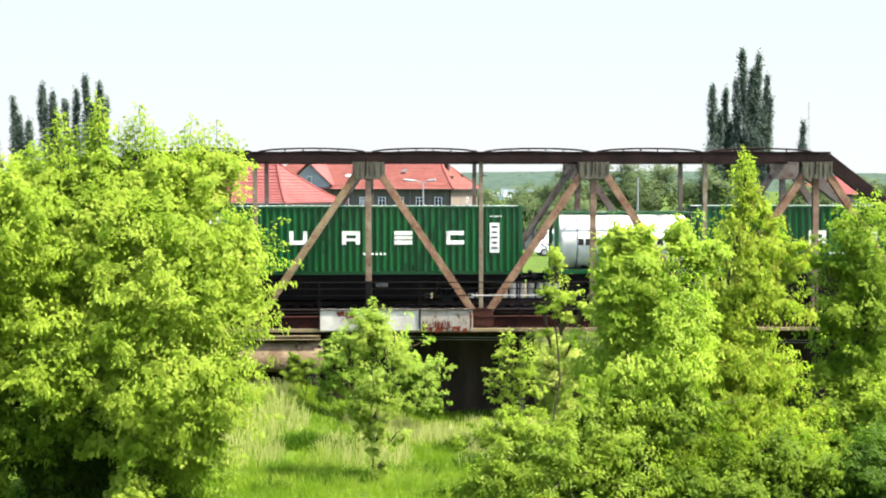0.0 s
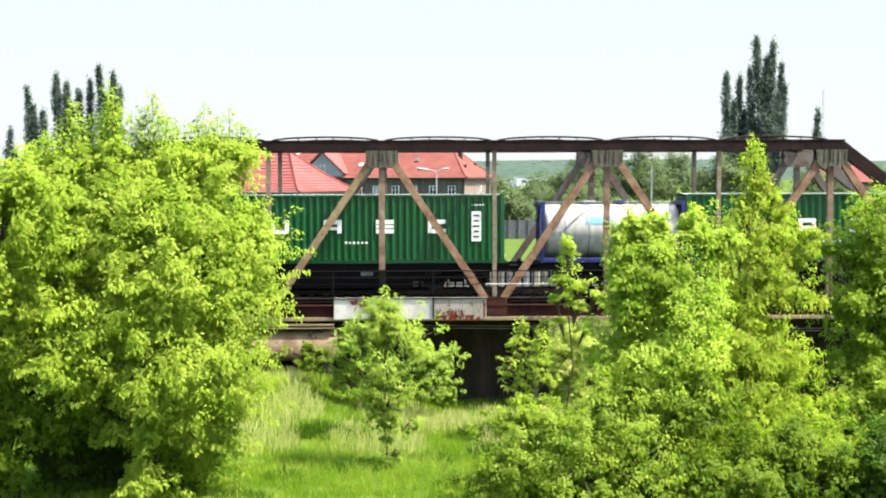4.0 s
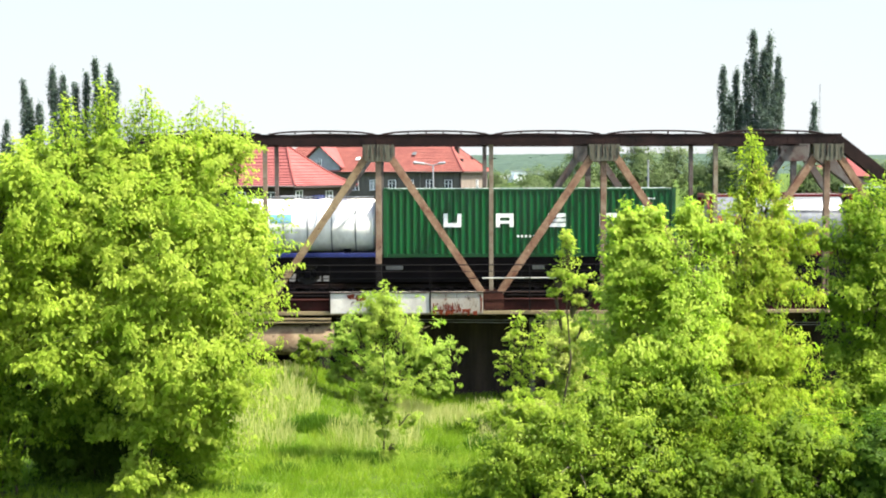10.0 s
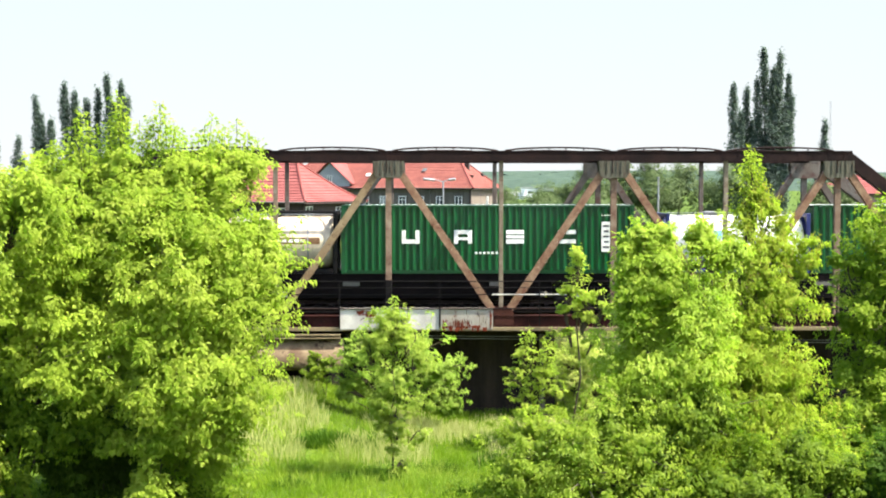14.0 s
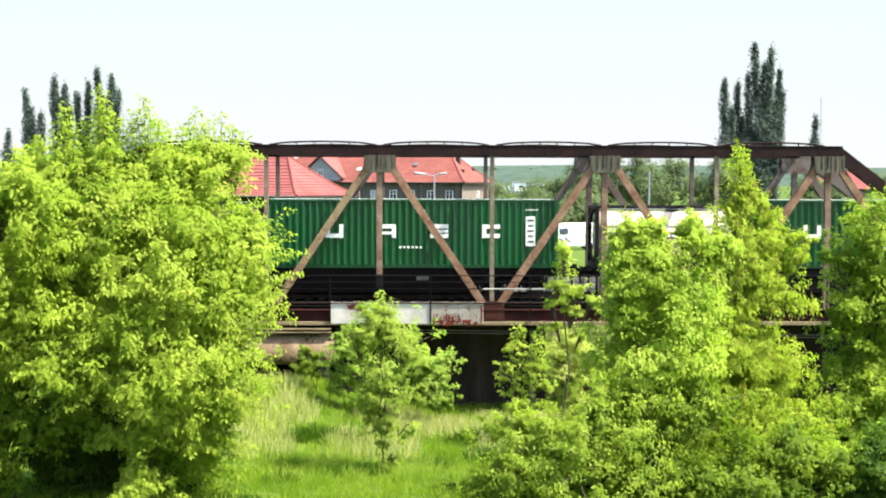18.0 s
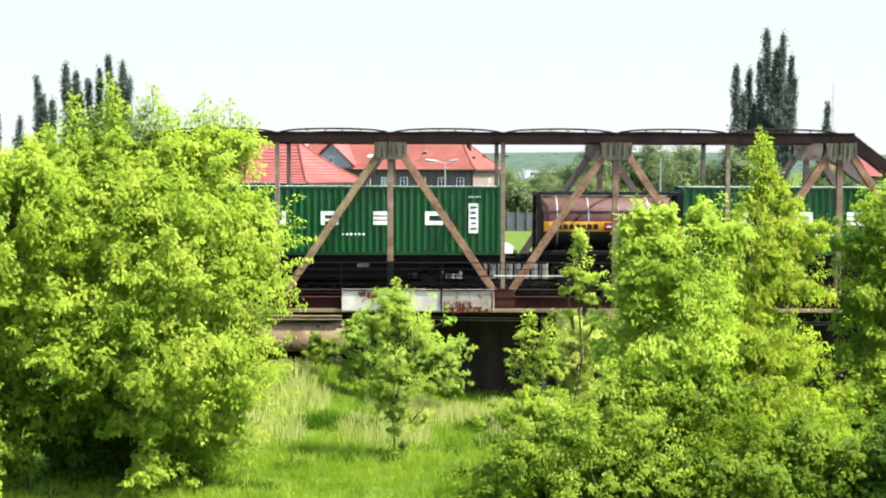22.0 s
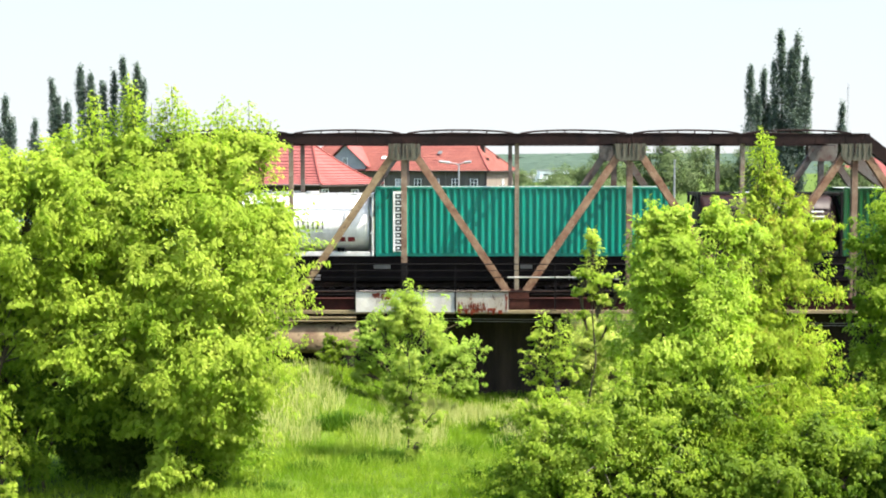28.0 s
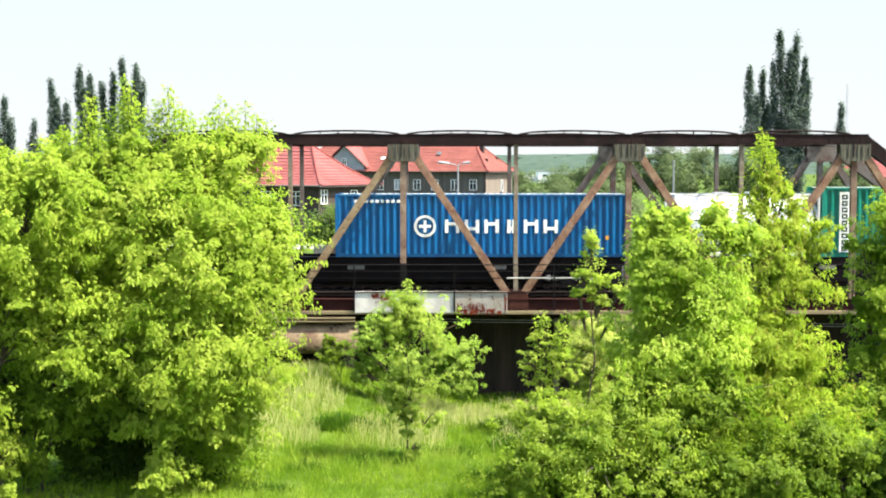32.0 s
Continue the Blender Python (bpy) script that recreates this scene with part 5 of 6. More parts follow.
slim_ash = tree("young_ash", on_ground(-0.85, 41.4),
     [(-0.8, 41.4, 4.1, 0.3, 0.5), (-0.83, 41.4, 5.0, 0.6, 0.4), (-1.15, 41.4, 4.5, 0.75, 0.5), (-0.25, 41.4, 4.5, 0.74, 0.5), (-0.87, 41.4, 3.85, 0.85, 0.55), (0.1, 41.4, 3.95, 0.58, 0.42), (-1.8, 41.4, 4.0, 0.38, 0.32),
      (-0.8, 41.4, 3.1, 0.55, 0.45), (-0.3, 41.4, 2.7, 0.6, 0.4), (-1.3, 41.4, 2.3, 0.32, 0.4), (-0.3, 41.4, 1.9, 0.46, 0.36), (-0.05, 41.4, 1.35, 0.34, 0.24), (-0.75, 41.4, 2.2, 0.5, 0.5), (-0.7, 41.4, 1.4, 0.36, 0.36), (-1.0, 41.4, 1.8, 0.3, 0.3), (-0.8, 41.4, 0.9, 0.22, 0.3), (-0.6, 41.4, 0.45, 0.2, 0.2)],
     "small slender tree with light green leaves in the meadow", LEAF_FRESH, 700, 34, 0.105, 0.19, 1, 0.032, bark=STEM, shell=0.1, shoots=((-0.8, 41.4, 5.6), (-0.4, 41.4, 5.4), (-1.3, 41.4, 5.2)), gaps=-0.12, thin=0.22, droop=0.4)
tree("elder_bush", on_ground(-1.0, 50.5), [(-2.32, 50.5, 2.97, 0.58, 0.62), (-2.43, 50.5, 1.93, 0.55, 0.55), (-2.64, 50.5, 1.3, 0.37, 0.23), (-1.71, 50.5, 1.4, 0.62, 0.41), (0.45, 50.5, 3.05, 0.6, 0.6), (0.85, 50.5, 2.3, 0.6, 0.6), (0.78, 50.5, 1.39, 0.8, 0.6),
      (1.2, 50.5, 0.86, 0.37, 0.27), (-0.46, 50.5, 1.71, 1.14, 0.83), (0.2, 50.5, 2.5, 0.7, 0.8)],
     "rounded elder bush with mid-green leaves near the bridge", LEAF_ELDER, 560, 40, 0.13, 0.2, 4, 0.04, bark=STEM, category="bush", thin=0.22)
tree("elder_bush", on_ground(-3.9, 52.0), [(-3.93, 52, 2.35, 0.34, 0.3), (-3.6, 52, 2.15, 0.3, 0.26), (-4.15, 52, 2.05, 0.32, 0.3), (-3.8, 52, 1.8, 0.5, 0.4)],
     "small dark green elder bush beside the pipeline", LEAF_DARKENED, 110, 36, 0.12, 0.18, 2, 0.02, bark=STEM, category="bush", thin=0.22)
sapling = tree("ash_sapling", on_ground(5.25, 45.5),
     [(5.36, 45.5, 6.75, 0.14, 0.34), (5.2, 45.5, 6.25, 0.26, 0.16), (5.62, 45.5, 6.05, 0.3, 0.18), (4.95, 45.5, 5.55, 0.34, 0.18), (5.75, 45.5, 5.45, 0.4, 0.2), (5.35, 45.5, 5.2, 0.3, 0.18), (5.62, 45.5, 4.7, 0.32, 0.16), (4.9, 45.5, 4.95, 0.3, 0.14), (6.31, 45.5, 4.99, 0.3, 0.16), (5.1, 45.5, 4.2, 0.28, 0.14), (5.9, 45.5, 3.9, 0.3, 0.15)],
     "thin upright ash sapling with bright leaf tufts", LEAF_YOUNG, 210, 32, 0.105, 0.2, 1, 0.045, bark=STEM, shoots=((5.3, 45.5, 7.1),), shell=0.15, gaps=-0.3, thin=0.22, droop=0.4)
tree("ash_sapling", on_ground(3.9, 45.3),
     [(4.1, 45.3, 2.6, 0.3, 0.4), (3.73, 45.5, 3.85, 0.17, 0.21), (3.46, 45.5, 3.46, 0.27, 0.21), (4.46, 45.5, 3.92, 0.2, 0.23), (3.93, 45.5, 3.15, 0.42, 0.34), (3.23, 45.5, 2.69, 0.32, 0.34), (3.77, 45.5, 2.45, 0.42, 0.38), (3.54, 45.5, 1.91, 0.46, 0.34), (4.31, 45.5, 2.84, 0.27, 0.31), (4.47, 45.5, 2.14, 0.34, 0.42), (3.9, 45.5, 1.3, 0.7, 0.4)],
     "short ash sapling with sparse pale leaf tufts", LEAF_YOUNG, 165, 30, 0.105, 0.2, 2, 0.03, bark=STEM, shoots=((3.73, 45.5, 4.15), (4.46, 45.5, 4.25)), shell=0.15, gaps=-0.2, thin=0.22, droop=0.4)
tree("willow_shrub", on_ground(5.9, 47.5), [(5.63, 47.5, 3.53, 0.4, 0.32), (5.47, 47.5, 2.72, 0.48, 0.4), (6.11, 47.5, 2.88, 0.4, 0.48), (5.63, 47.5, 2.07, 0.48, 0.48), (6.36, 47.5, 1.91, 0.4, 0.48), (5.88, 47.5, 1.42, 0.56, 0.4), (6.6, 47.5, 2.8, 0.4, 0.5), (5.19, 47.2, 3.0, 0.45, 0.6), (5.78, 47.2, 3.5, 0.5, 0.5), (6.38, 47.2, 3.1, 0.5, 0.7), (5.39, 47.2, 2.1, 0.6, 0.7), (6.29, 47.2, 1.9, 0.6, 0.7), (5.8, 47.2, 0.9, 0.9, 0.6)],
     "thin pale green willow shrub by the bridge", LEAF_PALE, 620, 36, 0.11, 0.24, 3, 0.03, bark=STEM, category="shrub", gaps=-0.1, thin=0.16)
tree("maple_bush", on_ground(4.1, 36.0),
     [(3.35, 36, 1.55, 1.51, 1.12), (4.67, 35.7, 1.17, 1.8, 1.35), (2.43, 35.7, 0.87, 0.9, 0.82), (5.16, 36, 2.46, 1.06, 0.91), (2.93, 36.4, 2.38, 0.69, 0.43)],
     "spreading low maple bush with green leaves", LEAF_MID, 800, 66, 0.11, 0.28, 4, 0.06, category="bush")
tree("ash_tree", on_ground(6.7, 37.5),
     [(6.6, 37.5, 6.74, 0.66, 0.98), (6.87, 37.5, 4.22, 1.26, 1.42), (6.1, 37.5, 7.68, 0.28, 0.41), (7.19, 37.5, 6.74, 0.71, 0.71), (7.66, 37.5, 5.33, 0.79, 1.26), (6.4, 37.5, 5.01, 0.68, 0.94), (8.02, 37.7, 7.7, 0.4, 0.47), (8.65, 38.2, 7.2, 0.45, 0.5), (6.3, 37.5, 6.43, 0.6, 0.94), (6.64, 37.5, 7.53, 0.31, 0.47)],
     "ash with yellow-green hanging leaves", LEAF_ASH, 1500, 66, 0.12, 0.3, 3, 0.09, shoots=((6.0, 37.5, 8.28), (6.61, 37.5, 8.08), (7.86, 37.5, 8.24)))
pointed_ash = tree("ash_tree", on_ground(9.9, 40.8),
     [(10.06, 40.8, 9.75, 0.15, 0.31), (10.2, 40.8, 8.89, 0.16, 0.16), (9.85, 40.8, 8.2, 0.28, 0.25), (10.56, 40.8, 8.4, 0.24, 0.2), (10.04, 40.8, 7.39, 0.72, 0.79), (11.07, 40.8, 7.39, 0.65, 0.55), (11.58, 40.8, 6.79, 0.38, 0.38), (9.87, 40.8, 5.68, 0.79, 1.37), (10.98, 40.8, 5.68, 0.79, 0.86), (10.17, 40.3, 3.86, 1.18, 1.35), (9.67, 40.3, 2.51, 1.52, 1.35),
      (11.41, 40.5, 3.33, 0.78, 0.68), (10.93, 40.3, 1.49, 1.52, 1.35), (10.21, 39.8, 0.25, 2.34, 1.34), (8.71, 39.8, 0.25, 1.34, 1.17), (9.25, 40.7, 3.98, 0.61, 1.02), (11.55, 39.8, 0.09, 1.5, 1.17)],
     "tall pointed ash heavy with yellowish seed bunches", LEAF_OLIVE, 2000, 62, 0.12, 0.28, 3, 0.11, seeds=1050, shoots=((10.04, 40.8, 10.3), (9.93, 40.7, 10.09), (10.15, 40.9, 9.92), (10.23, 40.8, 9.53), (10.6, 40.8, 8.8)), droop=0.75, thin=0.2, lift=0.6, gaps=-0.27, fade=0.02)
tree("ash_tree", on_ground(14.9, 43.0),
     [(15, 43, 5.13, 1.19, 1.8), (13.74, 43, 6.58, 0.54, 0.4), (15, 43, 7.3, 0.9, 1.15), (15, 43, 2.97, 0.87, 1.62), (14.83, 42, 1, 1.41, 1.94), (13.95, 43, 4.77, 0.34, 0.47), (13.61, 41.5, 0.75, 1.04, 1.04), (13.92, 43, 3.33, 0.43, 0.54), (13.38, 40.8, -0.31, 1.54, 1.2)],
     "green ash at the edge of the thicket", LEAF_GREEN, 1100, 66, 0.13, 0.32, 3, 0.1, shoots=((14.82, 43, 8.9), (15.36, 43, 9.0), (13.6, 43, 7.5)))
# lower ash crown as its own mass, coloured darker to stand for shade
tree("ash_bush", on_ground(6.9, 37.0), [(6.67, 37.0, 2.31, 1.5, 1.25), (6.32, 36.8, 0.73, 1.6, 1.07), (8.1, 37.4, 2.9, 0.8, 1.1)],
     "lower ash leaves between two trees, shade put into their dull green", LEAF_DARKENED, 560, 62, 0.125, 0.28, 3, 0.05, category="bush")
# the shaded corner of the thicket, darkened through its leaf colour
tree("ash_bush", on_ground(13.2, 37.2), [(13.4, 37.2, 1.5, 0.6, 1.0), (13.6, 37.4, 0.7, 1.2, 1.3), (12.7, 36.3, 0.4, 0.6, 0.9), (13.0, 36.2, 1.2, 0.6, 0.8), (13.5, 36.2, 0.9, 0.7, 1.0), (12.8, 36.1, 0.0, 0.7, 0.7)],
     "dark green leaf mass at the thicket's end, shade put into its colour", LEAF_SHADE, 620, 62, 0.13, 0.28, 3, 0.05, category="bush", gaps=-0.5)
# front leaves, with the shadows between them worked into a darker green
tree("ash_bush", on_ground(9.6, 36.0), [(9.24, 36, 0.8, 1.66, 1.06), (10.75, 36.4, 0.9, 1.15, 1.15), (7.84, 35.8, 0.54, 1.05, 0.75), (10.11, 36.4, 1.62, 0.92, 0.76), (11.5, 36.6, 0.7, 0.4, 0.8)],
     "thick ash leaves in the front of the thicket, shadows put into their green", LEAF_DARKENED, 600, 66, 0.125, 0.27, 4, 0.05, category="bush")
# another added mass, coloured near-black for the shaded gap between the ashes
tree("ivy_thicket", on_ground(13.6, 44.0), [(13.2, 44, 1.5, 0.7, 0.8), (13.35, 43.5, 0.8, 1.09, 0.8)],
     "near-black leaf mass added for the dark gap between two ashes", LEAF_HOLLOW, 120, 60, 0.13, 0.26, 2, 0.05, category="bush", gaps=-0.6, shell=0.1)

# poplars beyond the town side: each one a bundle of upright plumes (offset, height, half width)
for px, py, plumes in (((-57.7, 182, ((0, 15.7, 0.9), (0.8, 13.0, 0.9))), (-54.4, 184, ((0, 12.7, 0.8), (0.5, 10.0, 0.8))),
                       (-49.6, 180, ((-1.3, 18.0, 0.9), (-0.4, 15.5, 1.0), (0.7, 15.0, 0.9))), (-46.9, 182, ((-0.5, 19.8, 1.0), (0.7, 18.7, 1.0), (1.5, 16.0, 0.9))),
                       (-43.4, 181, ((-0.8, 17.6, 0.8), (0.5, 19.0, 0.8))), (-40.3, 180, ((-1.0, 20.7, 1.0), (0.8, 19.9, 0.95), (1.8, 17.8, 0.8), (-0.2, 17.0, 0.9)))) + ((42.6, 180, ((-0.5, 19.7, 1.0), (0.3, 16.0, 0.8))), (44.2, 182, ((0.0, 19.4, 0.95), (0.7, 15.0, 0.7))),
                       (46.8, 180, ((-0.7, 24.5, 0.95), (1.55, 23.9, 0.9), (-1.8, 20.3, 0.8), (2.5, 21.0, 0.8), (3.1, 18.2, 0.8), (0.5, 21.8, 1.4))),
                       (55.5, 184, ((0, 15.0, 0.8), (0.5, 11.0, 0.8))))):
    gz = ground_z(px, py)
    ob = thing("poplar", (px, py, gz), "tall narrow dark green Lombardy poplar", "tree", "poplars on the skyline")
    cs = []
    bm = rod((0, 0, -0.3), (0, 0, 6.0), 0.3, 8, 0.2)
    for dx, top, r in plumes:
        r *= 0.82
        n = int(60 * top * r)
        f = rng.uniform(0.12, 1.0, n)
        sway = 0.14 * np.sin(f * 7 + dx * 3)
        rad = 1.42 * r * np.minimum(1.0, (1.03 - f) * 2.2) ** 0.8 * (0.8 + 0.3 * np.sin(f * 19 + dx * 5))
        a, q = rng.uniform(0, 2 * np.pi, n), np.sqrt(rng.uniform(0.1, 1, n))
        cs.append(np.stack([dx * (0.45 + 0.55 * f) + sway + np.cos(a) * q * rad, np.sin(a) * q * rad * 0.9, f * top - 0.3 * rad], 1))
        add_rod(bm, (0, 0, 1.5), (dx * 0.8, 0, top * 0.55), 0.14, 6, 0.08)
        add_rod(bm, (dx * 0.8, 0, top * 0.55), (dx, 0, top * 0.95), 0.08, 5, 0.02)
    c = np.vstack(cs)
    pos = np.repeat(c, 7, 0) + rng.normal(0, 0.2, (len(c) * 7, 3)) * np.array([0.8, 0.8, 1.7])
    me = leaf_mesh("crown", pos, np.full(len(pos), 0.3), rng.normal(0, 0.6, (len(pos), 3)) + np.array([0, -0.3, 0.6]), -0.9)
    me.materials.append(LEAF_POPLAR)
    cr = new("crown", me)
    cr.parent = ob
    part("trunk", bm, BARK, ob)


def round_tree(x, y, h, w, label, mat=LEAF_FAR, n=520, leaf=0.3, name="leafy_tree", category="tree", group="trees behind the railway"):
    gz = ground_z(x, y)
    ob = thing(name, (x, y, gz), label, category, group)
    blobs = [(0, 0, h * 0.62, w * 0.42, h * 0.34)]
    for k in range(6):
        blobs.append((rng.uniform(-0.4, 0.4) * w, rng.uniform(-0.3, 0.3) * w, h * rng.uniform(0.35, 0.85), w * rng.uniform(0.15, 0.26), h * rng.uniform(0.12, 0.2)))
    c, d, size = tufts(blobs, n, 1.0, 0.5)
    n = len(c)
    c[:, 2] = np.maximum(c[:, 2], 0.2)
    pos = np.repeat(c, 14, 0) + rng.normal(0, leaf * 0.9, (n * 14, 3))
    me = leaf_mesh("crown", pos, np.full(len(pos), leaf), np.repeat(d, 14, 0), 0.2)
    me.materials.append(mat)
    cr = new("crown", me)
    cr.parent = ob
    bm = rod((0, 0, -0.3), (0, 0, h * 0.55), 0.03 * h * 0.6, 7, 0.012 * h)
    for k in range(4):
        a = rng.uniform(0, 6.28)
        add_rod(bm, (0, 0, h * 0.35), (math.cos(a) * w * 0.25, math.sin(a) * w * 0.25, h * 0.7), 0.012 * h * 0.7, 5, 0.02)
    part("trunk", bm, BARK, ob)
    return ob


for x, y, h, w in ((13.5, 165, 5.5, 6), (17.5, 172, 6.8, 7), (21.0, 168, 7.8, 7), (25.0, 175, 9.6, 8), (29.5, 170, 10.4, 8), (34.0, 176, 10.2, 8), (38.5, 170, 9.4, 7), (9.8, 190, 6.0, 7),
                   (57, 178, 7, 8), (63, 180, 8, 9), (15.5, 140, 4.6, 5), (19, 142, 5.2, 5.5), (11.5, 150, 4.4, 4.5), (45, 150, 7, 6), (-30, 160, 9, 9), (-44, 170, 10, 9)):
    round_tree(x, y, h, w, "leafy tree among others behind the railway")
for x, y, h, w in ((-8.3, 84, 2.9, 2.6), (-6.6, 82, 3.2, 2.8), (-1.9, 74, 2.8, 2.2), (-0.2, 74.5, 3.5, 2.4), (0.9, 75, 3.2, 2.0), (0.3, 73, 2.4, 1.8), (-13, 78, 3.2, 3), (-5.3, 81, 3.3, 2.6), (-4.0, 83, 3.1, 2.2), (14.5, 80, 3.6, 4.0), (17.5, 82, 4.0, 4.2), (21, 80, 3.4, 4), (26, 84, 4, 5)):
    round_tree(x, y, h, w, "bush of dull green leaves behind the track", LEAF_DULL, 150, 0.2, "bush", "bush", "bushes behind the track")

# wooded ridge on the horizon
wood_x, wood_y = np.linspace(-1150, 1150, 260), np.linspace(1150, 2350, 90)
wv = [(x + rng.normal(0, 2.5), y + rng.normal(0, 3), ground_z(x, y) + rng.uniform(10, 13) * min(1.0, (y - 1150) / 60) - 1) for y in wood_y for x in wood_x]
wf = [(j * 260 + i, j * 260 + i + 1, (j + 1) * 260 + i + 1, (j + 1) * 260 + i) for j in range(89) for i in range(259)]
me = bpy.data.meshes.new("wood")
me.from_pydata(wv, [], wf)
me.materials.append(CANOPY)
tagged(new("far_woodland", me), "blue-green wooded ridge on the horizon", "woodland", kind="stuff")
bm = bmesh.new()
rowa = [(bm.verts.new((x, 3400 - 0.00006 * x * x, -60)), bm.verts.new((x, 3400 - 0.00006 * x * x, 1100))) for x in np.linspace(-2300, 2300, 41)]
for a, b in zip(rowa, rowa[1:]):
    bm.faces.new((a[0], b[0], b[1], a[1]))
tagged(part("sky_backdrop", bm, HAZE, None), "pale milky blue hazy sky over the horizon", "backdrop", kind="structure")
hall = thing("warehouse", (62, 640, ground_z(62, 640)), "long white flat-roofed warehouse far behind the trees", "building")
part("wall", box(0, 0, 1.4, 26, 18, 7.4, 0.05), HALL_WHITE, hall)
part("roof", box(0, 0, 5.3, 26.6, 18.6, 0.5, 0.05), LAMP_GREY, hall)
part("annex", box(-17, 2, 0.8, 8, 12, 5.4, 0.05), HALL_WHITE, hall)
for k in range(6):
    part("window", box(-10 + 4 * k, -9.02, 3.4, 2.4, 0.08, 1.0), GLASS, hall)

# grass: tussocks of fanned blades, lush and short ones in patches
def tussocks(name, label, material, centres, blades, height, spread, width, lean, part_of_kind="grass"):
    """Grass in tussocks: places on the ground, blades on each, their height, the tussock's radius, a blade's half width."""
    k = len(centres)
    z = np.array([ground_z(a, b) for a, b in centres])
    c = np.repeat(np.column_stack([centres, z]), blades, 0)
    n = k * blades
    ang = rng.uniform(0, 2 * np.pi, n)
    rad = np.sqrt(rng.uniform(0, 1, n))
    out = np.stack([np.cos(ang), np.sin(ang), np.zeros(n)], 1)
    h = np.repeat(height, blades) * rng.uniform(0.55, 1.15, n) * (1.1 - 0.4 * rad)
    foot = c + out * (rad * spread)[:, None] - np.array([0, 0, 0.03])
    tip = foot + (out * (rad * lean)[:, None] + rng.normal(0, 0.16, (n, 3)) * np.array([1, 1, 0])) * h[:, None] + np.array([0, 0, 1.0]) * h[:, None]
    turn = rng.uniform(0, 2 * np.pi, n)
    w = (width * rng.uniform(0.6, 1.4, n))[:, None] * np.stack([np.cos(turn), np.sin(turn), np.zeros(n)], 1)
    me = quads(name, np.stack([foot - w, foot + w, tip + w * 0.3, tip - w * 0.3], 1))
    me.materials.append(material)
    return tagged(new(name, me), label, part_of_kind, kind="stuff")


def scatter(n, x0, x1, y0, y1):
    return np.column_stack([rng.uniform(x0, x1, n), y0 + (y1 - y0) * rng.uniform(0, 1, n) ** 1.1])


cs = scatter(15500, -14, 17, 33.5, 60)
lush = np.array([noise.noise((a * 0.45, b * 0.3, 9.0)) + 0.5 * noise.noise((a * 1.3, b * 0.9, 3.0)) for a, b in cs])
tussocks("meadow_grass", "uncut fresh green meadow grass", GRASS_BLADE, cs, 11, 0.3 + 0.2 * lush, 0.17, 0.011, 0.75)
cs = scatter(1500, -9, 9, 36, 52)
keep = np.array([noise.noise((a * 0.5, b * 0.35, 17.0)) for a, b in cs])
tussocks("tall_grass", "tall soft light green grass tufts in the meadow", GRASS_TALL, cs[keep > 0.08], 26, 0.42 + 0.3 * keep[keep > 0.08], 0.22, 0.008, 0.8)


def weed_patch(x, y, w, d, h, n):
    """A patch of rank dark grass and weeds in the meadow."""
    a = rng.uniform(0, 2 * np.pi, n)
    r = np.sqrt(rng.uniform(0, 1, n)) * rng.uniform(0.7, 1.2, n)
    place_ = np.column_stack([x + np.cos(a) * r * w, y + np.sin(a) * r * d])
    tussocks("weed_patch", "patch of rank dark green weeds in the grass", LEAF_WEED, place_, 26, h * (1.15 - 0.5 * r), 0.16, 0.017, 0.7, "weeds")


for x, y, w, d, h, n in ((-3.1, 45.6, 1.0, 0.6, 0.6, 75), (-2.1, 45.9, 0.6, 0.5, 0.5, 40), (-1.4, 41.3, 0.7, 0.4, 0.4, 40), (-2.3, 41.0, 0.5, 0.4, 0.36, 24), (0.6, 42.6, 0.7, 0.5, 0.4, 30),
                         (2.6, 43.6, 0.8, 0.7, 0.5, 45), (-3.9, 40.2, 0.6, 0.4, 0.36, 24), (1.6, 39.3, 0.9, 0.5, 0.36, 40), (2.4, 46.6, 0.7, 0.5, 0.5, 30), (-4.9, 37.4, 0.8, 0.5, 0.36, 30)):
    weed_patch(x, y, w, d, h, n)
n = 7500
gx_ = rng.uniform(-8, 6, n)
gy_ = rng.uniform(43, 53, n)
keep = np.array([noise.noise((a * 0.5, b * 0.3, 2.0)) > -0.05 for a, b in zip(gx_, gy_)])
gx_, gy_ = gx_[keep], gy_[keep]
n = len(gx_)
foot = np.stack([gx_, gy_, np.array([ground_z(a, b) for a, b in zip(gx_, gy_)])], 1)
tip = foot + np.stack([rng.normal(0, 0.12, n), rng.normal(0, 0.12, n), rng.uniform(0.35, 0.65, n)], 1)
wid = np.tile([0.007, 0, 0], (n, 1))
me = quads("stalks", np.stack([foot - wid, foot + wid, tip + wid, tip - wid], 1))
me.materials.append(GRASS_DRY)
tagged(new("dry_grass", me), "pale dry grass stalks standing in the meadow", "grass", kind="stuff")
n = 9000
gx_ = rng.uniform(-6, 22, n)
gy_ = rng.uniform(58.5, 67, n)
foot = np.stack([gx_, gy_, np.array([ground_z(a, b) for a, b in zip(gx_, gy_)])], 1)
tip = foot + np.stack([rng.normal(0, 0.2, n), rng.normal(0, 0.2, n), rng.uniform(0.3, 0.75, n)], 1)
wid = np.tile([0.022, 0, 0], (n, 1))
me = quads("slope_grass", np.stack([foot - wid, foot + wid, tip + wid * 0.4, tip - wid * 0.4], 1))
me.materials.append(GRASS_SLOPE)
tagged(new("slope_grass", me), "pale dry grass on the slope behind the bridge", "grass", kind="stuff")


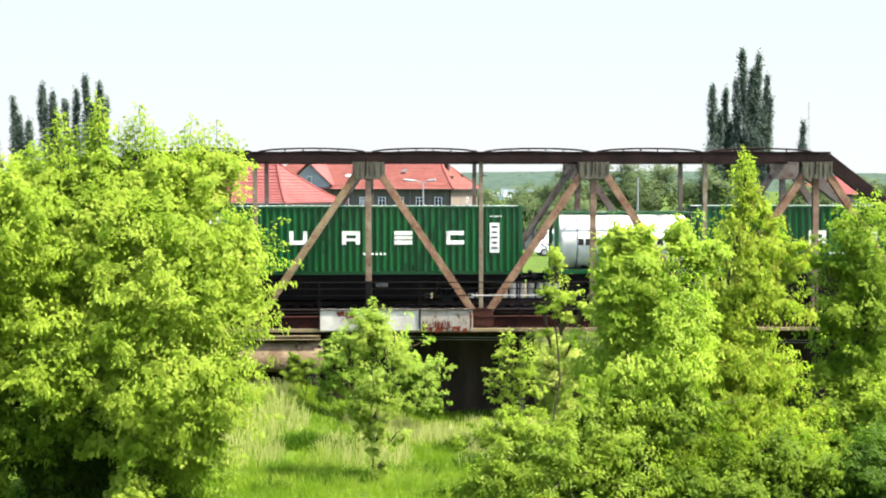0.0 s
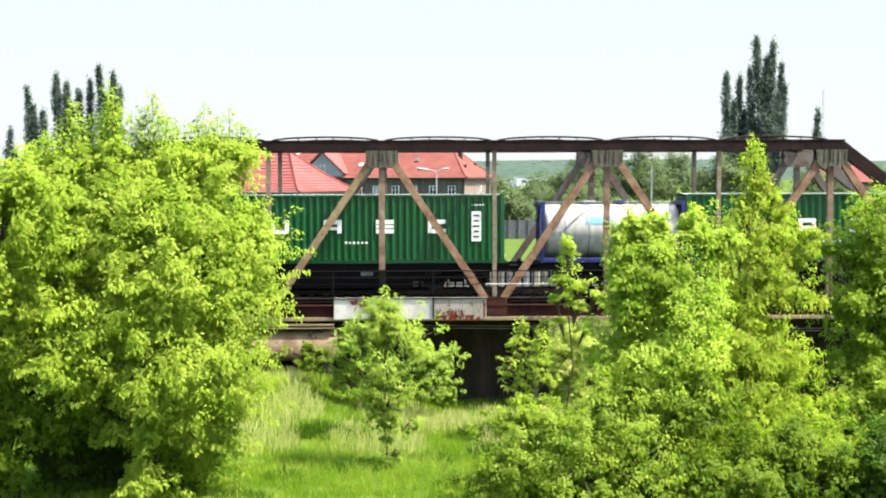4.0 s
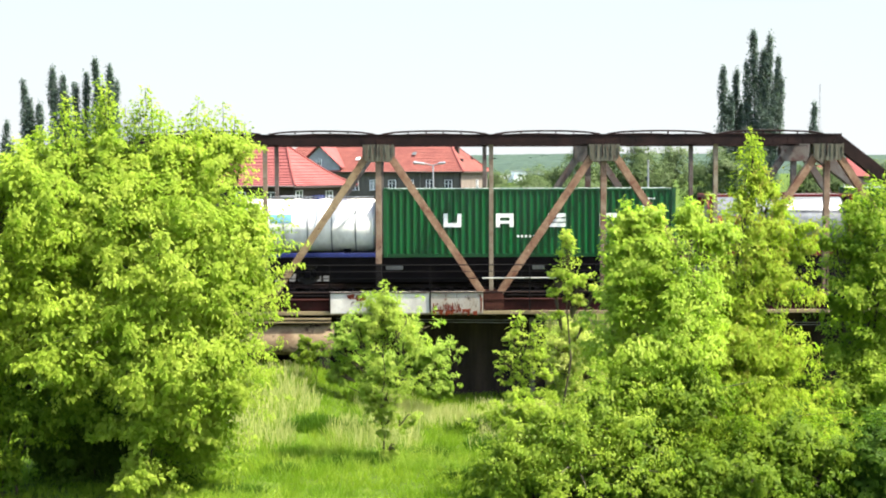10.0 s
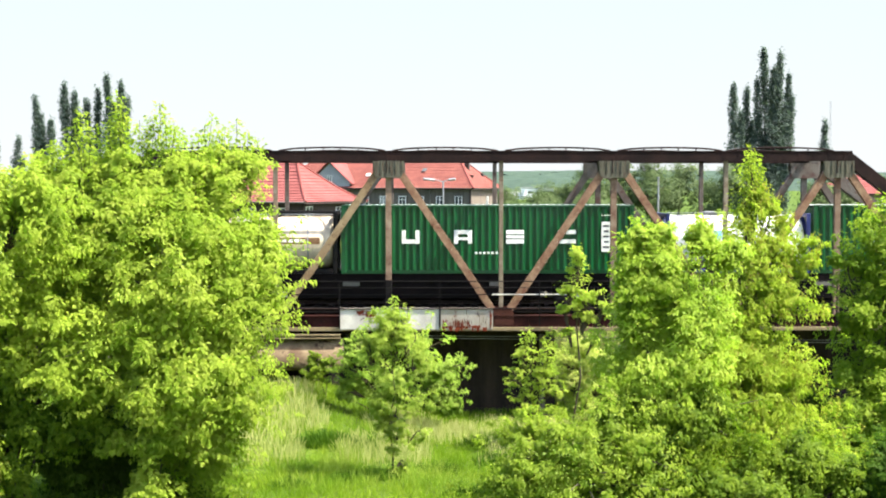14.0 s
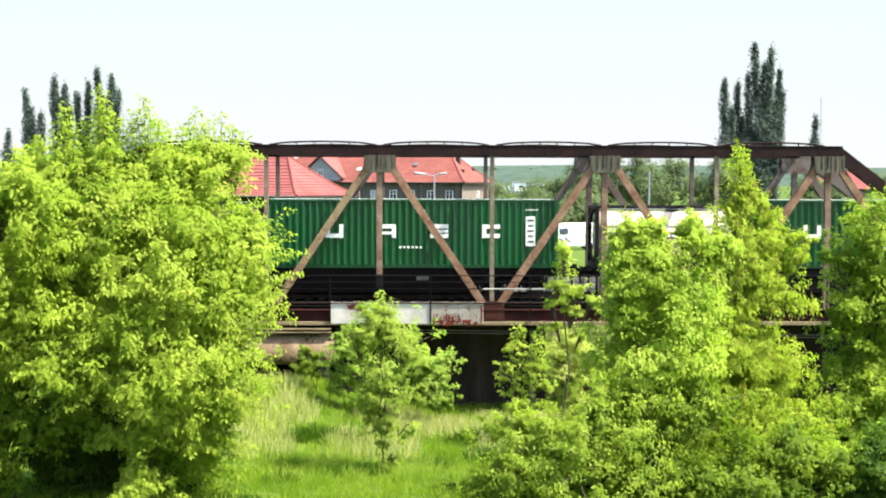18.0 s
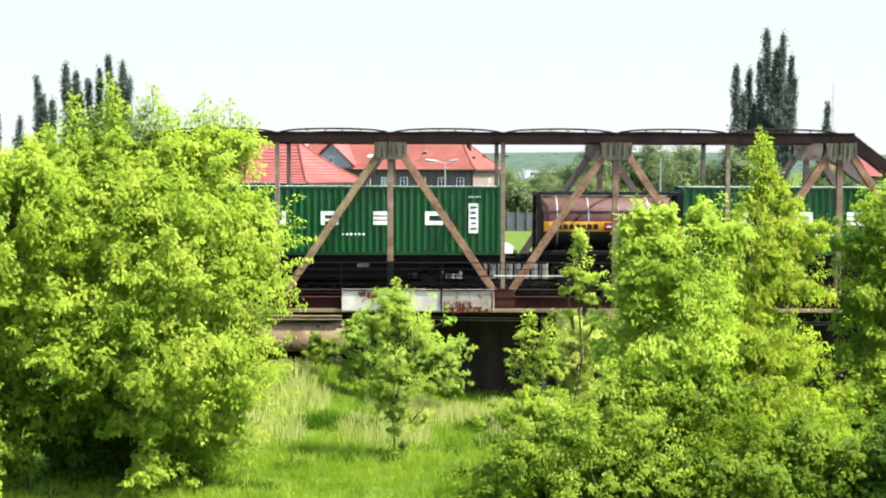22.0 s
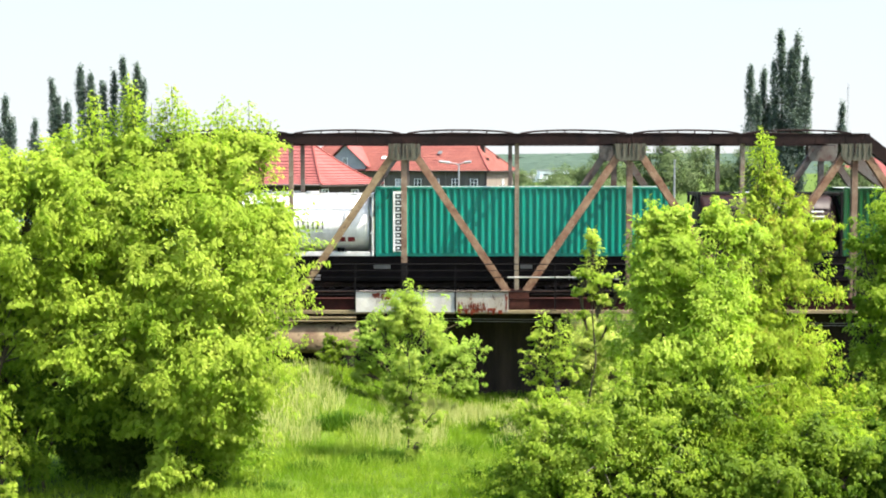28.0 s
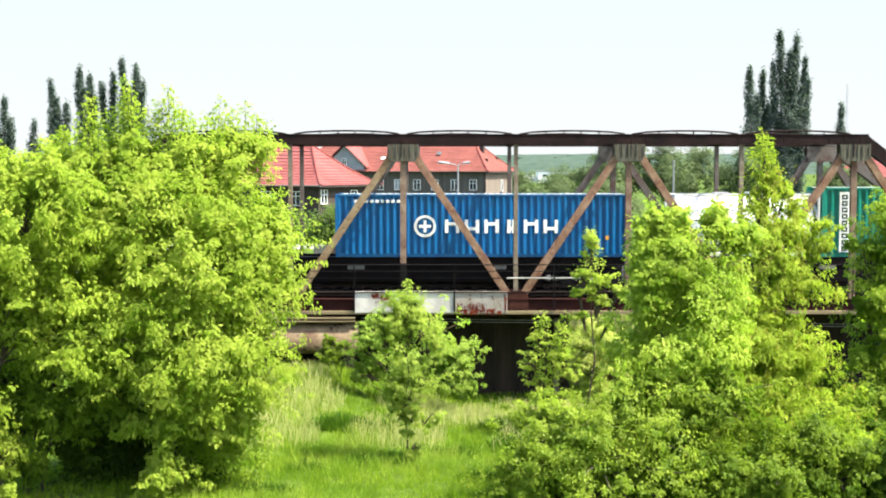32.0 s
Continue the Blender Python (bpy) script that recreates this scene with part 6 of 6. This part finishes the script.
# ------------------------------------------------------------ houses
def window(parent, m, w, h, pane=GLASS):
    """A framed window with panes; m: its middle on the wall, the wall facing -y."""
    wn_ = new("window")
    wn_.parent = parent
    wn_.matrix_basis = m
    part("pane", box(0, 0.0, 0, w - 0.1, 0.03, h - 0.1), pane, wn_)
    bm = bmesh.new()
    ring(bm, 0, 0, w, h, 0.06, -0.03, 0.09)
    add_box(bm, 0, -0.03, 0, 0.06, 0.07, h - 0.18)
    add_box(bm, 0, -0.031, h * 0.16, w - 0.18, 0.07, 0.05)
    part("frame", bm, FRAME_WHITE, wn_)
    part("sill", box(0, -0.08, -h / 2 - 0.03, w + 0.16, 0.18, 0.05), CONCRETE, wn_)
    return wn_


def hipped_roof(parent, L, D, z, rise, over=0.5, hip=None, rows=12, flare=1.0, tiles=ROOF):
    """Four tiled slopes with stepped courses and ridge tiles; the house spans x -L..0, y 0..D."""
    x0, x1, y0, y1 = -L - over, over, -over, D + over
    hip = hip if hip is not None else (y1 - y0) / 2
    ym = (y0 + y1) / 2
    A, B, C, E = Vector((x0, y0, z)), Vector((x1, y0, z)), Vector((x1, y1, z)), Vector((x0, y1, z))
    R0, R1 = Vector((x0 + hip, ym, z + rise)), Vector((x1 - hip, ym, z + rise))
    for a, b, c, d in ((A, B, R1, R0), (B, C, R1, R1), (C, E, R0, R1), (E, A, R0, R0)):
        bm = bmesh.new()
        nrm = (b - a).cross(d - a).normalized()
        last = None
        for k in range(rows):
            t0, t1 = k / rows, (k + 1) / rows
            s0, s1 = Vector((0, 0, rise * (t0 ** flare - t0))), Vector((0, 0, rise * (t1 ** flare - t1)))
            lo = [bm.verts.new(q + s0 + nrm * 0.05) for q in (a.lerp(d, t0), b.lerp(c, t0))]
            hi = [bm.verts.new(q + s1) for q in (b.lerp(c, t1), a.lerp(d, t1))]
            if last:
                bm.faces.new((last[1], last[0], lo[1], lo[0]))
            bm.faces.new(lo + hi)
            last = hi
        part("roof_slope", bm, tiles, parent)
    for p, q in ((A, R0), (B, R1), (C, R1), (E, R0), (R0, R1)):
        bm = bmesh.new()
        steps = [0.0, 0.12, 0.25, 0.4, 0.6, 0.8, 1.0] if q.z > p.z + 0.1 else [0.0, 1.0]
        line = [p.lerp(q, t) + Vector((0, 0, 0.03 + (rise * (t ** flare - t) if len(steps) > 2 else 0))) for t in steps]
        along = (q - p).normalized()
        side = along.cross(Vector((0, 0, 1))).normalized()
        up = side.cross(along)
        rings = [[bm.verts.new(u + (side * math.cos(k * math.pi / 4) + up * math.sin(k * math.pi / 4)) * 0.11) for k in range(8)] for u in line]
        for u, v in zip(rings, rings[1:]):
            for k in range(8):
                bm.faces.new((u[k], u[(k + 1) % 8], v[(k + 1) % 8], v[k]))
        bm.faces.new(list(reversed(rings[0])))
        bm.faces.new(rings[-1])
        bmesh.ops.recalc_face_normals(bm, faces=bm.faces)
        part("ridge", bm, ROOF_EDGE, parent)
    bm = bmesh.new()
    add_box(bm, (x0 + x1) / 2, ym, z - 0.08, x1 - x0 - 0.02, y1 - y0 - 0.02, 0.14)
    part("eaves_board", bm, BRICK_DARK, parent)


def house_main():
    gz = ground_z(5.7, 150)
    ob = thing("house", (5.7, 150, gz), "two-storey grey house with a red tiled hip roof", "house")
    ob.matrix_basis = pose(5.7, 150, gz, 0, 0, -20)
    L, D, z = 24.0, 10.5, 9.1 - gz - 0.25
    part("front_wall", box(-L / 2, 0.15, z / 2, L, 0.3, z), PLASTER_GREY, ob, "dark grey roughcast wall")
    part("side_wall", box(-0.15, D / 2, z / 2, 0.3, D - 0.62, z), PLASTER_BEIGE, ob, "beige roughcast wall")
    part("side_wall", box(-L + 0.15, D / 2, z / 2, 0.3, D - 0.62, z), PLASTER_BEIGE, ob)
    part("back_wall", box(-L / 2, D - 0.15, z / 2, L, 0.3, z), PLASTER_GREY, ob)
    part("corner_strip", box(-0.02, -0.02, z / 2, 0.2, 0.2, z - 0.02), BRICK_DARK, ob)
    hipped_roof(ob, L, D, z, 3.6, 0.5, 3.6, 22, 1.12, ROOF_OLD)
    for row in (0, 1):
        for x in (-1.4, -3.6, -5.95, -8.1, -10.4, -12.6, -14.9, -17.2, -19.5) if row == 0 else (-12.6, -17.2):
            window(ob, pose(x, -0.02, z - 1.5 - 2.95 * row), 0.86, 1.2, PALE_SHEET if x == -10.4 and row == 0 else GLASS)
        for y in (6.2, 8.9):
            window(ob, pose(0.02, y, z - 1.6 - 2.95 * row, 0, 0, 90), 0.7, 1.3)
    part("chimney", box(-1.9, 4.7, 8.4, 0.5, 0.5, 1.1, 0.03), BRICK_DARK, ob)
    for vx, vy, vz in ((-0.85, 3.2, 7.32), (-1.05, 7.7, 7.55)):
        bm = box(vx, vy, vz, 0.3, 0.34, 0.26, 0.02)
        add_box(bm, vx - 0.02, vy, vz + 0.16, 0.4, 0.42, 0.05)
        part("roof_vent", bm, BRICK_DARK, ob)
    part("roof_hatch", box(-13.05, 1.95, 7.58, 0.5, 0.5, 0.1, 0.02, Matrix.Rotation(0.56, 4, "X")), FRAME_WHITE, ob, "white roof hatch")
    part("down_pipe", rod((-4.73, -0.1, 0.1), (-4.73, -0.1, z - 0.1), 0.07, 8), LIGHT_PIPE, ob)
    part("plinth", box(0.03, D / 2, 0.75, 0.1, D - 0.1, 1.9), HALL_WHITE, ob, "white painted plinth")
    for x, t in ((-6.4, 0.55),):
        part("roof_window", box(x, -0.5 + 5.75 * t * 1.0, z + 3.6 * t + 0.12, 0.5, 0.6, 0.06, turn=Matrix.Rotation(0.56, 4, "X")), FENCE_GREY, ob)
    # cross gable
    gx, w, hgt = -17.0, 5.0, 2.9
    bm = bmesh.new()
    f = bm.faces.new([bm.verts.new(p) for p in ((gx - w / 2, -0.12, z - 0.2), (gx + w / 2, -0.12, z - 0.2), (gx + w / 2, -0.12, z + 0.6), (gx, -0.12, z + hgt), (gx - w / 2, -0.12, z + 0.6))])
    e = bmesh.ops.extrude_face_region(bm, geom=[f])
    bmesh.ops.translate(bm, vec=(0, 5.2, 0), verts=[v for v in e["geom"] if isinstance(v, bmesh.types.BMVert)])
    bmesh.ops.recalc_face_normals(bm, faces=bm.faces)
    part("gable", bm, PLASTER_BLUE, ob, "blue-grey gable wall")
    for s in (-1, 1):
        a, b = Vector((gx, -0.5, z + hgt + 0.12)), Vector((gx + s * (w / 2 + 0.4), -0.5, z + 0.42))
        bm = bmesh.new()
        q = [a, b, b + Vector((0, 5.6, 0)), a + Vector((0, 5.6, 0))]
        f = bm.faces.new([bm.verts.new(p) for p in q])
        e = bmesh.ops.extrude_face_region(bm, geom=[f])
        bmesh.ops.translate(bm, vec=(0, 0, 0.12), verts=[v for v in e["geom"] if isinstance(v, bmesh.types.BMVert)])
        bmesh.ops.recalc_face_normals(bm, faces=bm.faces)
        part("gable_roof", bm, ROOF, ob)
    window(ob, pose(gx, -0.15, z + 1.1), 0.6, 0.8)


def house_near():
    gz = ground_z(-9.6, 112)
    ob = thing("house", (-9.6, 112, gz), "low brown house with a broad red tiled roof", "house")
    ob.matrix_basis = pose(-9.6, 112, gz, 0, 0, -28)
    L, D, z = 16.0, 9.0, 7.75 - gz
    part("front_wall", box(-L / 2, 0.15, z / 2, L, 0.3, z), BRICK_DARK, ob, "dark brown wall")
    part("side_wall", box(-0.15, D / 2, z / 2, 0.3, D - 0.62, z), BRICK_DARK, ob)
    part("side_wall", box(-L + 0.15, D / 2, z / 2, 0.3, D - 0.62, z), BRICK_DARK, ob)
    part("back_wall", box(-L / 2, D - 0.15, z / 2, L, 0.3, z), BRICK_DARK, ob)
    hipped_roof(ob, L, D, z, 3.5, 0.6, 4.2, 14, 1.3)
    for x in (-2.2, -5.2, -8.2, -11.2, -14.2):
        window(ob, pose(x, -0.02, z - 1.1), 0.95, 1.2)
    window(ob, pose(0.02, 0.8, z - 0.95, 0, 0, 90), 1.0, 1.2)
    window(ob, pose(0.02, 5.6, z - 1.1, 0, 0, 90), 1.1, 1.3)
    part("gutter", rod((0.6, -0.62, z - 0.02), (-L - 0.6, -0.62, z - 0.02), 0.07, 8), LIGHT_PIPE, ob)


house_main()
house_near()

lampz = ground_z(1.9, 104)
street = thing("street_lamp", (1.85, 104, lampz), "grey street lamp with two lamp heads", "street lamp")
part("pole", rod((0, 0, 0), (0, 0, 9.1 - lampz + 0.35), 0.09, 10, 0.06), LAMP_GREY, street)
for s, ln, hd in ((-1, 0.62, 0.95), (1, 0.36, 0.62)):
    part("arm", rod((0, 0, 9.1 - lampz + 0.32), (s * ln, 0, 9.1 - lampz + 0.46), 0.035, 8), LAMP_GREY, street)
    part("lamp_head", box(s * (ln + hd / 2), 0, 9.1 - lampz + 0.5, hd, 0.34, 0.2, 0.08, Matrix.Rotation(-s * 0.12, 4, "Y")), LAMP_GREY, street)

wall_panel = thing("concrete_fence", (2.0, 68.2, ground_z(2.0, 68.2)), "low pale grey precast concrete fence behind the track", "fence")
first_panel = part("panel", box(0, 0, 0.77, 1.94, 0.1, 1.54, 0.015), CONCRETE_PALE, wall_panel, at=pose(-7.0, 0, 0))
first_post = part("post", box(0, -0.04, 0.8, 0.16, 0.18, 1.62, 0.015), CONCRETE_PALE, wall_panel, at=pose(-8.0, 0, 0))
for k in range(1, 4):
    share(first_panel, wall_panel, pose(-7.0 + 2.0 * k, 0, 0))
for k in range(1, 5):
    share(first_post, wall_panel, pose(-8.0 + 2.0 * k, 0, 0))


def house_far():
    eave, ridge = Vector((49.57, 150, 8.22)), Vector((50.89, 154, 9.62))
    gz = ground_z(eave.x, 150)
    ob = thing("house", (eave.x + 4.0, 150, gz), "small plastered house with a red tiled roof", "house")
    ob.matrix_basis = pose(eave.x + 4.0, 150, gz, 0, 0, -12)
    L, D, z = 8.5, 8.0, eave.z - gz
    part("front_wall", box(-L / 2, 0.15, z / 2, L, 0.3, z), PLASTER_BEIGE, ob)
    part("side_wall", box(-0.15, D / 2, z / 2, 0.3, D - 0.62, z), PLASTER_BEIGE, ob)
    part("side_wall", box(-L + 0.15, D / 2, z / 2, 0.3, D - 0.62, z), PLASTER_BEIGE, ob)
    part("back_wall", box(-L / 2, D - 0.15, z / 2, L, 0.3, z), PLASTER_BEIGE, ob)
    hipped_roof(ob, L, D, z, ridge.z - eave.z + 0.6, 0.4, 3.0, 10)
    for x in (-2.0, -4.6, -7.0):
        window(ob, pose(x, -0.02, z - 1.4), 0.9, 1.2)


house_far()

aerial_foot, aerial_top = Vector((51.97, 170, 6.96)), Vector((51.97, 170, 19.79))
aerial = thing("radio_mast", (aerial_foot.x, 170, ground_z(aerial_foot.x, 170)), "slim grey lattice radio mast on the skyline", "mast")
top_z = aerial_top.z - ground_z(aerial_foot.x, 170)
for a in range(3):
    ca, sa = 0.16 * math.cos(a * 2.094), 0.16 * math.sin(a * 2.094)
    part("mast_leg", rod((ca * 2, sa * 2, -0.2), (ca * 0.5, sa * 0.5, top_z), 0.022, 6, 0.014), LAMP_GREY, aerial)
for k in range(14):
    z = top_z * (k + 0.5) / 14
    part("mast_tie", box(0, 0, z, 0.5 * (1.3 - z / top_z), 0.06, 0.05), LAMP_GREY, aerial)

mast_foot, mast_top = Vector((17.78, 100, 7)), Vector((17.78, 100, 9.69))
mast = thing("signal_mast", (mast_foot.x, 100, ground_z(mast_foot.x, 100)), "thin pale grey mast behind the railway", "mast")
top_z = mast_top.z - ground_z(mast_foot.x, 100)
part("pole", rod((0, 0, -0.2), (0, 0, top_z), 0.09, 8, 0.06), LAMP_GREY, mast)
part("cap", rod((0, 0, top_z), (0, 0, top_z + 0.08), 0.1, 8), LAMP_GREY, mast)
part("base_plate", box(0, 0, 0.04, 0.4, 0.4, 0.08, 0.01), LAMP_GREY, mast)

fence = thing("board_fence", (7.4, 130, ground_z(7.4, 130)), "blue-grey board fence with posts behind the lawn", "fence")
first = part("board", box(0, 0, 0.9, 0.23, 0.04, 1.8), FENCE_GREY, fence)
for k in range(1, 50):
    share(first, fence, pose(0.24 * k, 0, 0))
first = part("fence_post", box(0, -0.06, 1.04, 0.12, 0.12, 2.08, 0.01), LIGHT_PIPE, fence, "pale post")
for k in range(1, 13):
    share(first, fence, pose(0.96 * k, 0, 0))
part("fence_rail", box(5.9, 0.05, 1.4, 11.9, 0.05, 0.1), FENCE_GREY, fence)


def parked_van(x, y, turn):
    """A white panel van with blue stripes on its side."""
    ob = thing("van", (x, y, ground_z(x, y)), "white parked panel van with slanting blue stripes on a lawn", "van")
    ob.matrix_basis = pose(x, y, ground_z(x, y), 0, 0, turn)
    side = ((-2.35, 0.32), (-2.4, 0.95), (-2.2, 1.18), (-1.65, 1.28), (-1.05, 2.1), (-0.6, 2.24), (2.2, 2.26), (2.34, 2.05), (2.36, 0.32))
    bm = bmesh.new()
    a = [bm.verts.new((sx, -0.92 if sz < 1.5 else -0.8, sz)) for sx, sz in side]
    b = [bm.verts.new((sx, 0.92 if sz < 1.5 else 0.8, sz)) for sx, sz in side]
    bm.faces.new(a)
    bm.faces.new(list(reversed(b)))
    for k in range(len(side)):
        j = (k + 1) % len(side)
        bm.faces.new((a[j], a[k], b[k], b[j]))
    bmesh.ops.recalc_face_normals(bm, faces=bm.faces)
    bmesh.ops.bevel(bm, geom=bm.edges[:], offset=0.06, segments=2, affect="EDGES")
    body = part("body", bm, MARK_WHITE, ob)
    part("side_window", box(-0.75, -0.885, 1.6, 0.75, 0.03, 0.5, 0.02, Matrix.Rotation(-0.13, 4, "X")), GLASS, body)
    part("windscreen", box(-1.37, 0, 1.7, 0.03, 1.5, 0.85, 0.01, Matrix.Rotation(0.63, 4, "Y")), GLASS, body)
    for sx in (-0.25, 1.0):
        part("door_gap", box(sx, -0.925, 1.0, 0.02, 0.012, 1.2), FRAME_BLACK, body)
    for k in range(3):
        part("stripe", box(-1.5 + 0.55 * k, -0.926, 0.86, 0.75, 0.014, 0.1, turn=Matrix.Rotation(0.6, 4, "Y")), FRAME_BLUE, body, "blue stripe")
    for wx in (-1.5, 1.45):
        for s_ in (-1, 1):
            wheel = part("wheel", rod((wx, s_ * 0.72, 0.33), (wx, s_ * 0.95, 0.33), 0.33, 18), FRAME_BLACK, ob, "black tyre")
            part("rim", rod((wx, s_ * 0.92, 0.33), (wx, s_ * 0.96, 0.33), 0.2, 14), LAMP_GREY, wheel)
    for y_ in (-0.7, 0.7):
        part("headlight", box(-2.38, y_, 0.85, 0.05, 0.3, 0.18, 0.02), GLASS, body)


parked_van(13.7, 115, 6)


# ------------------------------------------------------------ what moves
def sway(ob, rows):
    """The wind leans a tree over its foot: seconds and degrees."""
    foot = ob.location.copy()
    walk(ob, [(t, pose(foot.x, foot.y, foot.z, 0, lean_, 0)) for t, lean_ in rows])


def motions():
    sway(pointed_ash, ((0, 3.1), (0.5, 3.6), (1, 3.0), (2, 3.2), (3, 2.65), (3.5, 2.2), (5.5, 2.4), (6.5, 2.9), (8, 2.1), (9, 2.1), (10, 2.5), (11, 2.4), (12, 1.8), (12.5, 0.2),
                       (13, -0.9), (13.5, 0.0), (14.5, 0.5), (17, -0.7), (19, 1.3), (21, 2.5), (22, 2.0), (23, 1.1), (24, 0.3), (25.5, 0.2), (28, -0.3), (30, -1.0), (32, -0.2)))
    sway(big_maple, ((0, 1.1), (3.5, 1.0), (6, 0.65), (7, 0.4), (8, 0.9), (10, 0.55), (12, 0.75), (14.5, 1.0), (17, 0.45), (18, 0.0), (19, -0.55), (20, -0.7), (21.5, -0.7), (22.5, 0.0),
                     (23.5, -0.25), (24.5, 0.1), (25.5, 0.25), (27.5, 0.9), (28.5, -0.1), (29.5, -0.15), (30.5, 0.5), (31.5, 0.1), (32, 0.0)))
    breeze = ((0, 0.0), (3, -0.3), (5.5, -0.6), (8, 0.2), (13, 0.4), (14.5, 0.3), (16.5, -0.3), (18, -0.95), (19, -1.8), (20, -0.4), (20.5, 0.5), (22, 0.65), (23, -0.2), (25, -0.2), (28, 0.2), (31, 0.5), (32, 0.1))
    sway(slim_ash, breeze)
    sway(sapling, breeze)
    for ob, u, z in CARRIED:
        walk(ob, [(t, pose(u + s, Y_TRACK, z)) for t, s in enumerate(TRAVEL)])
    steps = []
    for k in range(0, 321):
        t = k * 0.1
        i = min(31, int(t))
        steps.append((t, TRAVEL[i] + (TRAVEL[i + 1] - TRAVEL[i]) * (t - i)))
    for w, sx in WHEELS:
        walk(w, [(t, pose(sx, 0, 0.46, 0, math.degrees(s / 0.46) % 360.0, 0)) for t, s in steps])


motions()
